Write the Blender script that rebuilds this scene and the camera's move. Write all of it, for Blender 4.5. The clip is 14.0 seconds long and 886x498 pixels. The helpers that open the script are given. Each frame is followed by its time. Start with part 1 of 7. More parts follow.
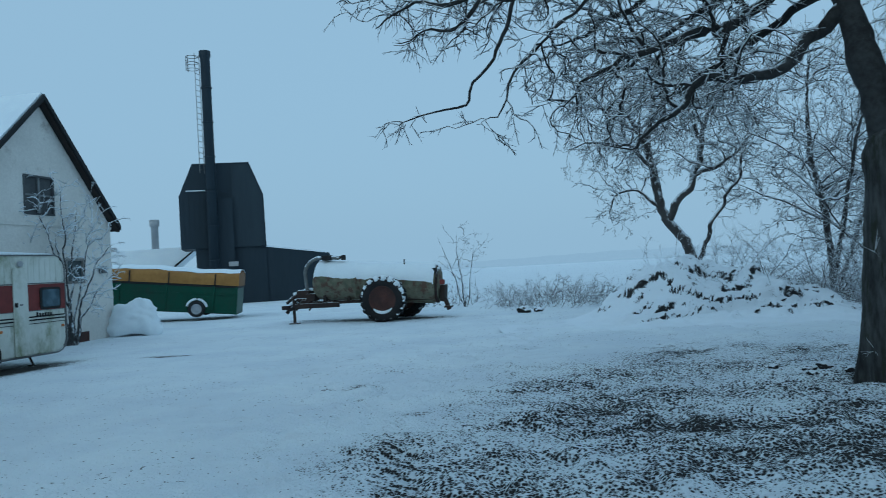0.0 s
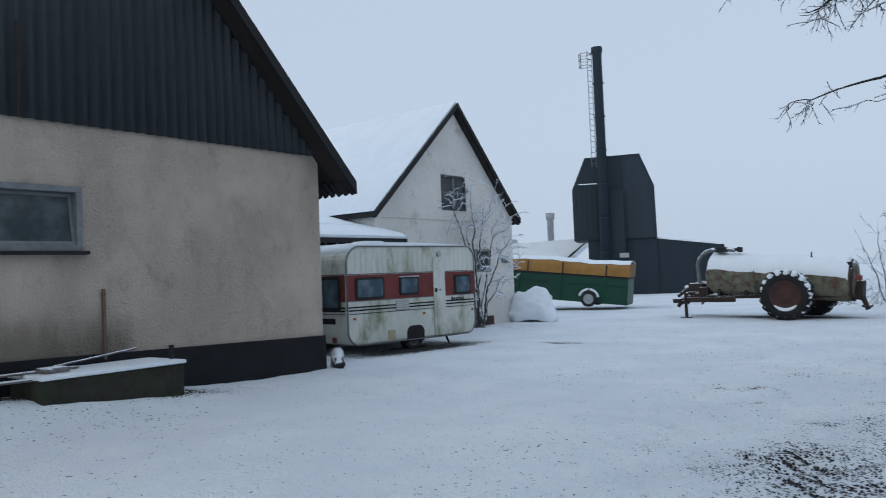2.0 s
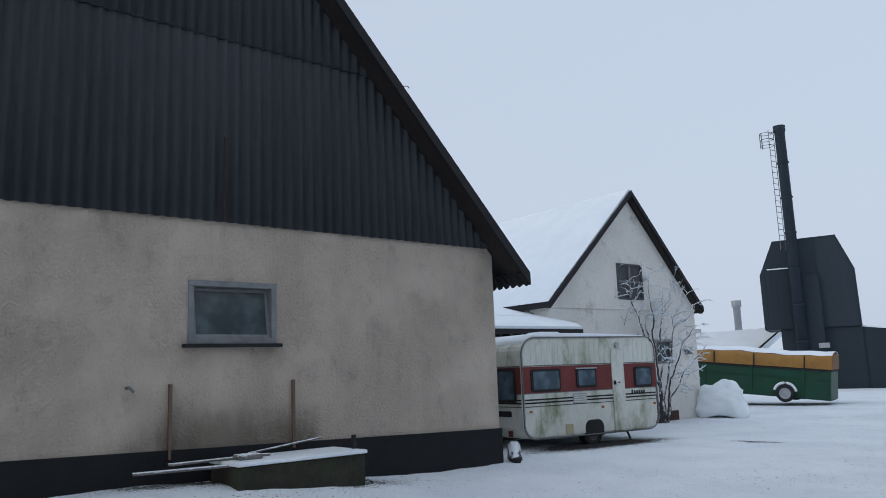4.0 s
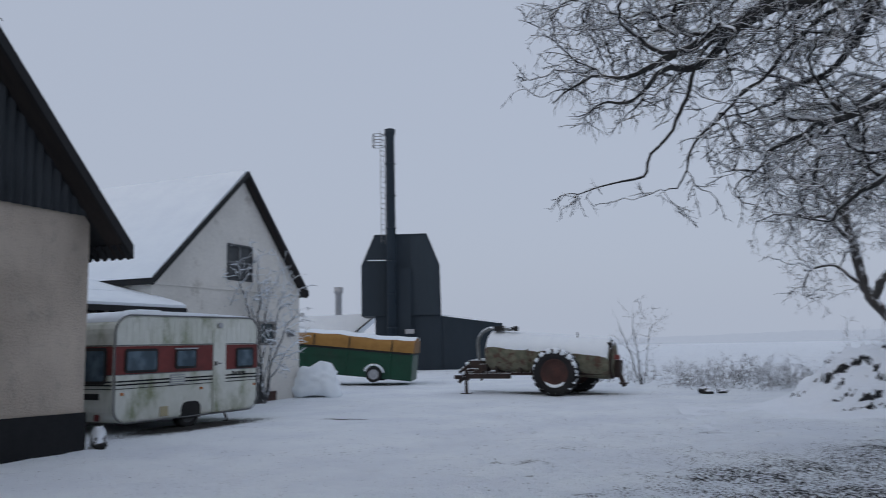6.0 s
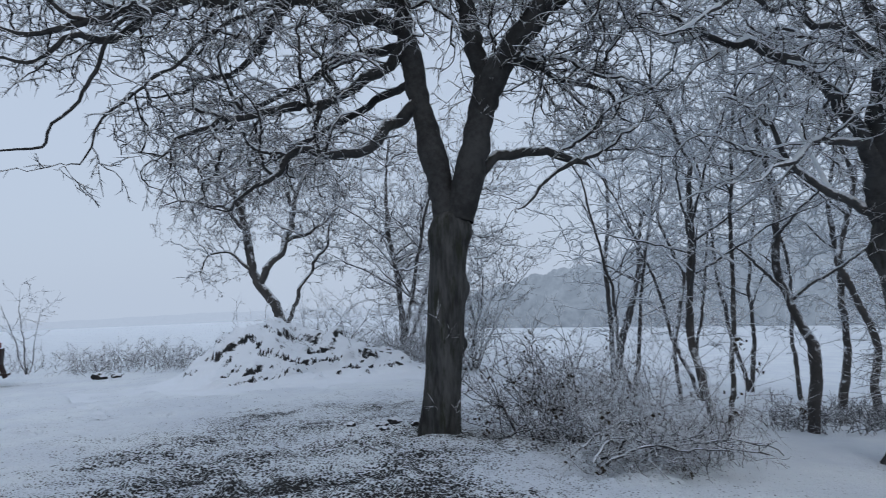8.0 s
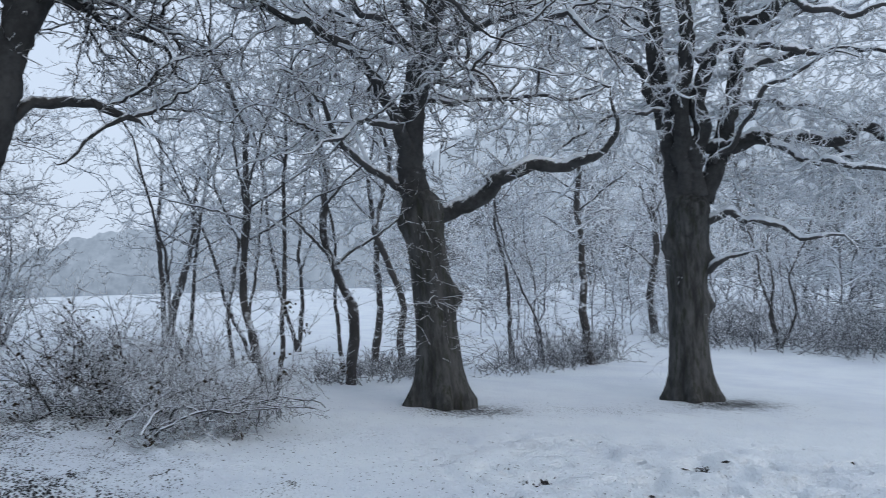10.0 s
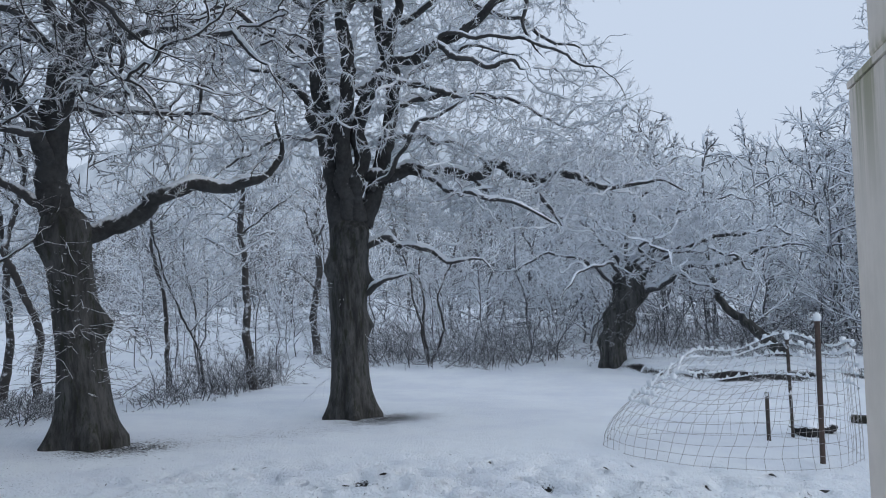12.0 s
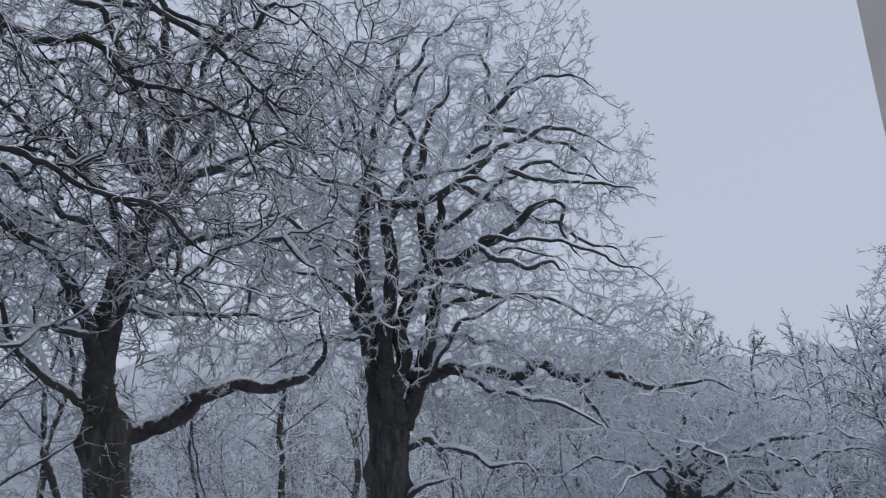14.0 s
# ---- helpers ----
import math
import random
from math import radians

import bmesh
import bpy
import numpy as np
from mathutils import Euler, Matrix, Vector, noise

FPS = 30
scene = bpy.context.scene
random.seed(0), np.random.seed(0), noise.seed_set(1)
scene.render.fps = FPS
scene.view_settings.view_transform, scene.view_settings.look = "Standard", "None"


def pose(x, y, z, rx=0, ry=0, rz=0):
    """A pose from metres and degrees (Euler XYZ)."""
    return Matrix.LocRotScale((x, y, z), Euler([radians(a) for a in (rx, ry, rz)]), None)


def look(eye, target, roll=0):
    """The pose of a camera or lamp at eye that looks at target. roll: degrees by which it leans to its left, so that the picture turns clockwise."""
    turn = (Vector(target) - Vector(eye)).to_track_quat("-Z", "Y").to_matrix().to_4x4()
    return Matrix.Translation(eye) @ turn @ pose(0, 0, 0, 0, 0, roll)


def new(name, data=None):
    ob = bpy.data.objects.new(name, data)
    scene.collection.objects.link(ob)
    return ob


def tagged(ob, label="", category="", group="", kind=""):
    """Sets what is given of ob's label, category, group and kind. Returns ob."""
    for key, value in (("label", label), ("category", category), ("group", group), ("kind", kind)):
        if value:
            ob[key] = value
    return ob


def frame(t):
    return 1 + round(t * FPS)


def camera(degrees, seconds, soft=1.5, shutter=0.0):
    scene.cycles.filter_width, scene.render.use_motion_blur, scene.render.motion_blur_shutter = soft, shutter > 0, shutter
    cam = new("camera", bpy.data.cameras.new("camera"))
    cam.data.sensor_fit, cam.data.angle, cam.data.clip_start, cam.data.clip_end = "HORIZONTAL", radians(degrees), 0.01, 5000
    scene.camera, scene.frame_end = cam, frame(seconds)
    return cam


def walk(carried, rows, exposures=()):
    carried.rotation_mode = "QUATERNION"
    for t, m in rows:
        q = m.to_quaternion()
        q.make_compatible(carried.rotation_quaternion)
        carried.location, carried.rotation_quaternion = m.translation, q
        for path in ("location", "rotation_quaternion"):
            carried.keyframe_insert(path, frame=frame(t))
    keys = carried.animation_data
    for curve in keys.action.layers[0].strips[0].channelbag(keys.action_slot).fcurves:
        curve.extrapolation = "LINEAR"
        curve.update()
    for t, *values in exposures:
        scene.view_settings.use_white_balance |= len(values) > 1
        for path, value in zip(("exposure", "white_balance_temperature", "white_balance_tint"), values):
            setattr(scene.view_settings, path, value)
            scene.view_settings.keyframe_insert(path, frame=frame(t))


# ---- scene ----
cam = camera(59.9, 14.0, soft=0.95, shutter=0.2)
EYE = 1.65
# seconds, pitch, lean, yaw
ROWS = [
    (0.0, 1.17, 3.17, 0.07), (0.5, 1.42, 3.13, 5.85), (1.0, 1.37, 2.62, 12.62), (1.5, 1.23, 2.38, 20.99),
    (2.0, 1.92, 2.26, 28.59), (2.5, 4.56, 2.45, 33.44), (2.7, 5.56, 2.13, 34.93), (3.4, 8.2, 2.1, 39.3),
    (4.1, 9.2, 2.1, 41.6), (4.8, 9.21, 2.11, 38.33), (5.0, 8.92, 2.04, 35.7), (5.5, 7.79, 1.65, 26.11),
    (6.0, 6.97, 1.17, 12.82), (6.5, 6.46, 0.78, -1.72), (7.0, 6.15, 0.89, -13.01), (7.2, 5.91, 1.29, -17.0),
    (7.9, 4.6, 2.2, -28.4), (8.6, 2.9, 3.0, -37.6), (9.3, 1.32, 3.05, -48.76), (9.5, 1.01, 2.79, -52.86),
    (10.0, 0.44, 2.45, -62.08), (10.5, -0.19, 2.49, -70.51), (11.0, -0.57, 2.47, -78.4), (11.5, -0.4, 2.55, -84.09),
    (12.0, 1.07, 2.56, -86.74), (12.5, 3.53, 2.51, -87.75), (13.0, 7.74, 2.43, -88.12), (13.5, 12.29, 2.08, -87.6),
    (14.0, 15.99, 2.24, -83.67),
]
EXPOSURES = [(0.0, -0.18, 5100, -13), (0.6, -0.15, 5500, -6), (1.0, -0.1, 5700, -1), (1.5, -0.03, 5950, 2), (2.0, 0.22, 6380, 8), (2.7, 0.3, 6500, 9), (5.0, 0.14, 6650, 13), (5.5, -0.08, 6650, 14), (6.0, -0.15, 6600, 14), (6.5, -0.2, 6480, 12), (7.2, -0.1, 6380, 11), (9.5, 0.5, 6480, 10), (10.2, 0.5, 6480, 10), (11.2, 0.45, 6480, 10), (12.0, 0.36, 6500, 11), (12.5, 0.35, 6650, 13), (13.0, 0.32, 6650, 14), (14.0, 0.05, 6680, 15)]
walk(cam, [(t, pose(0, 0, EYE, 90 + pitch, lean, yaw)) for t, pitch, lean, yaw in ROWS], EXPOSURES)

# ---- light: a closed snow sky, a wide weak sun behind it ----
world = bpy.data.worlds.new("winter_sky")
scene.world = world
world.use_nodes = True
wn = world.node_tree
wn.nodes.clear()
w_out = wn.nodes.new("ShaderNodeOutputWorld")
w_add = wn.nodes.new("ShaderNodeAddShader")
w_sky = wn.nodes.new("ShaderNodeTexSky")
w_sky.sky_type, w_sky.sun_disc = "NISHITA", False
w_sky.sun_elevation, w_sky.sun_rotation = radians(20), radians(200)
w_sky.air_density, w_sky.dust_density = 1.0, 6.0
w_b1 = wn.nodes.new("ShaderNodeBackground")
w_b1.inputs["Strength"].default_value = 0.012
w_b2 = wn.nodes.new("ShaderNodeBackground")
w_b2.inputs["Color"].default_value = (0.453, 0.53, 0.647, 1)
w_b2.inputs["Strength"].default_value = 0.95
wn.links.new(w_sky.outputs[0], w_b1.inputs[0])
wn.links.new(w_b1.outputs[0], w_add.inputs[0])
wn.links.new(w_b2.outputs[0], w_add.inputs[1])
wn.links.new(w_add.outputs[0], w_out.inputs[0])
sun = new("sun", bpy.data.lights.new("sun", "SUN"))
sun.data.energy, sun.data.angle, sun.data.color = 0.2, radians(60), (1.0, 0.97, 0.93)
sun.matrix_world = look((-20, -40, 45), (0, 0, 0))

RNG = np.random.default_rng(7)


# ---- materials ----
def nodes_of(name):
    m = bpy.data.materials.new(name)
    m.use_nodes = True
    nt = m.node_tree
    return m, nt, nt.nodes["Principled BSDF"]


def N(nt, kind, ins=(), **props):
    n = nt.nodes.new("ShaderNode" + kind)
    if "operation" in props:
        n.operation = props["operation"]
    if "data_type" in props:
        n.data_type = props["data_type"]
    if "interpolation_type" in props:
        n.interpolation_type = props["interpolation_type"]
    if "attribute_name" in props:
        n.attribute_name = props["attribute_name"]
    for k, v in dict(ins).items():
        if isinstance(v, bpy.types.NodeSocket):
            nt.links.new(v, n.inputs[k])
        else:
            n.inputs[k].default_value = v
    return n


def rgb(c):
    return (*c, 1.0)


def ramp(nt, fac, a, b):
    return N(nt, "MapRange", {0: fac, 1: a, 2: b}, interpolation_type="SMOOTHSTEP").outputs[0]


def mix(nt, fac, a, b):
    n = N(nt, "Mix", data_type="RGBA")
    for i, v in ((0, fac), (6, a), (7, b)):
        if isinstance(v, bpy.types.NodeSocket):
            nt.links.new(v, n.inputs[i])
        else:
            n.inputs[i].default_value = v
    return n.outputs[2]


def coords(nt, scale=(1, 1, 1)):
    c = N(nt, "TexCoord")
    return N(nt, "Mapping", {0: c.outputs["Object"], 3: scale}).outputs[0]


def surface(name, base, other, rough=0.8, grain=8.0, stain=0.7, bump=0.25, metal=0.0, dirt=None, dirt_at=(0.55, 0.7), stretch=(1, 1, 1), snow=None, dusting=0.0, bump_scale=0.02):
    """A worn surface: base and other mixed by a wide and a fine noise, dirt in blotches, and, with snow=(low, high), snow lying on what faces up."""
    m, nt, p = nodes_of(name)
    co = coords(nt, stretch)
    wide = N(nt, "TexNoise", {"Vector": co, "Scale": stain, "Detail": 5.0, "Roughness": 0.6}).outputs[0]
    fine = N(nt, "TexNoise", {"Vector": co, "Scale": grain, "Detail": 6.0, "Roughness": 0.65}).outputs[0]
    both = N(nt, "Math", {0: N(nt, "Math", {0: wide, 1: 0.6}, operation="MULTIPLY").outputs[0], 1: N(nt, "Math", {0: fine, 1: 0.4}, operation="MULTIPLY").outputs[0]}, operation="ADD").outputs[0]
    col = mix(nt, ramp(nt, both, 0.35, 0.65), rgb(base), rgb(other))
    if dirt:
        dn = N(nt, "TexNoise", {"Vector": co, "Scale": stain * 2.3, "Detail": 7.0, "Roughness": 0.7}).outputs[0]
        col = mix(nt, ramp(nt, dn, *dirt_at), col, rgb(dirt))
    r = rough
    if snow:
        up = N(nt, "SeparateXYZ", {0: N(nt, "NewGeometry").outputs["Normal"]}).outputs[2]
        wob = N(nt, "Math", {0: N(nt, "Math", {0: fine, 1: 0.5}, operation="SUBTRACT").outputs[0], 1: 1.6}, operation="MULTIPLY").outputs[0]
        lie = ramp(nt, N(nt, "Math", {0: up, 1: wob}, operation="ADD").outputs[0], *snow)
        if dusting:
            lie = N(nt, "Math", {0: lie, 1: dusting}, operation="MAXIMUM").outputs[0]
        col = mix(nt, lie, col, (0.825, 0.87, 0.925, 1))
    nt.links.new(col, p.inputs["Base Color"])
    p.inputs["Roughness"].default_value = r
    p.inputs["Metallic"].default_value = metal
    p.inputs["Specular IOR Level"].default_value = 0.3
    if bump:
        b = N(nt, "Bump", {"Strength": bump, "Distance": bump_scale, "Height": both})
        nt.links.new(b.outputs[0], p.inputs["Normal"])
    return m


def glass(name, tint=(0.05, 0.08, 0.1)):
    m, nt, p = nodes_of(name)
    co = coords(nt)
    n = N(nt, "TexNoise", {"Vector": co, "Scale": 3.0, "Detail": 4.0}).outputs[0]
    nt.links.new(mix(nt, ramp(nt, n, 0.4, 0.7), rgb(tint), rgb([c * 1.8 + 0.02 for c in tint])), p.inputs["Base Color"])
    p.inputs["Roughness"].default_value = 0.12
    p.inputs["Specular IOR Level"].default_value = 0.6
    return m


def ground_material():
    m, nt, p = nodes_of("snowy_ground")
    co = coords(nt)
    bare = N(nt, "Attribute", attribute_name="bare").outputs["Fac"]
    along = N(nt, "Attribute", attribute_name="tread_along").outputs["Fac"]
    press = N(nt, "Attribute", attribute_name="tread_press").outputs["Fac"]
    math2 = lambda op, a, b: N(nt, "Math", {0: a, 1: b}, operation=op).outputs[0]
    clump = N(nt, "TexNoise", {"Vector": co, "Scale": 6.0, "Detail": 3.0, "Roughness": 0.5}).outputs[0]
    tuft = N(nt, "TexNoise", {"Vector": co, "Scale": 19.0, "Detail": 4.0, "Roughness": 0.55}).outputs[0]
    blade = N(nt, "TexNoise", {"Vector": co, "Scale": 34.0, "Detail": 3.0, "Roughness": 0.6}).outputs[0]
    nudge = N(nt, "VectorMath", {0: co, 1: N(nt, "VectorMath", {0: N(nt, "TexNoise", {"Vector": co, "Scale": 16.0, "Detail": 2.0}).outputs["Color"], "Scale": 0.03}, operation="SCALE").outputs[0]}, operation="ADD").outputs[0]
    dimple = N(nt, "TexVoronoi", {"Vector": nudge, "Scale": 33.0}, voronoi_dimensions="2D").outputs["Distance"]
    b = math2("ADD", math2("MULTIPLY", clump, 0.25), math2("ADD", math2("MULTIPLY", blade, 0.25), math2("ADD", math2("MULTIPLY", tuft, 0.2), math2("MULTIPLY", math2("SUBTRACT", 0.38, dimple), 0.42))))
    b = math2("ADD", b, 0.15)
    lug = math2("MULTIPLY", math2("SINE", math2("MULTIPLY", along, 36.0), 0.0), press)
    # The lug term darkens the tread grooves with painted shade.
    s = math2("ADD", math2("ADD", b, bare), math2("MULTIPLY", math2("MAXIMUM", lug, 0.0), 0.13))
    soil_shade = ramp(nt, s, 0.92, 1.1)
    # lone grass tips through the snow
    tips = N(nt, "TexNoise", {"Vector": co, "Scale": 22.0, "Detail": 2.0}).outputs[0]
    where = N(nt, "TexNoise", {"Vector": co, "Scale": 0.55, "Detail": 3.0}).outputs[0]
    tip_fac = math2("MULTIPLY", math2("MULTIPLY", ramp(nt, math2("ADD", tips, math2("MULTIPLY", where, 0.25)), 0.8, 0.86), 0.8), ramp(nt, bare, 0.08, 0.2))
    zone = N(nt, "Attribute", attribute_name="dent").outputs["Fac"]
    warp = N(nt, "VectorMath", {0: co, 1: N(nt, "VectorMath", {0: N(nt, "TexNoise", {"Vector": co, "Scale": 7.0, "Detail": 3.0}).outputs["Color"], "Scale": 0.16}, operation="SCALE").outputs[0]}, operation="ADD").outputs[0]
    cell = N(nt, "TexVoronoi", {"Vector": warp, "Scale": 3.3}, voronoi_dimensions="2D")
    pick = N(nt, "SeparateColor", {0: cell.outputs["Color"]})
    size = math2("MULTIPLY", pick.outputs[0], math2("MULTIPLY", zone, 0.34))
    pit = ramp(nt, math2("SUBTRACT", size, cell.outputs["Distance"]), -0.14, 0.1)
    # Pit floors take the soil colour to stand for the shade in them.
    pit_shade = math2("MULTIPLY", ramp(nt, math2("ADD", math2("SUBTRACT", math2("MULTIPLY", size, 0.62), cell.outputs["Distance"]), math2("MULTIPLY", math2("SUBTRACT", blade, 0.5), 0.2)), -0.02, 0.03), ramp(nt, pick.outputs[1], 0.35, 0.45))
    soil_shade = math2("MAXIMUM", soil_shade, math2("MAXIMUM", tip_fac, pit_shade))
    fine = N(nt, "TexNoise", {"Vector": co, "Scale": 60.0, "Detail": 4.0}).outputs[0]
    # The blue-dark tone stands for shade in the dimples as well as soil.
    soil = mix(nt, fine, (0.017, 0.018, 0.02, 1), (0.052, 0.049, 0.045, 1))
    drift = N(nt, "TexNoise", {"Vector": co, "Scale": 0.5, "Detail": 5.0, "Roughness": 0.6}).outputs[0]
    snow = mix(nt, ramp(nt, drift, 0.3, 0.7), (0.78, 0.83, 0.895, 1), (0.88, 0.93, 0.965, 1))
    # thin crust where the ground shows grey through the snow
    thin = N(nt, "TexNoise", {"Vector": coords(nt, (0.55, 1.5, 1)), "Scale": 2.6, "Detail": 8.0, "Roughness": 0.72}).outputs[0]
    yard = math2("MINIMUM", math2("ADD", math2("MULTIPLY", zone, 1.0), 0.2), 1.0)
    snow = mix(nt, math2("MULTIPLY", ramp(nt, thin, 0.5, 0.68), math2("MULTIPLY", yard, 0.5)), snow, (0.66, 0.685, 0.725, 1))
    nt.links.new(mix(nt, soil_shade, snow, soil), p.inputs["Base Color"])
    p.inputs["Roughness"].default_value = 0.85
    p.inputs["Specular IOR Level"].default_value = 0.15
    dent = N(nt, "TexNoise", {"Vector": co, "Scale": 2.2, "Detail": 6.0, "Roughness": 0.6}).outputs[0]
    h = math2("ADD", math2("ADD", math2("MULTIPLY", dent, 1.6), b), math2("MULTIPLY", soil_shade, -0.6))
    h = math2("SUBTRACT", h, math2("ADD", math2("MULTIPLY", lug, 0.5), math2("MULTIPLY", pit, 1.1)))
    nt.links.new(N(nt, "Bump", {"Strength": 0.75, "Distance": 0.06, "Height": h}).outputs[0], p.inputs["Normal"])
    return m


M_GROUND = ground_material()
M_SNOW = surface("snow", (0.81, 0.86, 0.91), (0.87, 0.92, 0.955), 0.8, 14, 1.2, 0.35, bump_scale=0.03)
def roughcast():
    """Beige roughcast: flung lumps, worn smooth in places, with a damp stain low on the wall."""
    m, nt, p = nodes_of("beige_roughcast")
    co = coords(nt)
    math2 = lambda op, a, b: N(nt, "Math", {0: a, 1: b}, operation=op).outputs[0]
    lumps = N(nt, "TexNoise", {"Vector": co, "Scale": 24.0, "Detail": 6.0, "Roughness": 0.62}).outputs[0]
    grit = N(nt, "TexNoise", {"Vector": co, "Scale": 70.0, "Detail": 3.0}).outputs[0]
    zones = ramp(nt, N(nt, "TexNoise", {"Vector": co, "Scale": 0.8, "Detail": 6.0, "Roughness": 0.7}).outputs[0], 0.36, 0.66)
    streak = N(nt, "TexNoise", {"Vector": coords(nt, (1, 1.3, 0.6)), "Scale": 1.1, "Detail": 6.0, "Roughness": 0.65}).outputs[0]
    rough = math2("MULTIPLY", ramp(nt, lumps, 0.4, 0.66), math2("ADD", math2("MULTIPLY", zones, 0.75), 0.25))
    col = mix(nt, ramp(nt, streak, 0.35, 0.7), rgb((0.545, 0.468, 0.393)), rgb((0.46, 0.395, 0.332)))
    col = mix(nt, math2("MULTIPLY", zones, 0.14), col, rgb((0.43, 0.35, 0.28)))
    pits = math2("MULTIPLY", ramp(nt, lumps, 0.46, 0.36), math2("ADD", math2("MULTIPLY", zones, 0.4), 0.06))
    col = mix(nt, pits, col, rgb((0.24, 0.2, 0.165)))
    blot = N(nt, "TexNoise", {"Vector": coords(nt, (1, 1, 0.8)), "Scale": 2.4, "Detail": 9.0, "Roughness": 0.75}).outputs[0]
    col = mix(nt, math2("MULTIPLY", ramp(nt, blot, 0.5, 0.72), 0.55), col, rgb((0.25, 0.225, 0.2)))
    xyz = N(nt, "SeparateXYZ", {0: co})
    dy = math2("DIVIDE", math2("ADD", xyz.outputs[1], 5.1), 1.5)
    dz = math2("DIVIDE", math2("SUBTRACT", xyz.outputs[2], 0.75), 0.65)
    q = math2("ADD", math2("ADD", math2("MULTIPLY", dy, dy), math2("MULTIPLY", dz, dz)), math2("MULTIPLY", math2("SUBTRACT", streak, 0.5), 3.0))
    col = mix(nt, math2("MULTIPLY", ramp(nt, q, 1.3, 0.0), 0.75), col, rgb((0.13, 0.11, 0.085)))
    nt.links.new(col, p.inputs["Base Color"])
    p.inputs["Roughness"].default_value = 0.95
    p.inputs["Specular IOR Level"].default_value = 0.2
    h = math2("ADD", rough, math2("MULTIPLY", grit, 0.15))
    nt.links.new(N(nt, "Bump", {"Strength": 0.85, "Distance": 0.022, "Height": h}).outputs[0], p.inputs["Normal"])
    return m


M_RENDER = roughcast()
M_PLINTH = surface("black_plinth", (0.009, 0.01, 0.012), (0.016, 0.017, 0.019), 0.85, 20, 1.0, 0.4)
M_SHEET = surface("black_corrugated_sheet", (0.026, 0.032, 0.038), (0.043, 0.049, 0.056), 0.6, 14, 0.6, 0.15, stretch=(1, 1, 0.15), dirt=(0.045, 0.044, 0.045), dirt_at=(0.62, 0.78))
M_DARKWOOD = surface("dark_verge_board", (0.012, 0.013, 0.015), (0.02, 0.02, 0.022), 0.7, 20, 1.5, 0.3)
M_SOFFIT = surface("brown_soffit_board", (0.02, 0.017, 0.016), (0.035, 0.028, 0.026), 0.8, 12, 1.5, 0.3, stretch=(6, 1, 1))
M_GREYWOOD = surface("grey_weathered_wood", (0.3, 0.29, 0.28), (0.2, 0.19, 0.18), 0.85, 18, 2, 0.4, stretch=(1, 1, 0.2))
M_BROWNWOOD = surface("brown_weathered_wood", (0.12, 0.08, 0.06), (0.19, 0.13, 0.1), 0.9, 18, 2, 0.4, stretch=(1, 1, 0.2))
M_SNOWYWOOD = surface("snow_covered_wood", (0.2, 0.19, 0.185), (0.13, 0.12, 0.115), 0.85, 12, 2, 0.4, snow=(0.2, 0.5))
M_STAKE = surface("snow_flecked_stake", (0.05, 0.042, 0.037), (0.09, 0.077, 0.07), 0.9, 5, 2, 0.4, dirt=(0.8, 0.81, 0.84), dirt_at=(0.55, 0.6))
M_CONCRETE = surface("mossy_concrete", (0.024, 0.023, 0.018), (0.05, 0.046, 0.036), 0.95, 10, 1.2, 0.7, dirt=(0.035, 0.045, 0.025), dirt_at=(0.45, 0.65))
M_GLASS = glass("dull_window_glass", (0.035, 0.05, 0.055))
M_CGLASS = glass("caravan_window_glass", (0.045, 0.075, 0.1))
M_WHITEWALL = surface("grey_whitewashed_render", (0.77, 0.745, 0.7), (0.63, 0.61, 0.57), 0.95, 12, 0.6, 0.7, dirt=(0.36, 0.33, 0.29), dirt_at=(0.55, 0.78), bump_scale=0.04)
M_CARWHITE = surface("dirty_white_panel", (0.7, 0.71, 0.66), (0.56, 0.58, 0.51), 0.55, 9, 0.8, 0.08, dirt=(0.22, 0.25, 0.14), dirt_at=(0.47, 0.72), stretch=(1, 1, 0.5))
M_CARRED = surface("faded_red_panel", (0.2, 0.042, 0.038), (0.13, 0.032, 0.03), 0.6, 9, 0.8, 0.08)
M_BLACK = surface("black_rubber", (0.018, 0.018, 0.019), (0.03, 0.03, 0.03), 0.8, 30, 3, 0.3)
M_TREAD = surface("snow_caught_tyre", (0.013, 0.013, 0.014), (0.024, 0.024, 0.025), 0.85, 12, 2, 0.3, snow=(0.55, 0.8))
M_STEEL = surface("dull_grey_steel", (0.22, 0.225, 0.23), (0.14, 0.145, 0.15), 0.5, 20, 2, 0.15, metal=0.6)
M_RUST = surface("rusty_steel", (0.026, 0.022, 0.021), (0.05, 0.033, 0.027), 0.85, 14, 2, 0.4, dirt=(0.025, 0.022, 0.022), snow=(0.5, 0.75))
M_RIM = surface("rust_red_rim", (0.09, 0.04, 0.033), (0.05, 0.03, 0.027), 0.8, 14, 2, 0.3)
M_TANK = surface("mossy_olive_tank", (0.2, 0.19, 0.135), (0.1, 0.105, 0.072), 0.75, 7, 1.8, 0.3, dirt=(0.1, 0.062, 0.046), dirt_at=(0.47, 0.6))
M_GREEN = surface("green_trailer_paint", (0.008, 0.067, 0.037), (0.014, 0.052, 0.031), 0.5, 6, 0.7, 0.1, dirt=(0.02, 0.045, 0.03))
M_TARP = surface("ochre_tarpaulin", (0.4, 0.21, 0.055), (0.3, 0.15, 0.04), 0.6, 7, 1.3, 0.5, dirt=(0.5, 0.42, 0.34), dirt_at=(0.66, 0.74), bump_scale=0.06)
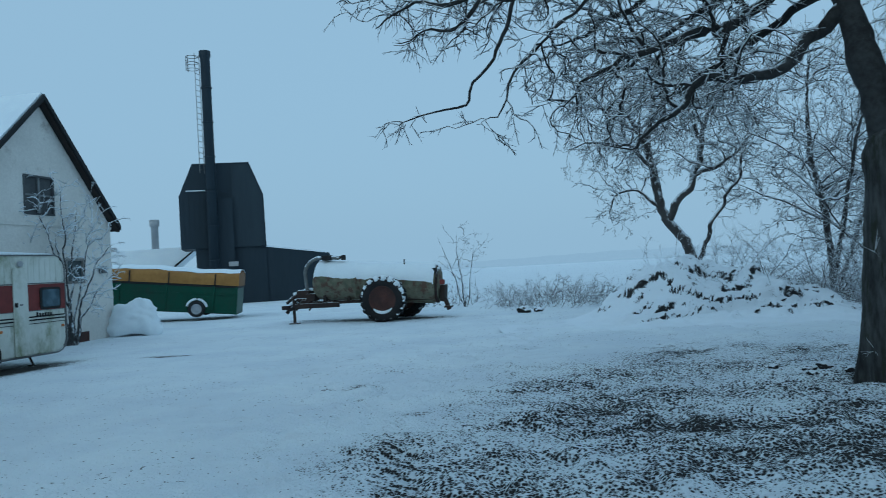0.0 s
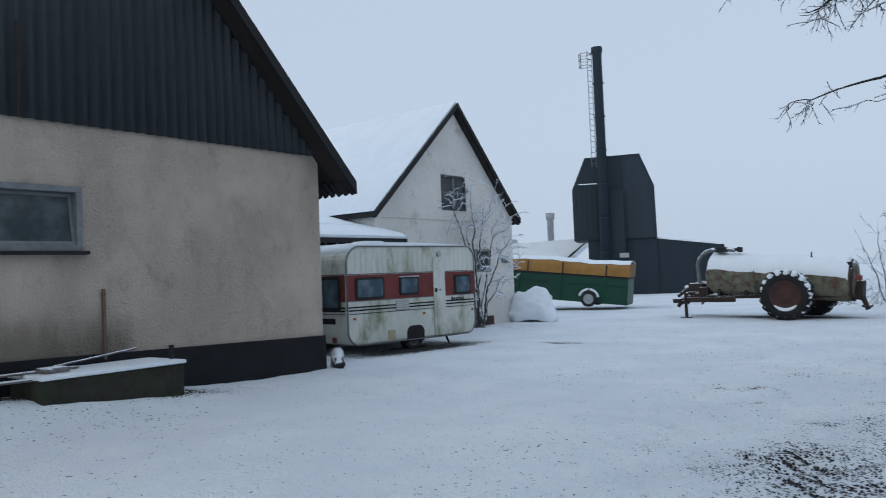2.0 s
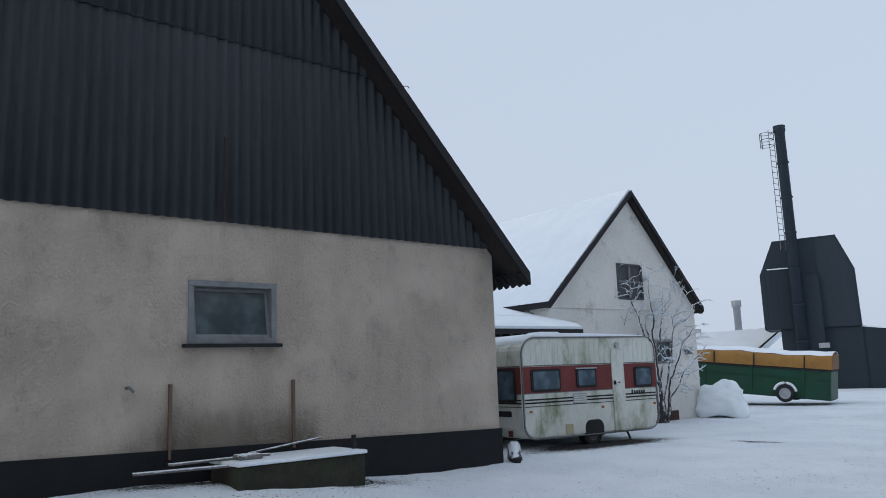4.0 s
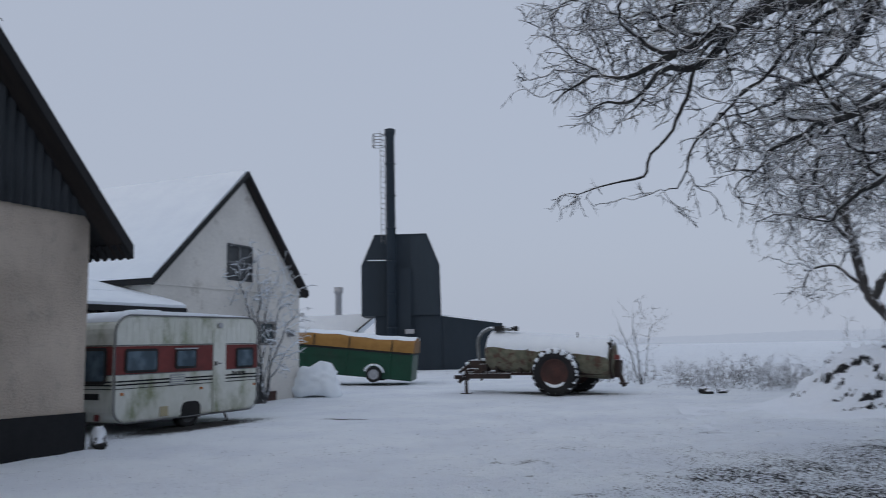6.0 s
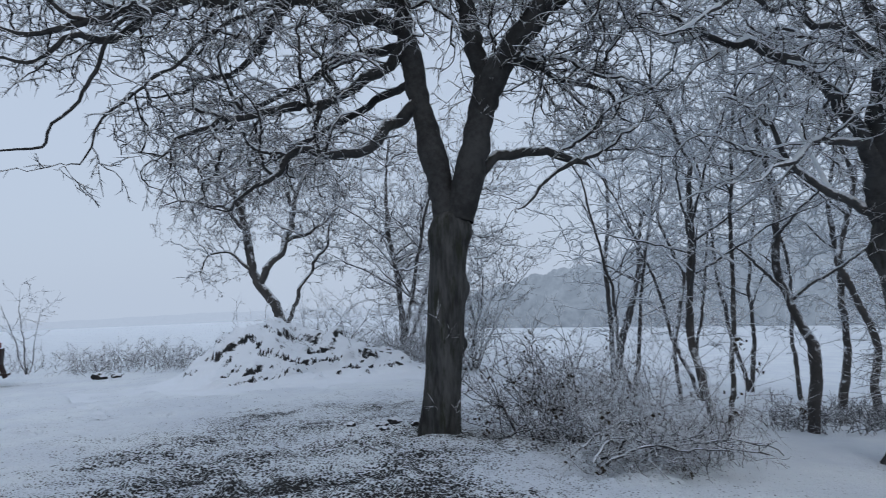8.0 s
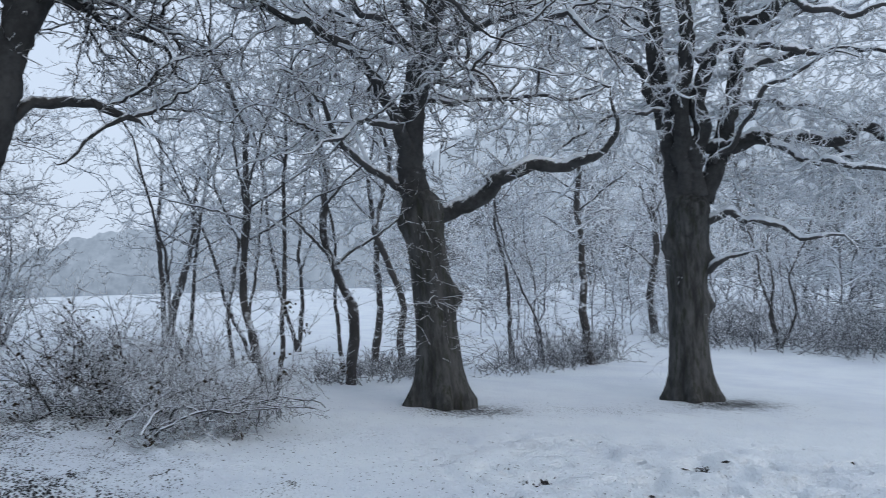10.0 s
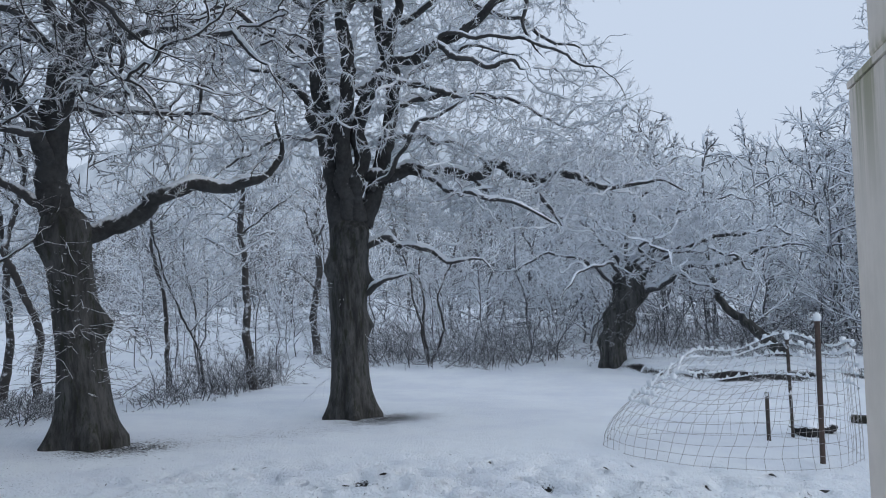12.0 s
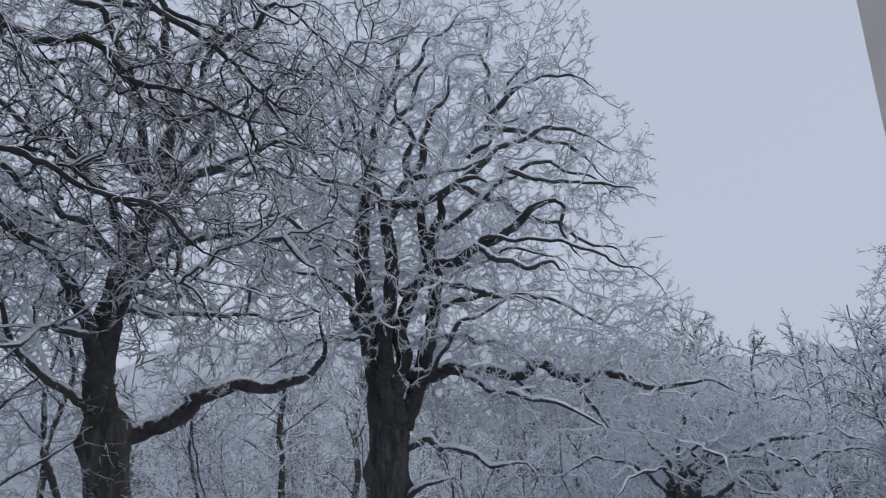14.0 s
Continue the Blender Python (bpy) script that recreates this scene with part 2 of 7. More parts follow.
M_BLUEDARK = surface("dark_blue_grey_cladding", (0.016, 0.027, 0.038), (0.022, 0.034, 0.047), 0.6, 5, 0.4, 0.15, stretch=(3, 3, 0.3))
M_BLUELIGHT = surface("pale_blue_grey_cladding", (0.03, 0.044, 0.057), (0.023, 0.035, 0.047), 0.6, 5, 0.4, 0.15, stretch=(3, 3, 0.3))
# Dark streaks low in the bump paint shade into the bark's furrows.
M_BARK = surface("furrow_shaded_bark", (0.023, 0.024, 0.025), (0.105, 0.106, 0.105), 0.95, 16, 5.0, 1.0, stretch=(1, 1, 0.2), dirt=(0.032, 0.036, 0.026), dirt_at=(0.5, 0.66), bump_scale=0.06)
M_LIMB = surface("snowed_bark", (0.029, 0.03, 0.031), (0.067, 0.068, 0.069), 0.95, 12, 1.5, 0.7, snow=(0.36, 0.66), bump_scale=0.03)
M_LIMBDARK = surface("dark_snow_topped_bark", (0.027, 0.028, 0.029), (0.06, 0.061, 0.062), 0.95, 12, 1.5, 0.7, snow=(0.5, 0.8), bump_scale=0.03)
M_TWIG = surface("snowed_twig", (0.045, 0.042, 0.041), (0.075, 0.07, 0.068), 0.95, 10, 1.5, 0, snow=(-0.1, 0.3))
M_TWIGNEAR = surface("snow_topped_twig", (0.03, 0.029, 0.029), (0.052, 0.05, 0.05), 0.95, 10, 1.5, 0, snow=(0.2, 0.55))
M_COAT = surface("snow_coated_twiglet", (0.12, 0.12, 0.125), (0.2, 0.2, 0.21), 0.95, 10, 1.5, 0, snow=(-0.8, -0.1), dusting=0.86)
M_COAT_MID = surface("half_coated_twiglet", (0.06, 0.058, 0.058), (0.1, 0.097, 0.096), 0.95, 10, 1.5, 0, snow=(-0.6, 0.0), dusting=0.62)
M_COAT_LIGHT = surface("thinly_coated_twiglet", (0.04, 0.039, 0.039), (0.07, 0.068, 0.068), 0.95, 10, 1.5, 0, snow=(-0.3, 0.1), dusting=0.3)
# Far twigs and bark are tinted paler; mist is painted into their colour.
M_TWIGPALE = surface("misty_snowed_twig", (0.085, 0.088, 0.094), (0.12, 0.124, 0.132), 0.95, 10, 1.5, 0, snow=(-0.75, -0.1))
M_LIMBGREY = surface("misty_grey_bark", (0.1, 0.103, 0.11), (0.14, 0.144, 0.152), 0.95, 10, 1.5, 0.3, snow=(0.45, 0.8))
M_BRUSH = surface("dark_brush_twig", (0.06, 0.055, 0.053), (0.1, 0.092, 0.088), 0.95, 10, 1.5, 0, snow=(-0.25, 0.25))
M_TWIGWHITE = surface("snow_laden_twig", (0.07, 0.067, 0.066), (0.1, 0.097, 0.096), 0.95, 10, 1.5, 0, snow=(-0.7, -0.1), dusting=0.4)
M_LIMBSNOWY = surface("snow_lined_bark", (0.047, 0.047, 0.048), (0.08, 0.08, 0.081), 0.95, 9, 1.5, 0.4, snow=(0.02, 0.4))
M_LIMBTHIN = surface("thin_dark_bark", (0.052, 0.05, 0.049), (0.09, 0.086, 0.084), 0.95, 9, 1.5, 0.4, snow=(0.16, 0.5))
M_BRUSHDARK = surface("dark_undergrowth", (0.065, 0.068, 0.074), (0.105, 0.109, 0.117), 0.95, 10, 1.5, 0, snow=(0.4, 0.8))
M_TWIGDARK = surface("lightly_snowed_twig", (0.029, 0.028, 0.028), (0.048, 0.046, 0.046), 0.95, 10, 1.5, 0, snow=(0.12, 0.5))
# Grey base stands for haze over the farthest trees, with snow on top.
M_HAZE = surface("haze_paled_twig", (0.13, 0.13, 0.14), (0.2, 0.2, 0.215), 0.95, 3, 0.5, 0, snow=(-0.3, 0.5))
M_DEADLEAF = surface("withered_leaf", (0.035, 0.028, 0.022), (0.06, 0.045, 0.03), 0.9, 20, 3, 0)
M_SOIL = surface("frozen_soil_under_snow", (0.018, 0.018, 0.019), (0.036, 0.035, 0.035), 0.95, 5, 1.4, 0.6, snow=(0.37, 0.57), bump_scale=0.05)
def old_render():
    """Cream wall paint with grey-green algae running down from the ledge."""
    m, nt, p = nodes_of("cream_painted_masonry")
    co = coords(nt)
    math2 = lambda op, a, b: N(nt, "Math", {0: a, 1: b}, operation=op).outputs[0]
    wide = N(nt, "TexNoise", {"Vector": co, "Scale": 2.0, "Detail": 6.0, "Roughness": 0.65}).outputs[0]
    runs = N(nt, "TexNoise", {"Vector": coords(nt, (9, 9, 0.5)), "Scale": 1.0, "Detail": 5.0, "Roughness": 0.6}).outputs[0]
    z = N(nt, "SeparateXYZ", {0: co}).outputs[2]
    col = mix(nt, ramp(nt, wide, 0.35, 0.7), rgb((0.83, 0.755, 0.67)), rgb((0.74, 0.675, 0.59)))
    low = math2("MULTIPLY", ramp(nt, z, 2.2, 2.9), ramp(nt, z, 3.05, 2.95))
    col = mix(nt, math2("MULTIPLY", math2("MULTIPLY", low, ramp(nt, runs, 0.42, 0.62)), 0.8), col, rgb((0.34, 0.33, 0.2)))
    nt.links.new(col, p.inputs["Base Color"])
    p.inputs["Roughness"].default_value = 0.9
    p.inputs["Specular IOR Level"].default_value = 0.2
    nt.links.new(N(nt, "Bump", {"Strength": 0.5, "Distance": 0.01, "Height": math2("ADD", wide, runs)}).outputs[0], p.inputs["Normal"])
    return m


M_PILLAR = old_render()
M_WIRE = surface("galvanised_wire", (0.42, 0.42, 0.43), (0.3, 0.3, 0.31), 0.6, 30, 3, 0)
M_RUSTPOST = surface("rusty_iron_post", (0.1, 0.072, 0.063), (0.065, 0.052, 0.047), 0.85, 20, 3, 0.3)
M_FRAME = surface("dull_grey_frame_paint", (0.24, 0.25, 0.26), (0.16, 0.17, 0.175), 0.7, 10, 2, 0.2)
M_FRAME2 = surface("slate_grey_shutter", (0.07, 0.075, 0.08), (0.1, 0.105, 0.11), 0.8, 10, 2, 0.2)
M_GREYPAINT = surface("pale_grey_paint", (0.42, 0.43, 0.45), (0.34, 0.35, 0.37), 0.7, 8, 1, 0.1)


# ---- mesh helpers ----
def part(name, bm, material, parent=None, label="", smooth=False):
    me = bpy.data.meshes.new(name)
    bm.to_mesh(me)
    bm.free()
    return finish(name, me, material, parent, label, smooth)


def finish(name, me, material, parent=None, label="", smooth=False):
    me.materials.append(material)
    if smooth:
        me.polygons.foreach_set("use_smooth", np.ones(len(me.polygons), dtype=bool))
    ob = new(name, me)
    if parent:
        ob.parent = parent
    if label:
        ob["label"] = label
    return ob


def mesh_from(name, verts, faces, material, parent=None, label="", smooth=True):
    """verts (n, 3) and quads or triangles as an index array."""
    me = bpy.data.meshes.new(name)
    k = faces.shape[1]
    me.vertices.add(len(verts))
    me.vertices.foreach_set("co", np.ascontiguousarray(verts, dtype=np.float32).ravel())
    me.loops.add(faces.size)
    me.loops.foreach_set("vertex_index", np.ascontiguousarray(faces, dtype=np.int32).ravel())
    me.polygons.add(len(faces))
    me.polygons.foreach_set("loop_start", np.arange(0, faces.size, k, dtype=np.int32))
    me.update(calc_edges=True)
    return finish(name, me, material, parent, label, smooth)


def thing(name, at, turn=0.0, label="", category="", group="", kind="", tip=(0, 0)):
    """An empty at the base of a thing; turn: degrees clockwise from above."""
    ob = new(name)
    ob.matrix_basis = pose(*at, tip[0], tip[1], -turn)
    ob.empty_display_size = 0.2
    return tagged(ob, label, category, group, kind)


def box(lo, hi, bevel=0.0, bm=None):
    bm = bm or bmesh.new()
    lo, hi = Vector(lo), Vector(hi)
    m = Matrix.LocRotScale((lo + hi) / 2, None, hi - lo)
    r = bmesh.ops.create_cube(bm, size=1.0, matrix=m)
    if bevel:
        es = list({e for v in r["verts"] for e in v.link_edges})
        bmesh.ops.bevel(bm, geom=es, offset=bevel, segments=2, affect="EDGES", profile=0.6)
    return bm


def cyl(p, q, r, r2=None, n=12, bm=None):
    bm = bm or bmesh.new()
    p, q = Vector(p), Vector(q)
    d = q - p
    m = Matrix.Translation((p + q) / 2) @ d.to_track_quat("Z", "Y").to_matrix().to_4x4()
    bmesh.ops.create_cone(bm, cap_ends=True, segments=n, radius1=r, radius2=r if r2 is None else r2, depth=d.length, matrix=m)
    return bm


def prism(outline, axis, a, b, bevel=0.0):
    """A flat outline of (u, v) pushed along an axis from a to b. axis x: (y, z); y: (x, z); z: (x, y)."""
    bm = bmesh.new()
    put = {"x": lambda u, v, w: (w, u, v), "y": lambda u, v, w: (u, w, v), "z": lambda u, v, w: (u, v, w)}[axis]
    lo = [bm.verts.new(put(u, v, a)) for u, v in outline]
    hi = [bm.verts.new(put(u, v, b)) for u, v in outline]
    n = len(outline)
    bm.faces.new(lo)
    bm.faces.new(hi)
    for i in range(n):
        bm.faces.new((lo[i], lo[(i + 1) % n], hi[(i + 1) % n], hi[i]))
    bmesh.ops.recalc_face_normals(bm, faces=bm.faces)
    if bevel:
        bmesh.ops.bevel(bm, geom=bm.edges[:], offset=bevel, segments=2, affect="EDGES")
    return bm


def lathe(profile, n=28, at=(0, 0, 0), axis="x", closed=True):
    """Turns a profile of (along, radius) round an axis through at."""
    bm = bmesh.new()
    rings = []
    for a, r in profile:
        ring = []
        for i in range(n):
            c, s = r * math.cos(2 * math.pi * i / n), r * math.sin(2 * math.pi * i / n)
            v = (a, c, s) if axis == "x" else (c, a, s) if axis == "y" else (c, s, a)
            ring.append(bm.verts.new(Vector(v) + Vector(at)))
        rings.append(ring)
    for p, q in zip(rings, rings[1:]):
        for i in range(n):
            bm.faces.new((p[i], p[(i + 1) % n], q[(i + 1) % n], q[i]))
    if closed:
        bm.faces.new(rings[0])
        bm.faces.new(rings[-1])
    bmesh.ops.recalc_face_normals(bm, faces=bm.faces)
    return bm


def lattice(seed):
    t = np.random.default_rng(seed).random((256, 256))

    def value(x, y):
        xi, yi = np.floor(x).astype(int), np.floor(y).astype(int)
        fx, fy = x - xi, y - yi
        fx, fy = fx * fx * (3 - 2 * fx), fy * fy * (3 - 2 * fy)
        g = lambda i, j: t[i & 255, j & 255]
        return (g(xi, yi) * (1 - fx) + g(xi + 1, yi) * fx) * (1 - fy) + (g(xi, yi + 1) * (1 - fx) + g(xi + 1, yi + 1) * fx) * fy

    return value


VALUE = lattice(3)


def fbm(x, y, size, octaves=3):
    """Rolling noise about 0, of that size in metres."""
    x, y = np.asarray(x, float) / size, np.asarray(y, float) / size
    total = 0
    for i in range(octaves):
        total = total + (VALUE(x * 2**i + 17.3 * i, y * 2**i + 5.1 * i) - 0.5) / 2**i
    return total


# ---- the lie of the land ----
def smooth01(a, b, x):
    t = np.clip((np.asarray(x, float) - a) / (b - a), 0, 1)
    return t * t * (3 - 2 * t)


def land(x, y):
    """Height of the ground without its small relief: a level yard, a lawn falling away, low fields."""
    x, y = np.asarray(x, float), np.asarray(y, float)
    p = np.maximum(0, x * 0.9063 - y * 0.4226 - 0.5)
    z = -0.105 * np.minimum(p, 19.5) - 0.03 * np.clip(p - 19.5, 0, 90)
    # a low bank of earth against the barn's gable
    off, along = (x + 8.71) * 0.989 - (y - 11.32) * 0.1478, (x + 8.71) * 0.1478 + (y - 11.32) * 0.989
    z = z + 0.36 * smooth01(-1.0, -6.5, along) * smooth01(2.4, 0.4, off)
    return z - 0.0065 * np.clip(y - 30, 0, 400)


def base_at(x, y):
    return float(land(x, y))


def build_ground():
    ang = np.radians(np.concatenate([np.arange(-40, 122, 0.42), np.arange(122, 320, 3.0)]))
    rad = np.concatenate([[0.0], 1.5 * 1.025 ** np.arange(0, 42), 4.2 * 1.0105 ** np.arange(0, 115), 14.0 * 1.014 ** np.arange(0, 50), 28.1 * 1.035 ** np.arange(0, 130)])
    rad = rad[rad < 2200]
    A, Rr = np.meshgrid(ang, rad)
    x, y = Rr * np.sin(A) + 0.11, Rr * np.cos(A) + 0.17
    ell = lambda cx, cy, rx, ry, az: np.exp(-(((x - cx) * math.cos(radians(az)) - (y - cy) * math.sin(radians(az))) / rx) ** 2 - (((x - cx) * math.sin(radians(az)) + (y - cy) * math.cos(radians(az))) / ry) ** 2)
    bare = 0.20 + 0.0 * x
    edge = fbm(x, y, 1.6, 3)
    far = np.sqrt(((x - 4.5) / 5.3) ** 2 + ((y - 7.0) / 6.6) ** 2) + 0.25 * edge
    mottle = smooth01(1.3, 0.68, far) * smooth01(53, 41, np.degrees(np.arctan2(x, y)))
    bare = bare + (0.285 + 0.05 * smooth01(36, 27, np.degrees(np.arctan2(x, y)))) * mottle + 0.15 * mottle * fbm(x * 0.4 + 0.1 * y, y * 1.3 - 0.2 * x, 0.5, 3)
    # Darkening under the caravan and the flecked band between the oaks stand for shade.
    for e, w in (((2.1, 7.4, 1.2, 0.4, 0), 0.46), ((3.3, 7.3, 1.0, 0.22, 12), 0.42), ((1.7, 6.6, 0.3, 1.2, 0), 0.12), ((1.8, 11.8, 2.2, 0.3, 8), 0.3), ((3.6, 10.4, 2.0, 0.35, 0), 0.22), ((-1.35, 10.7, 0.55, 0.3, 0), 0.36), ((0.9, 9.2, 1.9, 1.1, 0), 0.23), ((2.4, 11.2, 2.6, 0.6, 8), 0.24), ((0.2, 12.2, 1.6, 0.35, 4), 0.2), ((2.8, 10.9, 0.8, 0.25, 0), 0.3),
                 ((-6.0, 16.5, 0.9, 0.14, 10), 0.6), ((-2.5, 20.5, 0.5, 0.2, 0), 0.42), ((-2.0, 25.0, 2.6, 0.8, 14), 0.6), ((-10.3, 31.2, 3.2, 0.8, 8), 0.5), ((-4.6, 26.2, 1.2, 0.5, 14), 0.35),
                 ((-8.75, 14.9, 0.75, 2.2, 16), 0.75), ((-8.0, 9.0, 0.16, 3.5, 11), 0.25), ((-9.3, 5.6, 0.4, 1.6, 11), 0.55), ((-8.6, 7.6, 0.5, 1.0, 11), 0.5), ((5.4, 9.3, 0.8, 0.6, 0), 0.4), ((6.6, 8.9, 0.9, 0.5, 20), 0.5), ((10.8, 5.3, 1.5, 1.1, 30), 0.48), ((14.6, 2.0, 1.9, 1.2, 20), 0.5),
                 ((12.4, 3.4, 3.0, 1.2, 60), 0.3), ((4.0, 5.2, 0.8, 0.5, 0), 0.3), ((4.2, 4.3, 0.6, 0.3, 0), 0.3), ((5.1, 4.3, 0.5, 0.3, 0), 0.35),
                 ((14.2, -5.6, 0.5, 0.3, 0), 0.5)):
        g = ell(*e)
        bare = np.maximum(bare, 0.2 + w * g + 0.8 * np.maximum(bare - 0.2, 0) * (1 - g))
    bare = bare - 0.06 * smooth01(3.6, 4.8, x) * smooth01(8.4, 7.2, y) * (bare > 0.3)
    near = smooth01(60, 14, Rr)
    small = smooth01(20, 9, Rr)
    foot = smooth01(0.57, 0.74, VALUE(x * 4.4, y * 4.4 + 0.4 * VALUE(x * 9, y * 9)))
    z = land(x, y) + near * 0.10 * fbm(x, y, 5.0, 2) + small * (0.035 + 0.06 * mottle) * fbm(x, y, 0.4, 3) + 0.03 * small * fbm(x, y, 0.16, 2) * (1 + 2 * mottle)
    lawn = smooth01(1.0, 5.0, x * 0.9063 - y * 0.4226 - 2.0) * smooth01(7.5, 9.0, Rr)
    z = z + 0.2 * smooth01(60, 300, Rr) * fbm(x, y, 90, 2)
    bare = bare - 0.15 * lawn * (bare < 0.3)
    bare = bare + 0.06 * fbm(x, y, 2.2, 2) * (1 - lawn)
    # the far bank of the ditch below the lawn
    az = np.degrees(A)
    d = Rr - np.interp(az, (97, 99.6, 102.3, 107, 112.9, 116, 125), (28.6, 27.4, 24.3, 23.7, 24.2, 24.4, 25.5)) + 0.5 * fbm(x, y, 1.8, 3)
    bank = smooth01(98.0, 101.0, az) * smooth01(130, 124, az)
    z = z + 0.3 * smooth01(0, 0.7, d) * smooth01(9, 3, d) * bank
    bare = bare + bank * (0.75 + 0.45 * fbm(x, y, 0.7, 3)) * np.exp(-((d - 0.3) / 0.36) ** 2) + 0.24 * bank * smooth01(0.5, 2.0, d) * smooth01(22, 12, d)
    # trodden snow before the garden
    dent = smooth01(56, 66, az) * smooth01(135, 120, az) * smooth01(10.5, 8.6, Rr + 0.8 * edge) + 0.5 * smooth01(52, 46, az) * smooth01(-30, -5, az) * smooth01(26, 16, Rr) * (1 - mottle)
    z = z - (0.12 * foot + 0.035 * smooth01(0.57, 0.74, VALUE(x * 8.1, y * 8.1))) * dent
    # Dent bottoms are darkened like soil, painting in their shade.
    bare = bare + 0.6 * smooth01(0.8, 0.98, foot) * dent * smooth01(0.5, 0.72, VALUE(x * 2.1 + 5, y * 2.1))
    # tyre tread pressed into the snow
    tx = x + 0.42 + 0.04 * (y - 5.5)
    press = smooth01(0.24, 0.16, np.abs(tx)) * smooth01(8.2, 7.2, y) * (y > 2)
    along = y + 0.9 * tx + 0.05 * fbm(x, y, 0.5, 2)
    z = z - 0.02 * press
    n, k = x.shape
    verts = np.stack([x, y, z], -1).reshape(-1, 3)
    i, j = np.meshgrid(np.arange(n - 1), np.arange(k), indexing="ij")
    j2 = (j + 1) % k
    faces = np.stack([i * k + j, (i + 1) * k + j, (i + 1) * k + j2, i * k + j2], -1).reshape(-1, 4)[:, ::-1]
    ob = mesh_from("ground", verts, faces, M_GROUND)
    at = ob.data.attributes.new("bare", "FLOAT", "POINT")
    at.data.foreach_set("value", bare.astype(np.float32).ravel())
    for key, values in (("tread_along", along), ("tread_press", press), ("dent", dent)):
        at = ob.data.attributes.new(key, "FLOAT", "POINT")
        at.data.foreach_set("value", values.astype(np.float32).ravel())
    tagged(ob, "snow-covered yard and lawn with dark bare and painted-shade patches", "ground", kind="structure")


build_ground()


# ---- trees ----
def unit(v):
    return v / (np.linalg.norm(v, axis=-1, keepdims=True) + 1e-9)


def tubes(P, R, sides):
    """Tubes along N polylines of K points: P (N, K, 3), R (N, K)."""
    n, k, _ = P.shape
    D = np.empty_like(P)
    D[:, 1:-1] = P[:, 2:] - P[:, :-2]
    D[:, 0], D[:, -1] = P[:, 1] - P[:, 0], P[:, -1] - P[:, -2]
    D = unit(D)
    ref = np.where(np.abs(D[:, :1, 2:]) < 0.8, np.array([0, 0, 1.0]), np.array([1.0, 0, 0]))
    A = unit(np.cross(D, np.broadcast_to(ref, D.shape)))
    Bv = np.cross(D, A)
    th = np.arange(sides) * 2 * math.pi / sides
    V = P[:, :, None] + R[:, :, None, None] * (np.cos(th)[None, None, :, None] * A[:, :, None] + np.sin(th)[None, None, :, None] * Bv[:, :, None])
    idx = np.arange(n * k * sides).reshape(n, k, sides)
    a, b = idx[:, :-1], idx[:, 1:]
    F = np.stack([a, np.roll(a, -1, 2), np.roll(b, -1, 2), b], -1).reshape(-1, 4)
    return V.reshape(-1, 3), F


class Heap:
    """Gathers tubes into one mesh."""

    def __init__(self):
        self.v, self.f, self.n = [], [], 0

    def add(self, P, R, sides):
        v, f = tubes(P, R, sides)
        self.v.append(v)
        self.f.append(f + self.n)
        self.n += len(v)

    def mesh(self, name, material, parent=None, label=""):
        return mesh_from(name, np.concatenate(self.v), np.concatenate(self.f), material, parent, label)


class Spikes:
    """Gathers fine tapering twiglets, three faces each, into one mesh."""

    def __init__(self):
        self.v = []

    def add(self, start, end, r):
        d = unit(end - start)
        ref = np.where(np.abs(d[:, 2:]) < 0.8, np.array([0, 0, 1.0]), np.array([1.0, 0, 0]))
        a = unit(np.cross(d, ref))
        b = np.cross(d, a)
        ring = [start + r[:, None] * (math.cos(q) * a + math.sin(q) * b) for q in (0.5, 2.6, 4.7)]
        self.v.append(np.stack(ring + [end], 1))

    def mesh(self, name, material, parent=None, label=""):
        v = np.concatenate(self.v).reshape(-1, 3)
        b = np.arange(len(v) // 4)[:, None] * 4
        f = np.concatenate([b + np.array([[0, 1, 3]]), b + np.array([[1, 2, 3]]), b + np.array([[2, 0, 3]])])
        return mesh_from(name, v, f, material, parent, label)


def wander(rng, start, d, length, steps, wig, lift):
    """N winding shoots from start along d; lift bends them up (or, below 0, down)."""
    n = len(start)
    P = np.empty((n, steps + 1, 3))
    P[:, 0] = start
    step = (length / steps)[:, None]
    w, d0 = np.zeros((n, 3)), d
    for i in range(steps):
        w = 0.3 * w + wig * rng.normal(size=(n, 3))
        d = unit(d + w + 0.12 * d0 + np.array([0, 0, lift]))
        P[:, i + 1] = P[:, i] + d * step
    return P


def shoots(rng, P, R, count, spread, lo=0.15, hi=1.0, flat=1.0):
    """Where side shoots leave the polylines P (count a number for each or one for all): start, direction, radius there and place along the parent."""
    n, k, _ = P.shape
    who = np.repeat(np.arange(n), count)
    s = lo + (hi - lo) * rng.random(len(who))
    q = np.minimum(s * (k - 1), k - 1.001)
    i, f = q.astype(int), (q - q.astype(int))[:, None]
    start = P[who, i] * (1 - f) + P[who, i + 1] * f
    d = unit(P[who, i + 1] - P[who, i])
    r = R[who, i]
    side = np.cross(d, rng.normal(size=d.shape)) * np.array([1, 1, flat])
    side = unit(side - d * np.sum(side * d, -1, keepdims=True))
    a = np.radians(rng.uniform(*spread, len(who)))[:, None]
    return start, unit(d * np.cos(a) + side * np.sin(a)), r, s


def taper(r0, r1, k):
    return r0[:, None] + (r1 - r0)[:, None] * np.linspace(0, 1, k)[None]


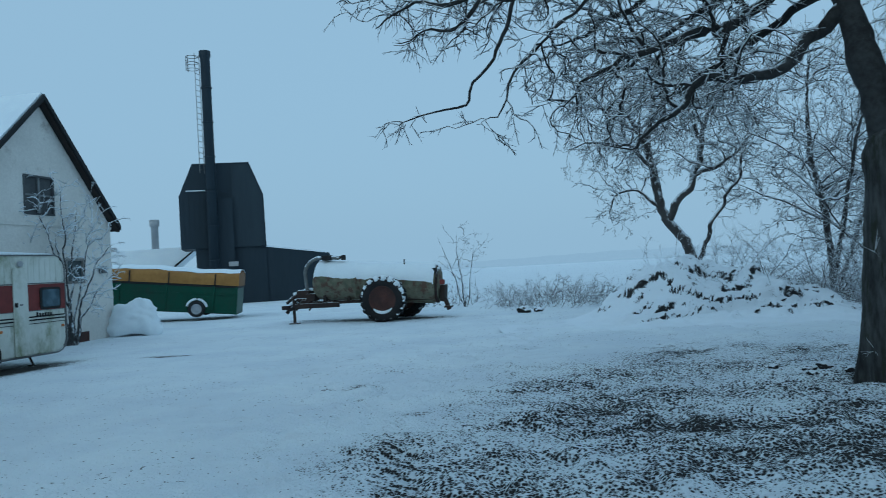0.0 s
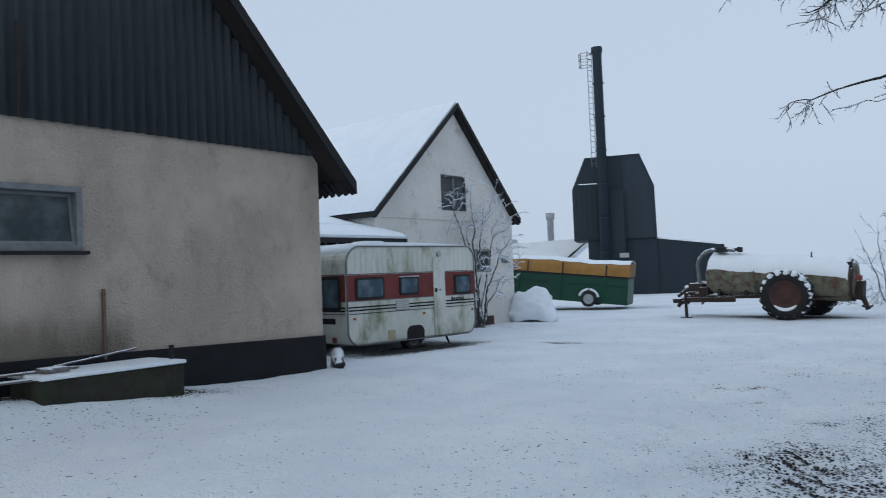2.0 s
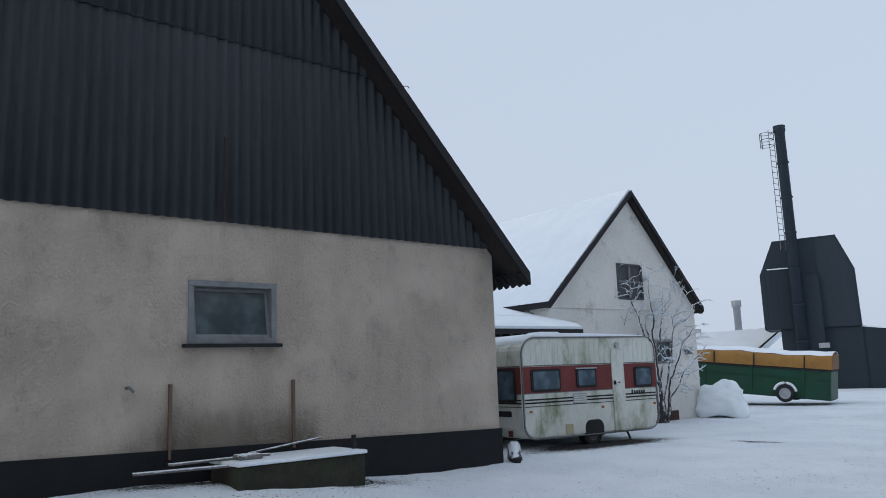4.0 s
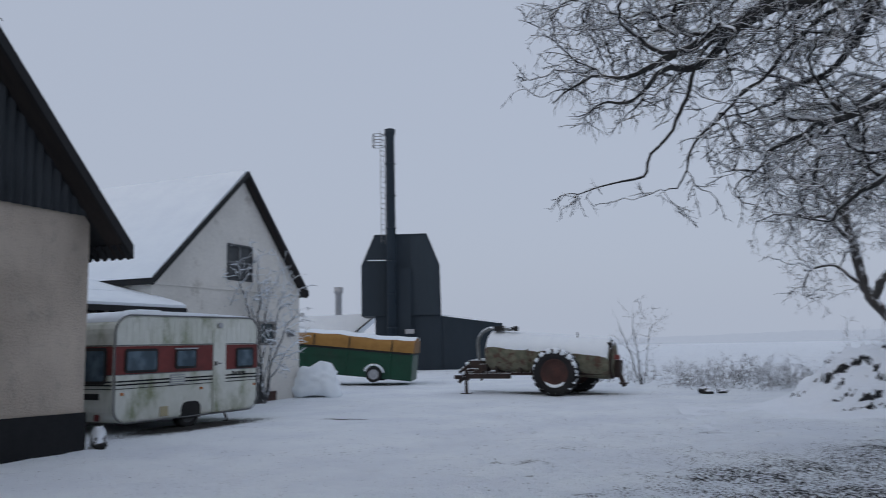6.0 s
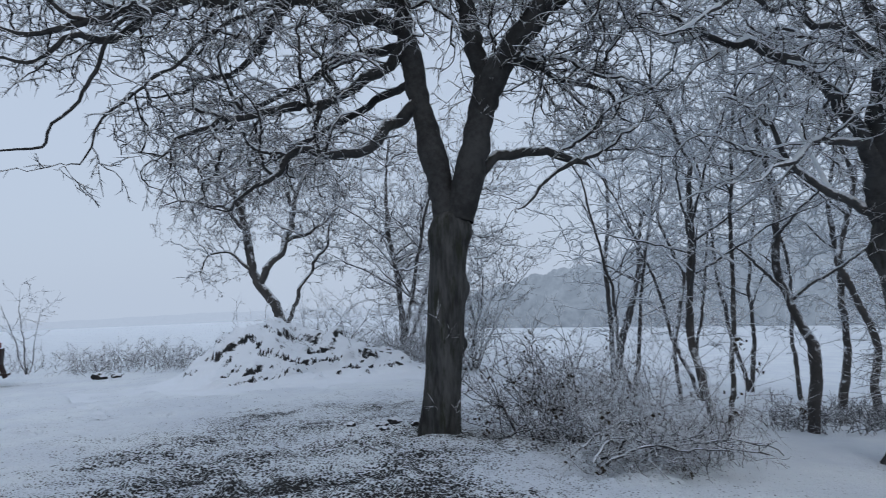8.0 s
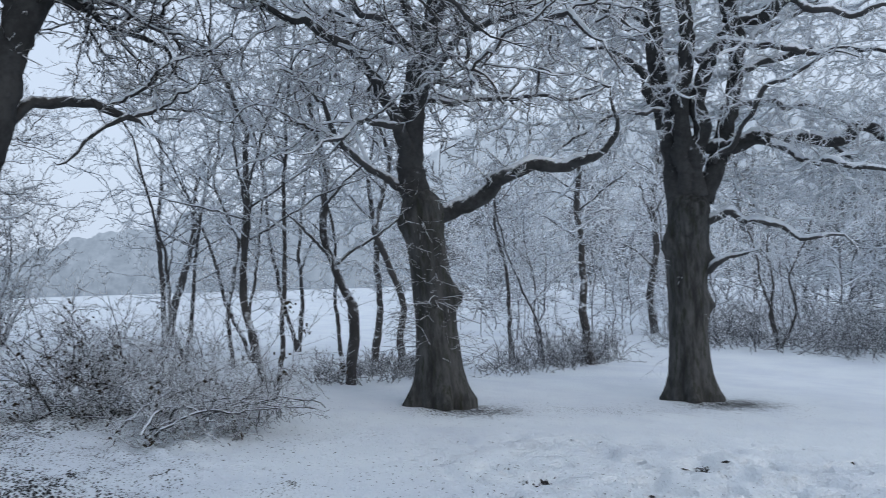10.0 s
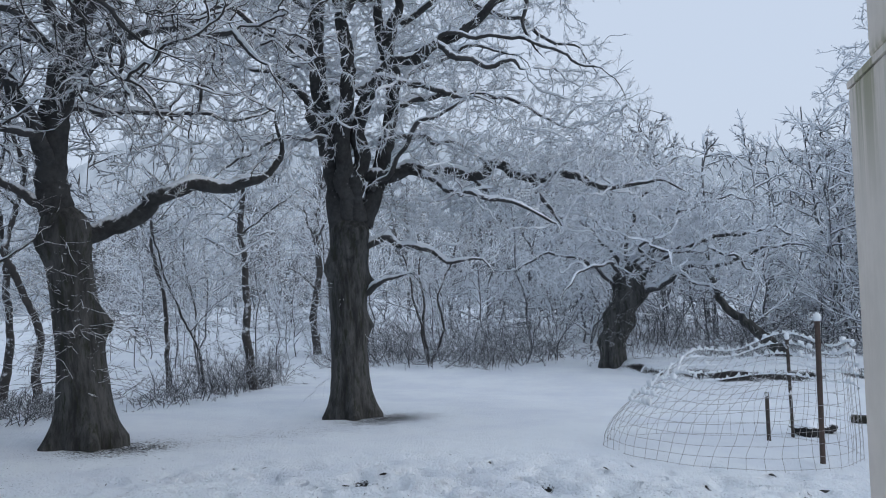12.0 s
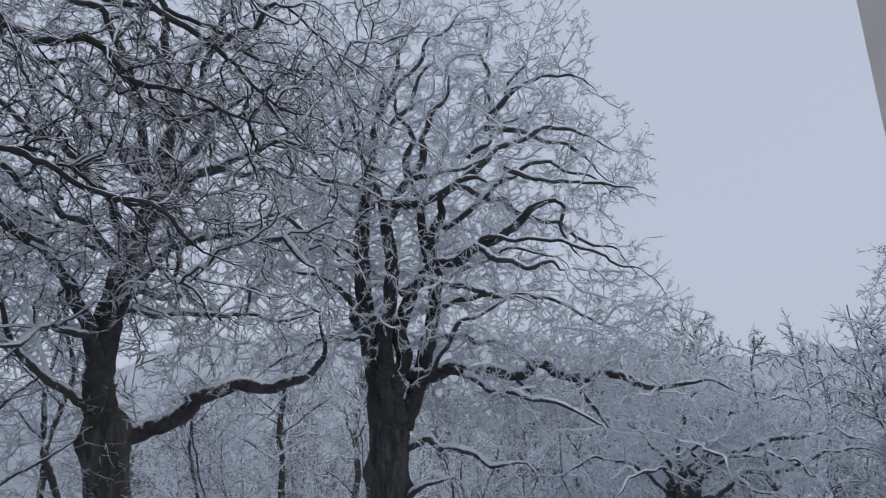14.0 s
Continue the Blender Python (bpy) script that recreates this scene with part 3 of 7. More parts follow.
def resample(pts, step, rng, jitter, meander=0.0):
    pts = np.array(pts, float)
    seg = np.linalg.norm(np.diff(pts, axis=0), axis=1)
    t = np.concatenate([[0], np.cumsum(seg)])
    n = max(5, int(t[-1] / step))
    # a rounded path through the points
    u = np.linspace(0, t[-1], n + 1)
    out = np.stack([np.interp(u, t, pts[:, i]) for i in range(3)], 1)
    for _ in range(2):
        out[1:-1] = (out[:-2] + 2 * out[1:-1] + out[2:]) / 4
    if meander:
        w = rng.normal(size=out.shape)
        for _ in range(2):
            w[1:-1] = (w[:-2] + w[1:-1] + w[2:]) / 3
        out += w * meander * np.clip(u / 0.5, 0, 1)[:, None]
    out[1:-1] += rng.normal(size=out[1:-1].shape) * jitter
    return out, t[-1]


def twigs(rng, heap, limbs, per_m=2.0, first=(1.0, 2.2), second=6.0, third=7.0, lift=0.0, wig=0.26, thick=1.0, sides=3, lo=0.12, spread=(30, 70), branches=0.0, short=1.0):
    """Boughs, twigs and twiglets on limbs of (points, radii, length, density); per_m, second and third count them for each metre of their parents, branches the heavier side branches."""
    every = list(limbs)
    if branches:
        for P, Rr, L, dense in limbs:
            if Rr[0] < 0.06 or L < 1.2 or dense <= 0.5:
                continue
            c = max(1, int(L * branches + rng.random()))
            s, d, r, at = shoots(rng, P[None], Rr[None], c, (35, 70), 0.15, 0.97, 0.7)
            n0 = rng.uniform(0.9, 2.2, c) * (1.2 - 0.5 * at)
            P0 = wander(rng, s, d, n0, 18, wig, lift)
            r0 = np.clip(r * 0.5, 0.022, 0.05)
            R0 = taper(r0, r0 * 0.4, 19)
            heap.add(P0, R0, 6)
            every += [(P0[q], R0[q], n0[q], 1.0) for q in range(c)]
    bp, br, bl = [], [], []
    for P, Rr, L, dense in every:
        c = max(2, int(L * per_m * dense + rng.random()))
        s, d, r, at = shoots(rng, P[None], Rr[None], c, spread, lo, 1.0, 0.7)
        n1 = rng.uniform(*first, len(s)) * (1.2 - 0.5 * at) * (1 if dense > 0.5 else 0.45) * (1 if Rr[0] > 0.06 else 0.7)
        bp.append(wander(rng, s, d, n1, 12, wig, lift))
        r1 = np.minimum(0.009 + 0.006 * n1, r * 0.8 + 0.006) * thick
        br.append(taper(r1, np.minimum(r1, 0.0085 * thick), 13))
        bl.append(n1)
    P1, R1, n1 = np.concatenate(bp), np.concatenate(br), np.concatenate(bl)
    heap.add(P1, R1, 4)
    c = (n1 * second + rng.random(len(n1))).astype(int)
    s, d, r, at = shoots(rng, P1, R1, c, (25, 62), 0.08, 1.0, 0.8)
    n2 = short * rng.uniform(0.25, 0.75, len(s)) * (1.2 - 0.6 * at) * np.clip(np.repeat(n1, c), 0.4, 1.3)
    P2 = wander(rng, s, d, n2, 4, wig * 1.25, lift)
    r2 = np.full(len(s), 0.0088) * thick
    R2 = taper(r2, r2 * 0.8, 5)
    heap.add(P2, R2, sides)
    if third:
        c = (n2 * third + rng.random(len(n2))).astype(int)
        s, d, r, at = shoots(rng, P2, R2, c, (25, 60), 0.1, 1.0, 0.8)
        n3 = short * rng.uniform(0.07, 0.3, len(s)) * (1.15 - 0.4 * at)
        P3 = wander(rng, s, d, n3, 1, wig, lift)
        r3 = np.full(len(s), 0.0074) * thick
        heap.add(P3, taper(r3, r3 * 0.8, 2), sides)


def grow(rng, limbs, lumps, count, bf=0.25, lo=0.25, turn=0.35):
    """Fills a crown: points strewn through lumps (centre, radii) join the limbs one after another by the shortest way home. Gives (points, radii) of the branches, thickest first."""
    T = []
    vol = np.array([r[0] * r[1] * r[2] for c, r in lumps])
    for (c, r), n in zip(lumps, (count * vol / vol.sum()).astype(int) + 1):
        d = unit(rng.normal(size=(n * 2, 3)))
        q = rng.random(len(d)) ** 0.33
        k = 1 + 0.3 * np.sin(3.1 * d[:, 0] + 4.3 * d[:, 1] + c[0] * 3) * np.sin(4.7 * d[:, 2] - 2.9 * d[:, 0] + c[2]) + 0.1 * np.sin(9 * d[:, 0] + 7 * d[:, 2])
        T.append((np.array(c) + d * (q * k)[:, None] * np.array(r))[:n])
    T = np.concatenate(T)
    pos, way, far = [], [], []
    for P, Rr, L, dense in limbs:
        D = unit(np.gradient(P, axis=0))
        a = np.arange(len(P)) / len(P)
        ok = np.nonzero(a > (0.55 if dense <= 0.5 else lo))[0]
        if len(ok):
            pos.append(P[ok]), way.append(D[ok]), far.append(0.12 * L * a[ok])
    pos, way, far = np.concatenate(pos), np.concatenate(way), np.concatenate(far)
    n0, n = len(pos), len(T)

    def cost(p, w, f):
        v = T - p
        l = np.linalg.norm(v, axis=1)
        return l * (1 + turn * (1 - (v @ w) / (l + 1e-6))) + bf * f

    best, mum = np.full(n, 1e9), np.zeros(n, int)
    for i in range(n0):
        c = cost(pos[i], way[i], far[i])
        m = c < best
        best[m], mum[m] = c[m], i
    P_, W_, F_ = list(pos), list(way), list(far)
    node, parent, done = [], [], np.zeros(n, bool)
    for _ in range(n):
        i = int(np.argmin(np.where(done, 1e9, best)))
        done[i] = True
        j = mum[i]
        v = T[i] - P_[j]
        l = float(np.linalg.norm(v))
        if l < 0.07:
            continue
        node.append(T[i])
        parent.append(j)
        P_.append(T[i])
        W_.append(v / l * 0.7 + 0.3 * W_[j])
        F_.append(F_[j] + l)
        c = cost(T[i], W_[-1], F_[-1])
        m = c < best
        best[m], mum[m] = c[m], len(P_) - 1
    k = len(node)
    load = np.ones(n0 + k)
    for i in range(k - 1, -1, -1):
        if parent[i] >= n0:
            load[parent[i]] += load[n0 + i]
    heir = {}
    for i in range(k):
        j = parent[i]
        if j >= n0 and (j not in heir or load[n0 + i] > load[heir[j]]):
            heir[j] = n0 + i
    out = []
    for i in range(k):
        j = parent[i]
        if j >= n0 and heir[j] == n0 + i:
            continue
        run = [j, n0 + i]
        while run[-1] in heir:
            run.append(heir[run[-1]])
        pts = np.array([P_[q] for q in run])
        seg = np.linalg.norm(np.diff(pts, axis=0), axis=1)
        t = np.concatenate([[0], np.cumsum(seg)])
        u = np.linspace(0, t[-1], max(4, int(t[-1] / 0.12)) + 1)
        P = np.stack([np.interp(u, t, pts[:, q]) for q in range(3)], 1)
        for _ in range(2):
            P[1:-1] = (P[:-2] + 2 * P[1:-1] + P[2:]) / 4
        w = rng.normal(size=P.shape)
        w[1:-1] = (w[:-2] + w[1:-1] + w[2:]) / 2
        P[1:] += 0.024 * w[1:] + 0.012 * rng.normal(size=P[1:].shape)
        ld = np.array([load[q] for q in [run[1]] + run[1:]])
        R = 0.0058 * np.interp(u, t, ld) ** 0.44
        out.append((P, R, t[-1]))
    return sorted(out, key=lambda o: -o[1][0])


def dress(rng, heap, snow, drift, fine, grown, per_m=7.0, third=4.0, thick=1.0, droop=0.0, length=(0.1, 0.36), wig=0.3, lie=0.013, ridge=0.0):
    """Branches that grow() gave, with snow lying along the stouter ones, and twigs and twiglets on them."""
    bs, bd = [], []
    for P, R, L in grown:
        heap.add(P[None], (R * thick)[None], 5 if R[0] > 0.02 else 3)
        if R[0] > lie and L > 0.4:
            m = R > lie * 0.6
            flat = np.sqrt(1 - unit(np.gradient(P, axis=0))[:, 2] ** 2)
            w = (0.5 * R + 0.01) * (0.6 + 0.7 * rng.random(len(P))) * np.clip(1.5 * flat - 0.25, 0.08, 1)
            w[0] = w[-1] = 0.002
            w = np.where(m, w, 0.002)
            snow.add((P + np.array([0, 0, 1.0]) * (R * thick * 0.8 + 0.5 * w)[:, None])[None], w[None], 4)
        c = int(L * per_m + rng.random())
        if c:
            s, d, r, at = shoots(rng, P[None], R[None], c, (25, 75), 0.05, 1.0, 0.75)
            bs.append(s), bd.append(d)
    s, d = np.concatenate(bs), np.concatenate(bd)
    n2 = rng.uniform(*length, len(s))
    P2 = wander(rng, s, d, n2, 2, wig, droop)
    r2 = np.full(len(s), 0.0058) * thick
    R2 = taper(r2, r2 * 0.8, 3)
    heap.add(P2, R2, 3)
    if ridge:
        w = R2 * ridge * rng.uniform(0.6, 1.3, R2.shape) * np.clip(1.4 - np.abs(unit(P2[:, -1] - P2[:, 0])[:, 2:]), 0.25, 1)
        Q2 = P2 + np.array([0, 0, 1.0]) * (0.7 * R2 + 0.6 * w)[:, :, None]
        drift.add(Q2[:, 0], Q2[:, 1] + 0.35 * (Q2[:, 1] - Q2[:, 0]), w[:, 0])
        drift.add(Q2[:, 1], Q2[:, 2], w[:, 1])
    c = (n2 / np.mean(n2) * third + rng.random(len(n2))).astype(int)
    s, d, r, at = shoots(rng, P2, R2, c, (25, 65), 0.1, 1.0, 0.8)
    n3 = rng.uniform(0.04, 0.17, len(s))[:, None]
    fine.add(s, s + d * n3 + np.array([0, 0, droop]) * n3, np.full(len(s), 0.0068) * thick)


def trunk_mesh(path, radii, parent, flare=1.5, flare_h=0.55, sides=110, rings=110, name="trunk", burls=(), seed=0):
    """A barked trunk; burls are (height, turn in degrees from the right, how far it stands out, size)."""
    path = np.array(path, float)
    h = np.concatenate([[0], np.cumsum(np.linalg.norm(np.diff(path, axis=0), axis=1))])
    u = np.linspace(0, h[-1], rings)
    c = np.stack([np.interp(u, h, path[:, i]) for i in range(3)], 1)
    for _ in range(70):
        c[1:-1] = (c[:-2] + 2 * c[1:-1] + c[2:]) / 4
    r = np.interp(u, h, np.linspace(radii[0], radii[1], len(h)))
    r = r * (1 + (flare - 1) * np.exp(-u / flare_h))
    k6 = np.linspace(0, 1, rings // 9)
    r[-len(k6):] *= np.sqrt(np.clip(1 - k6**2, 0.0004, 1))
    # the seam stands away from the path
    th = 0.5 * math.pi + np.arange(sides) * 2 * math.pi / sides
    T, U = th[None], u[:, None]
    arc = T * radii[0]
    big = fbm(arc + 3.1 * seed, U * 0.7 + seed, 0.55, 2)
    wav = 0.03 * fbm(arc + 7, U, 0.35, 2)
    ridge = 1 - 2 * np.abs(fbm(arc + wav + seed, U * 0.2, 0.05, 2))
    plate = fbm(arc, U * 0.5 + seed, 0.05, 2)
    out = r[:, None] * (1 + 0.09 * big) + 0.011 * ridge + 0.005 * plate
    out += r[:, None] * np.exp(-U / (flare_h * 0.55)) * (0.2 * np.cos(5 * T + 0.7 + 1.5 * big) + 0.1 * np.cos(9 * T + seed))
    for bh, bt, bo, bs in burls:
        dt = np.angle(np.exp(1j * (T - radians(bt)))) * radii[0]
        q = (dt**2 + (U - bh) ** 2) / bs**2
        out += bo * np.exp(-q) * (1 + 0.5 * fbm(arc * 3, U * 3, 0.15, 2))
    V = np.stack([c[:, None, 0] + out * np.cos(T), c[:, None, 1] + out * np.sin(T), c[:, None, 2] + 0 * out], -1)
    V[0, :, 2] -= 0.4
    n, k = rings, sides
    i, j = np.meshgrid(np.arange(n - 1), np.arange(k), indexing="ij")
    j2 = (j + 1) % k
    F = np.stack([i * k + j, i * k + j2, (i + 1) * k + j2, (i + 1) * k + j], -1).reshape(-1, 4)
    return mesh_from(name, V.reshape(-1, 3), F, M_BARK, parent)


def build_tree(at, az, label, trunk, limbs, seed, twig=M_TWIG, flare=1.5, caps=0.05, name="tree", trunk_shoots=0.0, limb_mat=None, meander=0.06, burls=(), lumps=(), count=2000, grown=None, coat=None, growth=None, **kw):
    """A bare tree: trunk (path, radii), limbs of (start radius, end radius, path) in metres right, away and up from the base."""
    rng = np.random.default_rng(seed)
    root = thing(name, (at[0], at[1], base_at(*at)), az, label, "tree")
    if trunk:
        trunk_mesh(trunk[0], trunk[1], root, flare, burls=burls, seed=seed)
    made = []
    for r0, r1, path, *more in limbs:
        P, L = resample(path, 0.13, rng, 0.006 + 0.06 * min(r0, r1), 0.0 if r0 > 0.19 else meander)
        knob = 1 + 0.1 * rng.normal(size=len(P)).clip(-1.2, 1.6) + 0.25 * (rng.random(len(P)) > 0.93)
        knob[1:-1] = (knob[:-2] + knob[1:-1] + knob[2:]) / 3
        Rr = np.linspace(r0, r1, len(P)) * knob * np.interp(np.linspace(0, 1, len(P)), (0, 0.7, 1), (1, 1, 0.35))
        Rr[-2:] *= np.array([0.85, 0.05])
        h = Heap()
        h.add(P[None], Rr[None], 10)
        limb = h.mesh("limb", (limb_mat or M_LIMB) if r0 > (0.11 if trunk else 0.042) or limb_mat == M_LIMBDARK else M_LIMBSNOWY, root)
        if caps and r0 > caps:
            flat = np.abs(unit(np.gradient(P, axis=0))[:, 2]) < 0.62
            if flat.sum() > 4:
                Q = P[flat] + np.array([0, 0, 0.62]) * Rr[flat][:, None]
                gone = rng.normal(size=flat.sum())
                gone[1:-1] = gone[:-2] + gone[1:-1] + gone[2:]
                w = (0.012 + Rr[flat] * 0.66) * (0.75 + 0.5 * rng.random(flat.sum())) * np.clip(1.4 - 0.6 * np.abs(gone), 0.1, 1)
                w[0] = w[-1] = 0.003
                c = Heap()
                c.add(Q[None], w[None], 7)
                c.mesh("snow_cap", M_SNOW, limb, "snow lying along the limb")
        made.append((P, Rr, L, more[0] if more else 1.0))
    h = Heap()
    if lumps:
        lain, drift, fine = Heap(), Spikes(), Spikes()
        dress(rng, h, lain, drift, fine, grow(rng, made, lumps, count, **(grown or {})), **kw)
        if lain.n:
            tagged(lain.mesh("branch_snow", M_SNOW, root, "snow lying along the branches"), kind="stuff")
        if drift.v:
            tagged(drift.mesh("twig_snow", M_SNOW, root, "snow lying along the twigs"), kind="stuff")
        tagged(fine.mesh("fine_growth", coat or twig, root, "fine twig ends coated with snow"), kind="stuff")
    else:
        twigs(rng, h, made, **kw)
    h.mesh("crown", twig, root, "tangle of bare twigs with snow")
    if trunk_shoots:
        P, L = resample(trunk[0], 0.16, rng, 0.0)
        h = Heap()
        twigs(rng, h, [(P, np.full(len(P), 0.02), L, 1.0)], per_m=trunk_shoots, first=(0.65, 1.35), second=5, third=2, lift=-0.02, wig=0.12, lo=0.22, spread=(70, 100), thick=0.5)
        h.mesh("trunk_growth", growth or twig, root, "thin shoots on the trunk")
    return root


# ---- farm buildings: gables stand along one line, 11 degrees east of straight ahead ----
FARM, BARN = 11.0, 8.5


def gable_house(root, y0, y1, wall_z, apex_y, apex_z, deep, over=0.45, eave=0.5, board=0.31):
    """Roof slabs, snow on them and verge boards of a house whose gable faces local +x; the wall runs from y0 to y1."""
    for ya in (y0, y1):
        slope = (apex_z - wall_z) / (apex_y - ya)
        ye = ya + (-eave if ya < apex_y else eave)
        ze = wall_z + slope * (ye - ya)
        out = [(ye, ze), (apex_y, apex_z), (apex_y, apex_z + 0.16), (ye, ze + 0.16)]
        part("roof", prism(out, "x", -deep, over), M_DARKWOOD, root, "black fibre-cement roof slope")
        out = [(ye - (0.03 if ya < apex_y else -0.03), ze + 0.162), (apex_y, apex_z + 0.162), (apex_y, apex_z + 0.25), (ye, ze + 0.22)]
        part("roof_snow", prism(out, "x", -deep, over - 0.04), M_SNOW, root, "even snow lying on the roof")
        out = [(ye, ze + 0.19 - board), (apex_y, apex_z + 0.19 - board), (apex_y, apex_z + 0.19), (ye, ze + 0.19)]
        part("verge_board", prism(out, "x", over, over + 0.05), M_DARKWOOD, root)
        out = [(ye, ze - 0.02), (apex_y, apex_z - 0.02), (apex_y, apex_z - 0.004), (ye, ze - 0.004)]
        part("soffit", prism(out, "x", 0.09, over - 0.004), M_SOFFIT, root)


def framed_window(parent, x, y0, y1, z0, z1, glass_mat, frame_mat, depth=0.12, bar=0.07, open_deg=0.0, name="window"):
    """A window in a wall that faces +x: four frame bars and a pane set back."""
    w = bpy.data.objects.new(name, None)
    scene.collection.objects.link(w)
    w.parent = parent
    bm = box((x - depth, y0, z0), (x + 0.025, y1, z0 + bar), 0.006)
    box((x - depth, y0, z1 - bar), (x + 0.025, y1, z1), 0.006, bm)
    box((x - depth, y0, z0 + bar), (x + 0.02, y0 + bar, z1 - bar), 0.006, bm)
    box((x - depth, y1 - bar, z0 + bar), (x + 0.02, y1, z1 - bar), 0.006, bm)
    part("window_frame", bm, frame_mat, w)
    bm = box((x - 0.006, y0 + bar, z0 + bar), (x + 0.006, y1 - bar, z1 - bar))
    p = part("pane", bm, glass_mat, w)
    if open_deg:
        e = bar + 0.05
        bm = box((x - 0.02, y0 + bar, z0 + bar), (x + 0.02, y1 - bar, z0 + e), 0.004)
        box((x - 0.02, y0 + bar, z1 - e), (x + 0.02, y1 - bar, z1 - bar), 0.004, bm)
        box((x - 0.02, y0 + bar, z0 + e), (x + 0.02, y0 + e, z1 - e), 0.004, bm)
        box((x - 0.02, y1 - e, z0 + e), (x + 0.02, y1 - bar, z1 - e), 0.004, bm)
        sash = part("sash", bm, frame_mat, w, "tilted grey sash")
        sash.matrix_basis = pose(0, 0, z0 + bar) @ pose(x - 0.03, 0, 0, 0, -open_deg, 0) @ pose(-x, 0, -z0 - bar)
        p.matrix_basis = pose(0, 0, z0 + bar) @ pose(x - 0.03, 0, 0, 0, -open_deg, 0) @ pose(-x, 0, -z0 - bar)
    else:
        p.location.x = -0.05
    return w


def barn():
    root = thing("barn", (-8.71, 11.32, 0), BARN, "beige roughcast barn with black corrugated gable and snowy roof", "barn")
    y0, ay = -11.4, -5.7
    slope = 1.055
    az_ = 3.78 + slope * 5.7
    wy0, wy1, wz0, wz1 = -5.8, -4.47, 2.17, 3.05
    # the wall in four pieces round the window opening
    for lo, hi in (((-0.35, y0, 0.62), (0, wy0, 4.0)), ((-0.35, wy1, 0.62), (0, 0, 4.0)), ((-0.35, wy0, 0.62), (0, wy1, wz0)), ((-0.35, wy0, wz1), (0, wy1, 4.0))):
        part("wall", box(lo, hi), M_RENDER, root)
    part("wall", box((-14, -0.35, 0.62), (-0.352, -0.002, 3.8)), M_RENDER, root)
    part("plinth", prism([(y0, -0.3), (0.03, -0.3), (0.03, 0.63), (y0, 0.92)], "x", -0.34, 0.035), M_PLINTH, root, "black-painted plinth")
    part("plinth", box((-14, -0.33, -0.3), (-0.352, 0.03, 0.62)), M_PLINTH, root)
    gable_house(root, y0, 0.0, 3.78, ay, az_, 14, board=0.23)
    # corrugated sheets, a metre wide, in two rows
    verge = lambda y: 3.7 + slope * min(-y, y - y0) + 0.12
    for za, zb, off in ((3.9, 6.74, 0.0), (6.66, 12.0, 0.03)):
        y = y0
        while y < -0.05:
            ye = min(y + 1.06, 0.0)
            ys = np.linspace(y, ye, 37)
            top = np.minimum(zb, np.array([verge(v) for v in ys]))
            if top.max() > za + 0.05:
                top = np.maximum(top, za + 0.01)
                wave = 0.045 + off + 0.026 * np.cos(ys * 2 * math.pi / 0.177)
                v = np.concatenate([np.stack([wave, ys, za + 0 * ys], 1), np.stack([wave, ys, top], 1), np.stack([wave - 0.012, ys, za + 0 * ys], 1), np.stack([wave - 0.012, ys, top], 1)])
                m = len(ys)
                i = np.arange(m - 1)
                f = np.concatenate([np.stack([i, i + 1, m + i + 1, m + i], 1), np.stack([2 * m + i + 1, 2 * m + i, 3 * m + i, 3 * m + i + 1], 1), np.stack([2 * m + i, 2 * m + i + 1, i + 1, i], 1)])
                mesh_from("cladding_sheet", v, f, M_SHEET, root)
            y = ye
    edge = bmesh.new()
    for k in range(20):
        cyl((0.4 - 0.177 * k, 0.51, 3.225), (0.4 - 0.177 * k, 0.3, 3.45), 0.05, n=8, bm=edge)
    part("roof_sheet_edge", edge, M_DARKWOOD, root, "scalloped ends of the roof sheets")
    part("gable_backing", prism([(y0, 4.0), (0, 4.0), (ay, az_)], "x", -0.2, 0.0), M_DARKWOOD, root)
    framed_window(root, 0.0, wy0, wy1, wz0, wz1, M_GLASS, M_FRAME, 0.2, 0.08, open_deg=9.0)
    part("window_sill", box((-0.05, wy0 - 0.08, wz0 - 0.05), (0.1, wy1 + 0.06, wz0 - 0.002), 0.008), M_DARKWOOD, root)
    # A black sheet is added to stand for the darkness indoors.
    part("window_back", box((-0.34, wy0, wz0), (-0.3, wy1, wz1)), M_BLACK, root, "black sheet standing for the unlit room")
    for y in (-6.03, -4.2):
        part("timber_batten", box((0.0, y - 0.021, 0.66), (0.05, y + 0.021, 1.64), 0.006), M_BROWNWOOD, root, "brown upright batten on the wall")
    part("pipe_end", cyl((0.085, -5.32, 3.9), (0.085, -5.32, 5.15), 0.02), M_RUST, root, "thin rusty rod down the cladding")
    tap = part("tap", cyl((0, -6.59, 1.61), (0.12, -6.59, 1.61), 0.022), M_STEEL, root, "grey outdoor tap")
    part("spout", cyl((0.1, -6.59, 1.62), (0.12, -6.53, 1.55), 0.018), M_STEEL, tap)
    return root


barn()


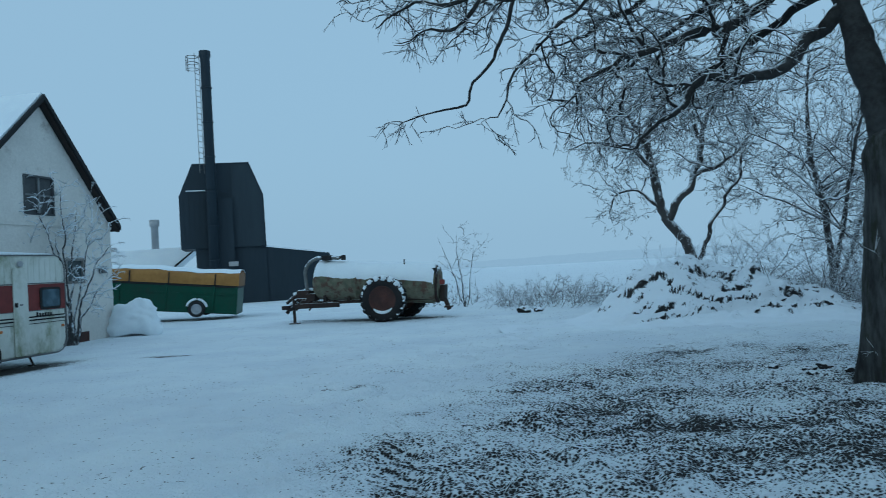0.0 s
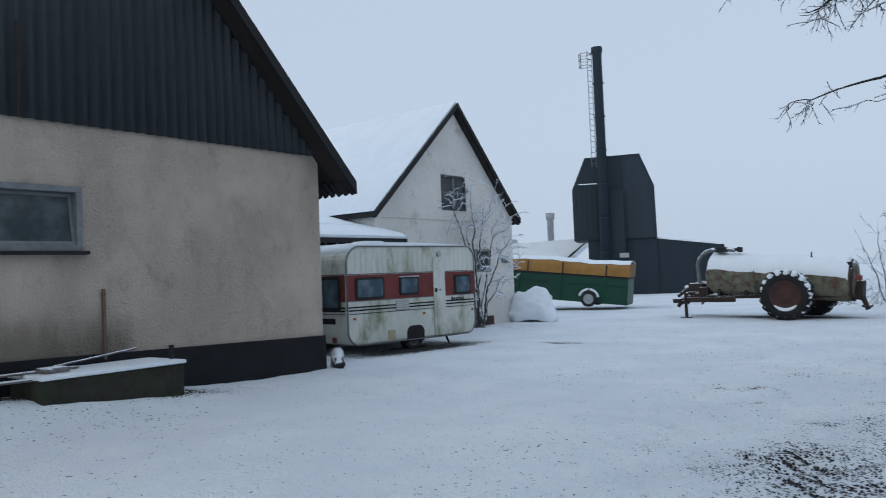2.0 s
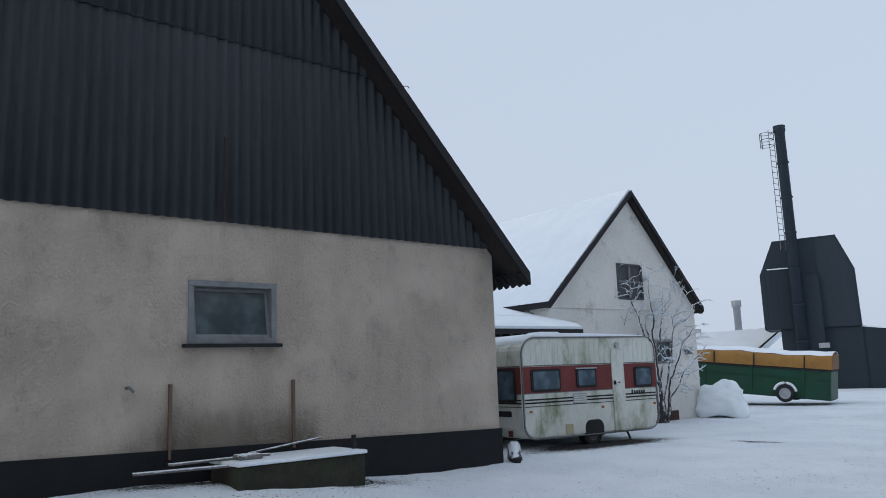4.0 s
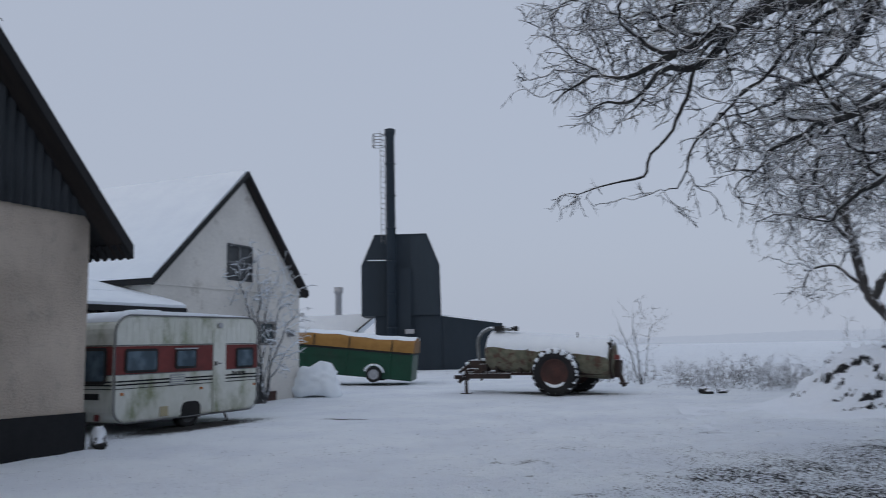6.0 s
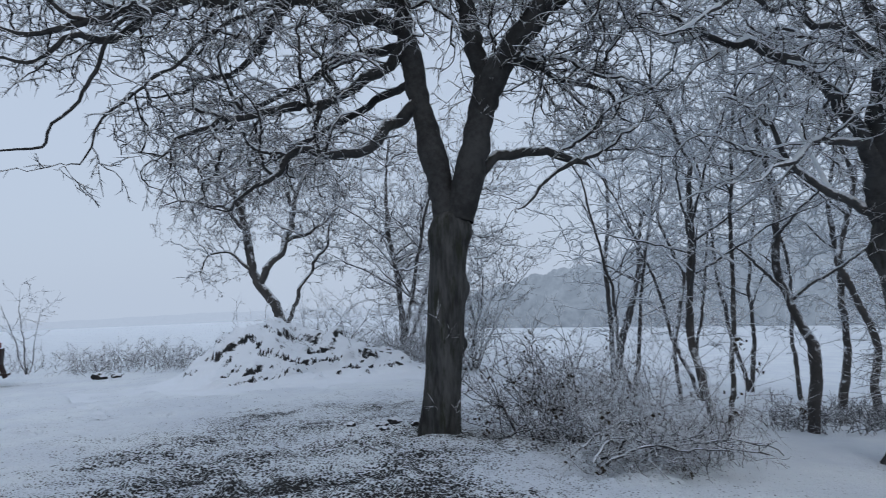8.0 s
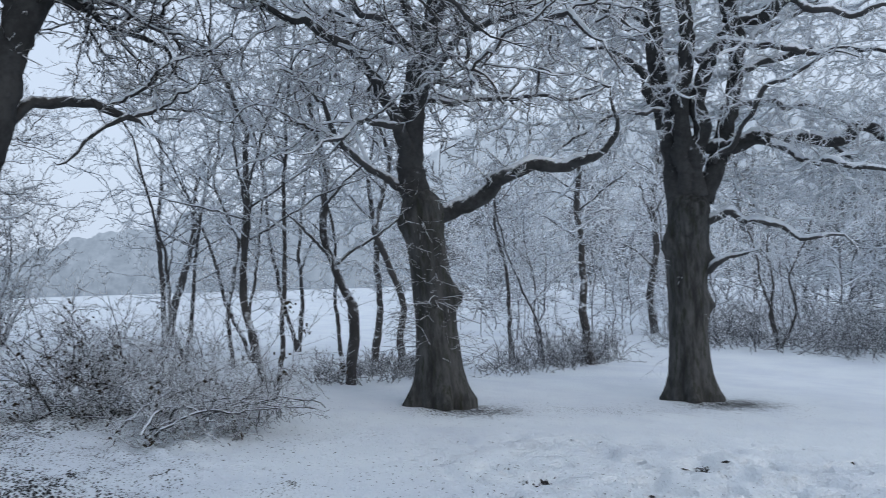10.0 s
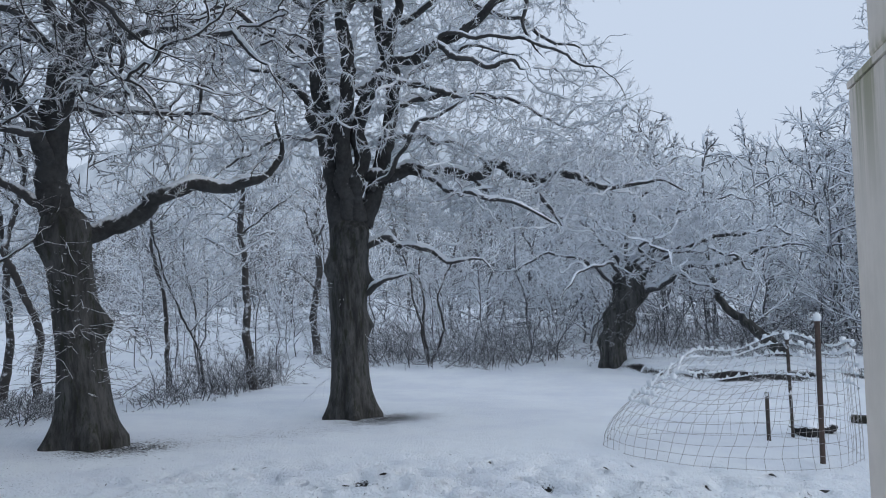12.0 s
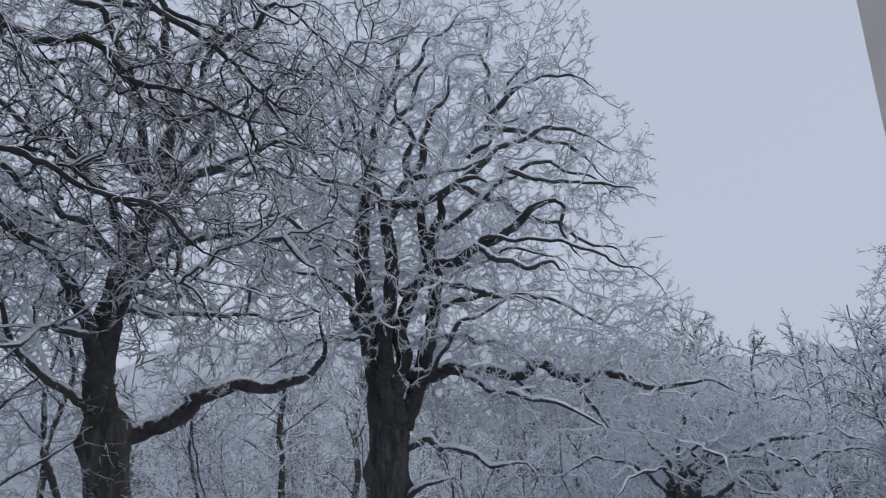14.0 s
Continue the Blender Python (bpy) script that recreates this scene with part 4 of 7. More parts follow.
def farmhouse():
    root = thing("farm_house", (-10.16, 23.47, -0.05), FARM, "grey-white rendered farmhouse gable with snowy pitched roof", "house")
    y0, y1, wz, ay, az_ = -6.4, 0.05, 3.45, -2.93, 6.68
    a0, a1, b0, b1 = -3.56, -2.4, 3.62, 4.68
    c0, c1, d0, d1 = -2.05, -1.25, 1.74, 2.46
    for lo, hi in (((-0.3, y0, -0.3), (0, y1, d0)), ((-0.3, y0, d0), (0, c0, d1)), ((-0.3, c1, d0), (0, y1, d1)), ((-0.3, y0, d1), (0, y1, wz))):
        part("wall", box(lo, hi), M_WHITEWALL, root)
    k = (az_ - wz) / (ay - y0)
    edge = lambda z: y0 + (z - wz) / k
    far = lambda z: y1 - (z - wz) * (y1 - ay) / (az_ - wz)
    for out in ([(y0, wz), (y1, wz), (far(b0), b0), (edge(b0), b0)], [(edge(b0), b0), (a0, b0), (a0, b1), (edge(b1), b1)], [(a1, b0), (far(b0), b0), (far(b1), b1), (a1, b1)], [(edge(b1), b1), (far(b1), b1), (ay, az_)]):
        part("gable_wall", prism(out, "x", -0.3, 0.0), M_WHITEWALL, root)
    part("string_course", box((0, y0, 3.32), (0.035, y1, 3.4), 0.008), M_WHITEWALL, root, "thin ledge across the gable")
    for ya, yb in ((y0, y0 + 0.3), (y1 - 0.3, y1)):
        part("wall", box((-12, ya, -0.3), (-0.302, yb, wz)), M_WHITEWALL, root)
    gable_house(root, y0, y1, wz, ay, az_, 12, 0.22, 0.16, 0.16)
    framed_window(root, 0.0, a0, a1, b0, b1, M_FRAME2, M_FRAME2, 0.12, 0.06)
    ym, zm = (a0 + a1) / 2, (b0 + b1) / 2
    part("glazing_bar", box((-0.04, ym - 0.03, b0 + 0.06), (0.012, ym + 0.03, b1 - 0.06)), M_FRAME, root)
    part("glazing_bar", box((-0.04, a0 + 0.06, zm - 0.025), (0.01, a1 - 0.06, zm + 0.025)), M_FRAME, root)
    framed_window(root, 0.0, c0, c1, d0, d1, M_GLASS, M_GREYWOOD, 0.12, 0.07)
    part("brick_patch", box((0.0, -1.9, -0.2), (0.04, -1.2, 0.35), 0.01), M_RIM, root, "bare red brick footing")
    part("wall_lamp", box((0.0, -0.62, 2.0), (0.16, -0.4, 2.22), 0.04), M_STEEL, root, "small wall lamp")
    return root


farmhouse()


def lean_to():
    root = thing("lean_to", (-12.5, 17.9, 0.22), FARM, "low outbuilding with snow-covered mono-pitch roof", "outbuilding")
    part("wall", box((-5, -4.2, -0.2), (0.6, 2.6, 2.55)), M_WHITEWALL, root)
    part("roof", prism([(-5.5, 3.9), (0.95, 2.72), (0.95, 2.62), (-5.5, 3.8)], "y", -4.6, 2.9), M_DARKWOOD, root)
    part("roof_snow", prism([(-5.5, 4.05), (0.98, 2.85), (0.95, 2.722), (-5.5, 3.902)], "y", -4.6, 2.9), M_SNOW, root, "thick snow on the roof")
    part("gutter", cyl((0.97, -4.6, 2.62), (0.97, 2.9, 2.62), 0.06), M_STEEL, root)


lean_to()


def canopy():
    """A small corrugated lean-to roof at the farmhouse's near corner."""
    root = thing("porch_canopy", (-11.2, 17.1, 0.0), FARM, "small dark corrugated canopy thick with snow", "canopy")
    part("sheet", prism([(-2.4, 3.42), (0.75, 2.62), (0.75, 2.55), (-2.4, 3.35)], "y", -4.2, 0.25), M_SHEET, root)
    part("roof_snow", prism([(-2.4, 3.56), (0.6, 2.79), (0.77, 2.7), (0.75, 2.622), (-2.4, 3.422)], "y", -4.2, 0.22), M_SNOW, root, "thick snow on the canopy")
    for y in np.arange(-4.0, 0.2, 0.35):
        part("rafter_end", box((0.5, y - 0.03, 2.46), (0.72, y + 0.03, 2.55)), M_DARKWOOD, root)
    part("fascia", box((0.75, -4.2, 2.5), (0.78, 0.25, 2.63)), M_DARKWOOD, root)
    part("post", box((0.55, 0.05, -0.1), (0.65, 0.15, 2.5), 0.01), M_GREYWOOD, root)
    part("wall", box((-2.3, -4.0, -0.1), (0.2, 0.0, 2.45)), M_GREYWOOD, root)


canopy()


def tower():
    root = thing("dryer_tower", (-14.3, 49.9, -0.3), -15.5, "tall dark blue-grey clad grain-dryer tower with chimney", "tower")
    top, sh, mid = 9.4, 7.25, 3.85
    body = [(-2.55, mid), (-2.55, sh), (-1.65, top - 0.06), (1.9, top), (2.75, sh), (2.8, mid)]
    part("upper_body", prism(body, "y", 0, 5), M_BLUEDARK, root)
    part("lower_body", box((-1.65, 0.15, -0.5), (2.78, 5, mid)), M_BLUEDARK, root)
    # A raised box is added where a darker recess belongs.
    part("recess_box", box((-0.4, -0.5, -0.5), (0.75, 0.0, 7.0)), M_BLUEDARK, root, "raised box standing for a darker recess")
    part("side_panel", prism([(0.75, mid), (2.7, mid), (2.66, sh), (1.83, top - 0.12), (0.75, top - 0.14)], "y", -0.05, -0.004), M_BLUELIGHT, root, "slightly paler cladding panel")
    for i in range(7):
        x = -2.3 + i * 0.32
        if x < -0.5:
            part("cladding_seam", box((x, -0.03, mid), (x + 0.03, -0.002, sh)), M_BLUEDARK, root)
    shed = [(2.78, -0.5), (6.95, -0.5), (6.95, 3.2), (2.78, 3.8)]
    part("side_shed", prism(shed, "y", 0.3, 5), M_BLUEDARK, root, "low lean-to shed with sloping roof")
    part("shed_snow", prism([(2.6, 3.81), (6.75, 3.21), (6.75, 3.3), (2.6, 3.9)], "y", 0.25, 5), M_SNOW, root)
    part("ledge_snow", box((-2.1, -0.12, sh + 0.3), (-0.9, -0.002, sh + 0.36)), M_SNOW, root)
    part("wall_lamp", box((0.35, -0.75, 2.6), (0.95, -0.5, 2.9), 0.04), M_GREYPAINT, root, "pale floodlight box")
    ch = part("chimney", lathe([(2.0, 0.33), (15.9, 0.3), (16.1, 0.36), (16.4, 0.36)], 20, (-0.5, -0.95, 0), "z"), M_BLUEDARK, root, "tall slim steel chimney", True)
    for z in np.arange(3.0, 16.0, 2.2):
        part("flange", lathe([(z, 0.36), (z + 0.08, 0.36)], 20, (-0.5, -0.95, 0), "z"), M_BLUEDARK, ch)
    for dx in (-0.22, 0.22):
        part("ladder_rail", cyl((-1.0 + dx * 0.6, -1.0 + dx, 8.6), (-1.0 + dx * 0.6, -1.0 + dx, 16.2), 0.022, n=6), M_STEEL, root)
    for z in np.arange(8.8, 16.2, 0.36):
        part("rung", cyl((-1.13, -1.22, z), (-0.87, -0.78, z), 0.019, n=6), M_STEEL, root)
    for z in (15.2, 15.6, 16.0):
        h = Heap()
        th = np.linspace(0, 2 * math.pi, 15)
        h.add(np.stack([-1.28 + 0.38 * np.cos(th), -1.05 + 0.38 * np.sin(th), z + 0 * th], -1)[None], np.full((1, 15), 0.02), 5)
        h.mesh("cage_hoop", M_STEEL, root)
    for a in (2.4, 3.14, 3.9):
        x, y = -1.28 + 0.38 * math.cos(a), -1.05 + 0.38 * math.sin(a)
        part("cage_bar", cyl((x, y, 15.1), (x, y, 16.05), 0.025, n=6), M_STEEL, root)


tower()


def far_shed():
    root = thing("far_shed", (-21.5, 57.0, -0.4), -15, "distant low shed with a wide snowy roof", "shed")
    part("wall", box((-9, 0, -1), (2.3, 7, 2.4)), M_WHITEWALL, root)
    part("roof_snow", prism([(-9.5, 2.6), (-9.5, 4.1), (2.9, 4.45), (2.9, 4.2), (1.0, 2.6)], "y", -0.3, 7.5), M_SNOW, root, "snowy roof")
    part("verge_board", prism([(1.0, 2.5), (2.95, 4.12), (2.95, 4.25), (0.9, 2.6)], "y", -0.42, -0.31), M_DARKWOOD, root)
    part("vent_stack", lathe([(3.5, 0.26), (6.2, 0.27), (6.2, 0.36), (6.7, 0.36)], 14, (0.0, 2, 0), "z"), M_GREYPAINT, root, "pale metal vent stack", True)
    part("vent_stub", box((-3.6, 1.6, 4.0), (-2.8, 2.4, 4.7), 0.03), M_GREYPAINT, root)


far_shed()


# ---- the caravan ----
def wheel(parent, at, r, width, rim_mat, tyre_mat=M_BLACK, lugs=0, name="wheel", axis="x", snowy=False):
    """A wheel whose axle lies along an axis of its thing."""
    w = bpy.data.objects.new(name, None)
    scene.collection.objects.link(w)
    w.parent = parent
    w.matrix_basis = pose(*at, 0, 0, 0 if axis == "x" else -90)
    h = width / 2
    part("tyre", lathe([(-h * 0.8, r * 0.62), (-h, r * 0.72), (-h * 0.95, r * 0.9), (-h * 0.7, r * 0.985), (h * 0.7, r * 0.985), (h * 0.95, r * 0.9), (h, r * 0.72), (h * 0.8, r * 0.62)], 36, closed=False), tyre_mat, w, smooth=True)
    part("rim", lathe([(-h * 0.75, r * 0.6), (-h * 0.7, r * 0.63), (h * 0.82, r * 0.64), (h * 0.8, r * 0.58), (h * 0.55, r * 0.53), (h * 0.5, r * 0.26), (h * 0.66, r * 0.2), (h * 0.7, r * 0.1), (h * 0.7, 0.004)], 28), rim_mat, w, smooth=True)
    if snowy:
        for a0, a1, rr, x, wd in ((0, 165, r * 0.97, h * 0.7, 0.1), (222, 318, r * 0.6, h * 0.75, 0.055)):
            a = np.radians(np.linspace(a0, a1, 90))
            hp = Heap()
            wide = wd * np.sin(np.linspace(0.1, math.pi - 0.1, 90)) ** 0.5 * (np.where(np.sin(18 * a) > -0.2, 1.0, 0.25) if rr > r * 0.8 else 1.0)
            hp.add(np.stack([x + 0 * a, rr * np.cos(a), rr * np.sin(a)], -1)[None], wide[None], 8)
            hp.mesh("clinging_snow", M_SNOW, w, "snow caught on the wheel")
    if lugs:
        for i in range(lugs):
            for s in (-1, 1):
                a = 2 * math.pi * (i + 0.25 * s) / lugs
                bm = box((-h * 0.55, -0.05, r * 0.93), (h * 0.55, 0.05, r * 1.05), 0.012)
                bmesh.ops.transform(bm, verts=bm.verts, matrix=Matrix.Rotation(a, 4, "X") @ Matrix.Translation((s * h * 0.45, 0, 0)) @ Matrix.Translation((0, 0, r)) @ Matrix.Rotation(s * 0.6, 4, "Z") @ Matrix.Translation((0, 0, -r)))
                part("lug", bm, tyre_mat, w)
    return w


def rounded(y0, y1, z0, z1, corners, n=6):
    """An outline with rounded corners: radii at lower near, lower far, upper far, upper near."""
    out = []
    for (cy, cz, sy, sz), r, a0 in zip(((y0, z0, 1, 1), (y1, z0, -1, 1), (y1, z1, -1, -1), (y0, z1, 1, -1)), corners, (180, 270, 0, 90)):
        for i in range(n + 1):
            a = radians(a0 + 90 * i / n)
            out.append((cy + sy * r + r * math.cos(a), cz + sz * r + r * math.sin(a)))
    return out


def caravan():
    root = thing("caravan", (-9.43, 13.09, -0.01), 16.0, "old white and red touring caravan with green algae stains", "caravan")
    L, z0, z1, W = 3.95, 0.24, 2.33, 2.05
    shape = rounded(0, L, z0, z1, (0.3, 0.32, 0.3, 0.36))
    bm = prism(shape, "x", -W, 0)
    bmesh.ops.bevel(bm, geom=[e for e in bm.edges if abs(e.verts[0].co.x - e.verts[1].co.x) < 1e-4], offset=0.04, segments=2, affect="EDGES")
    part("body", bm, M_CARWHITE, root)
    band = lambda a, b: [(0.012 if z < 2 else 0.1, z) for z in ()] or [(0.02, a), (L - 0.02, a), (L - 0.02, b), (0.02, b)]
    h = Heap()
    ring = np.array(shape + shape[:1])
    h.add(np.stack([0 * ring[:, 0] + 0.004, ring[:, 0], ring[:, 1]], -1)[None], np.full((1, len(ring)), 0.016), 6)
    h.mesh("edge_trim", M_STEEL, root, "dull metal trim round the side panel")
    for i in range(24):
        part("panel_rib", box((0.0005, 0.25 + i * 0.15, 1.78), (0.006, 0.262 + i * 0.15, 2.26)), M_CARWHITE, root)
    part("red_band", prism(band(1.18, 1.72), "x", 0.001, 0.008), M_CARRED, root, "faded red band round the windows")
    part("red_band", prism([(-W + 0.04, 1.18), (-0.05, 1.18), (-0.05, 1.72), (-W + 0.04, 1.72)], "y", -0.008, 0.02), M_CARRED, root)
    for z, h in ((1.73, 0.02), (1.165, 0.014), (1.03, 0.03), (0.965, 0.03), (0.9, 0.012)):
        part("trim_strip", box((0.001, 0.04, z), (0.011, L - 0.05, z + h)), M_STEEL if z > 1.1 else M_BLACK, root, "thin dark stripe")
        part("trim_strip", box((-W + 0.05, -0.011, z), (-0.06, -0.001, z + h)), M_STEEL if z > 1.1 else M_BLACK, root)
    for y0, y1, a, b in ((0.22, 1.02, 1.2, 1.67), (1.47, 2.05, 1.24, 1.66), (3.22, 3.79, 1.19, 1.65)):
        w = part("window", prism(rounded(y0, y1, a, b, (0.06,) * 4, 4), "x", 0.004, 0.03), M_BLACK, root, "black rubber-framed window")
        part("pane", prism(rounded(y0 + 0.05, y1 - 0.05, a + 0.05, b - 0.05, (0.04,) * 4, 4), "x", 0.0305, 0.04), M_CGLASS, w)
    part("window_rail", box((0.02, 1.45, 1.64), (0.05, 2.06, 1.67), 0.006), M_GREYPAINT, root)
    w = part("window", prism(rounded(-1.9, -0.2, 1.0, 1.7, (0.06,) * 4, 4), "y", -0.035, -0.01), M_BLACK, root)
    part("pane", prism(rounded(-1.84, -0.26, 1.06, 1.64, (0.04,) * 4, 4), "y", -0.045, -0.0352), M_CGLASS, w)
    d = part("door", prism(rounded(2.53, 2.9, 0.27, 2.07, (0.03, 0.03, 0.06, 0.06), 3), "x", 0.003, 0.028), M_CARWHITE, root, "narrow pale entrance door")
    part("handle", box((0.028, 2.56, 1.27), (0.055, 2.62, 1.36), 0.01), M_BLACK, d, "black door handle")
    part("lock", box((0.028, 2.68, 1.3), (0.04, 2.76, 1.33), 0.005), M_STEEL, d)
    part("porch_lamp", cyl((0.0, 2.72, 2.15), (0.06, 2.72, 2.15), 0.06), M_GREYPAINT, root)
    v = part("vent", box((0.002, 1.35, 0.92), (0.022, 1.74, 1.13), 0.006), M_GREYPAINT, root, "pale louvred fridge vent")
    for i in range(4):
        part("slat", box((0.022, 1.37, 0.945 + i * 0.045), (0.03, 1.72, 0.965 + i * 0.045)), M_CARWHITE, v)
    part("service_hatch", box((0.002, 1.1, 0.3), (0.018, 1.31, 0.5), 0.008), surface("yellowed_plastic", (0.5, 0.44, 0.27), (0.42, 0.37, 0.24), 0.6, 9, 1, 0.1), root, "yellowed service hatch")
    for y in (0.18, 2.2, 3.83):
        part("side_marker", box((0.002, y - 0.03, 0.78), (0.03, y + 0.03, 0.83), 0.006), surface("orange_lens", (0.5, 0.16, 0.03), (0.4, 0.12, 0.02), 0.3, 9, 1, 0), root, "small orange reflector")
    # bars standing for the unreadable lettering
    for i in range(6):
        part("lettering_bar", box((0.002, 3.12 + i * 0.075, 1.06), (0.008, 3.17 + i * 0.075, 1.115 + 0.02 * (i == 0))), M_BLACK, root)
    part("wheel_arch", prism(rounded(1.66, 2.2, 0.2, 0.55, (0.02, 0.02, 0.16, 0.16), 5), "x", -0.3, 0.006), M_BLACK, root)
    wheel(root, (-0.14, 1.92, 0.3), 0.31, 0.2, M_STEEL)
    wheel(root, (-W + 0.14, 1.92, 0.3), 0.31, 0.2, M_STEEL)
    for x in (-0.25, -W + 0.25):
        j = part("corner_steady", cyl((x, 3.1, 0.3), (x, 3.25, 0.02), 0.025), M_RUST, root, "steel corner steady")
        part("foot", box((x - 0.08, 3.17, 0.0), (x + 0.08, 3.33, 0.03)), M_RUST, j)
    part("grab_handle", cyl((-0.6, -0.03, 1.15), (-0.25, -0.03, 1.15), 0.015), M_STEEL, root)
    part("locker_vent", box((-0.85, -0.02, 0.7), (-0.4, -0.002, 0.82), 0.01), M_BLACK, root)
    part("tail_lamp", box((-0.5, -0.04, 0.3), (-0.38, -0.002, 0.42), 0.01), M_CARRED, root)
    snow = [(0.1, 2.12), (0.22, 2.27), (0.4, 2.335), (L - 0.35, 2.335), (L - 0.16, 2.28), (L - 0.3, 2.37), (2.0, 2.42), (0.6, 2.43), (0.3, 2.38), (0.08, 2.25)]
    part("roof_snow", prism(snow, "x", -W + 0.06, -0.05, 0.015), M_SNOW, root, "layer of snow on the caravan roof", True)
    part("roof_hatch", box((-1.3, 1.2, 2.36), (-0.8, 1.8, 2.5), 0.05), M_SNOW, root)
    part("drawbar", box((-1.1, -0.9, 0.35), (-0.95, 0.1, 0.45)), M_RUST, root)


caravan()


# ---- the slurry tanker ----
def tanker():
    root = thing("slurry_tanker", (-1.95, 24.35, -0.02), 10.0, "olive-green mossy slurry tanker trailer capped with snow", "tanker")
    r, zc = 0.6, 1.36
    prof = [(-2.45, 0.12), (-2.43, 0.3), (-2.36, 0.48), (-2.24, r - 0.02), (-2.15, r)]
    for x in (-0.9, 0.4):
        prof += [(x - 0.03, r), (x - 0.02, r + 0.02), (x + 0.02, r + 0.02), (x + 0.03, r)]
    prof += [(1.5, r), (1.6, r - 0.02), (1.72, 0.48), (1.78, 0.3), (1.8, 0.12)]
    part("barrel", lathe(prof, 36, (0, 0.55, zc)), M_TANK, root, "mossy olive barrel", True)
    h = Heap()
    n = 19
    xs = np.linspace(-2.3, 1.62, 80)
    ragged = 15 + 6 * fbm(xs, 0 * xs, 0.35, 3) - 4 * (xs + 2.3) / 4
    th = np.radians(ragged[:, None] + (180 - 2 * ragged[:, None]) * np.linspace(0, 1, n)[None])
    rr = r + 0.008 + 0.085 * np.abs(np.sin(np.linspace(0, math.pi, n)))[None] ** 0.6
    V = np.stack([xs[:, None] + 0 * th, 0.55 + rr * np.cos(th), zc + rr * np.sin(th) + 0.015 * fbm(xs[:, None] * 3, th * 2, 0.7)], -1)
    V[0, :, 2] -= 0.07
    V[-1, :, 2] -= 0.07
    i, j = np.meshgrid(np.arange(79), np.arange(n - 1), indexing="ij")
    F = np.stack([i * n + j, (i + 1) * n + j, (i + 1) * n + j + 1, i * n + j + 1], -1).reshape(-1, 4)
    mesh_from("snow_cap", V.reshape(-1, 3), F, M_SNOW, root, "thick snow along the top of the barrel")
    wheel(root, (0.08, -0.35, 0.7), 0.68, 0.5, M_RIM, M_TREAD, lugs=18, axis="y", snowy=True)
    wheel(root, (0.3, 1.6, 0.7), 0.7, 0.5, M_RIM, M_TREAD, lugs=16, axis="y")
    part("axle", cyl((0.08, -0.3, 0.68), (0.3, 1.5, 0.68), 0.07), M_RUST, root)
    for y in (0.2, 0.9):
        part("frame_rail", box((-2.9, y - 0.05, 0.6), (1.5, y + 0.05, 0.7), 0.01), M_RUST, root)
        part("drawbar", cyl((-2.9, y, 0.63), (-3.4, 0.55, 0.45), 0.06), M_RUST, root, "snow-dusted drawbar")
    for x in (-2.0, -1.2, 0.8, 1.4):
        part("cradle", prism([(0.1, 0.7), (1.0, 0.7), (0.95, 1.0), (0.15, 1.0)], "x", x - 0.04, x + 0.04), M_RUST, root)
    part("hitch", box((-3.6, 0.42, 0.46), (-3.35, 0.68, 0.6), 0.02), M_RUST, root)
    leg = part("jack_leg", cyl((-3.08, 0.2, 0.85), (-3.08, 0.2, 0.03), 0.05), M_RUST, root, "rusty parking jack")
    part("foot", box((-3.23, 0.08, 0.0), (-2.93, 0.32, 0.04)), M_RUST, leg)
    part("pump", box((-3.0, 0.2, 0.7), (-2.55, 0.85, 1.1), 0.08), M_RUST, root, "snow-dusted vacuum pump")
    part("pump_pipe", cyl((-2.9, 0.3, 1.0), (-3.3, 0.1, 0.7), 0.06), M_RUST, root)
    part("pto_shaft", cyl((-3.0, 0.5, 0.95), (-3.45, 0.5, 0.35), 0.06), M_RUST, root)
    rng = np.random.default_rng(15)
    for i in range(18):
        x, y, z = rng.uniform(-3.2, -2.5), rng.uniform(0.1, 0.95), rng.uniform(0.5, 0.95)
        d = rng.normal(size=3) * np.array([0.24, 0.15, 0.14])
        part("linkage", cyl((x, y, z), (x + d[0], y + d[1], max(0.42, z + d[2])), rng.uniform(0.02, 0.055), n=8), M_RUST, root)
    part("tool_rail", box((-3.0, 0.02, 0.5), (-1.5, 0.12, 0.66), 0.02), M_RUST, root)
    for x, z, w, t in ((-2.95, 0.98, 0.24, 0.07), (-2.6, 1.1, 0.2, 0.06), (-3.25, 0.66, 0.22, 0.05), (-2.75, 0.7, 0.3, 0.05)):
        part("snow", lathe([(-w, 0.01), (-0.8 * w, 0.7 * t), (-0.2 * w, t), (0.5 * w, 0.85 * t), (0.9 * w, 0.5 * t), (w, 0.01)], 10, (x, 0.42, z)), M_SNOW, root, "snow caught on the hitch", True)
    for i in range(5):
        x, z = rng.uniform(-3.1, -2.5), rng.uniform(0.5, 1.0)
        part("bracket", box((x, 0.1, z), (x + rng.uniform(0.1, 0.3), 0.6, z + rng.uniform(0.05, 0.25)), 0.02), M_RUST, root)
    # the suction hose arches over the front end
    h = Heap()
    a = np.radians(np.linspace(180, 75, 12))
    hose = np.concatenate([[[-2.62, 0.3, 0.9], [-2.66, 0.3, 1.25]], np.stack([-2.1 + 0.58 * np.cos(a), 0.3 + 0 * a, 1.62 + 0.5 * np.sin(a)], -1), [[-1.75, 0.3, 2.1], [-1.5, 0.3, 2.06]]])
    h.add(hose[None], np.full((1, len(hose)), 0.06), 12)
    h.mesh("suction_hose", surface("grey_hose", (0.12, 0.13, 0.13), (0.2, 0.21, 0.21), 0.7, 12, 3, 0.1, snow=(0.3, 0.6)), root, "grey ribbed suction hose")
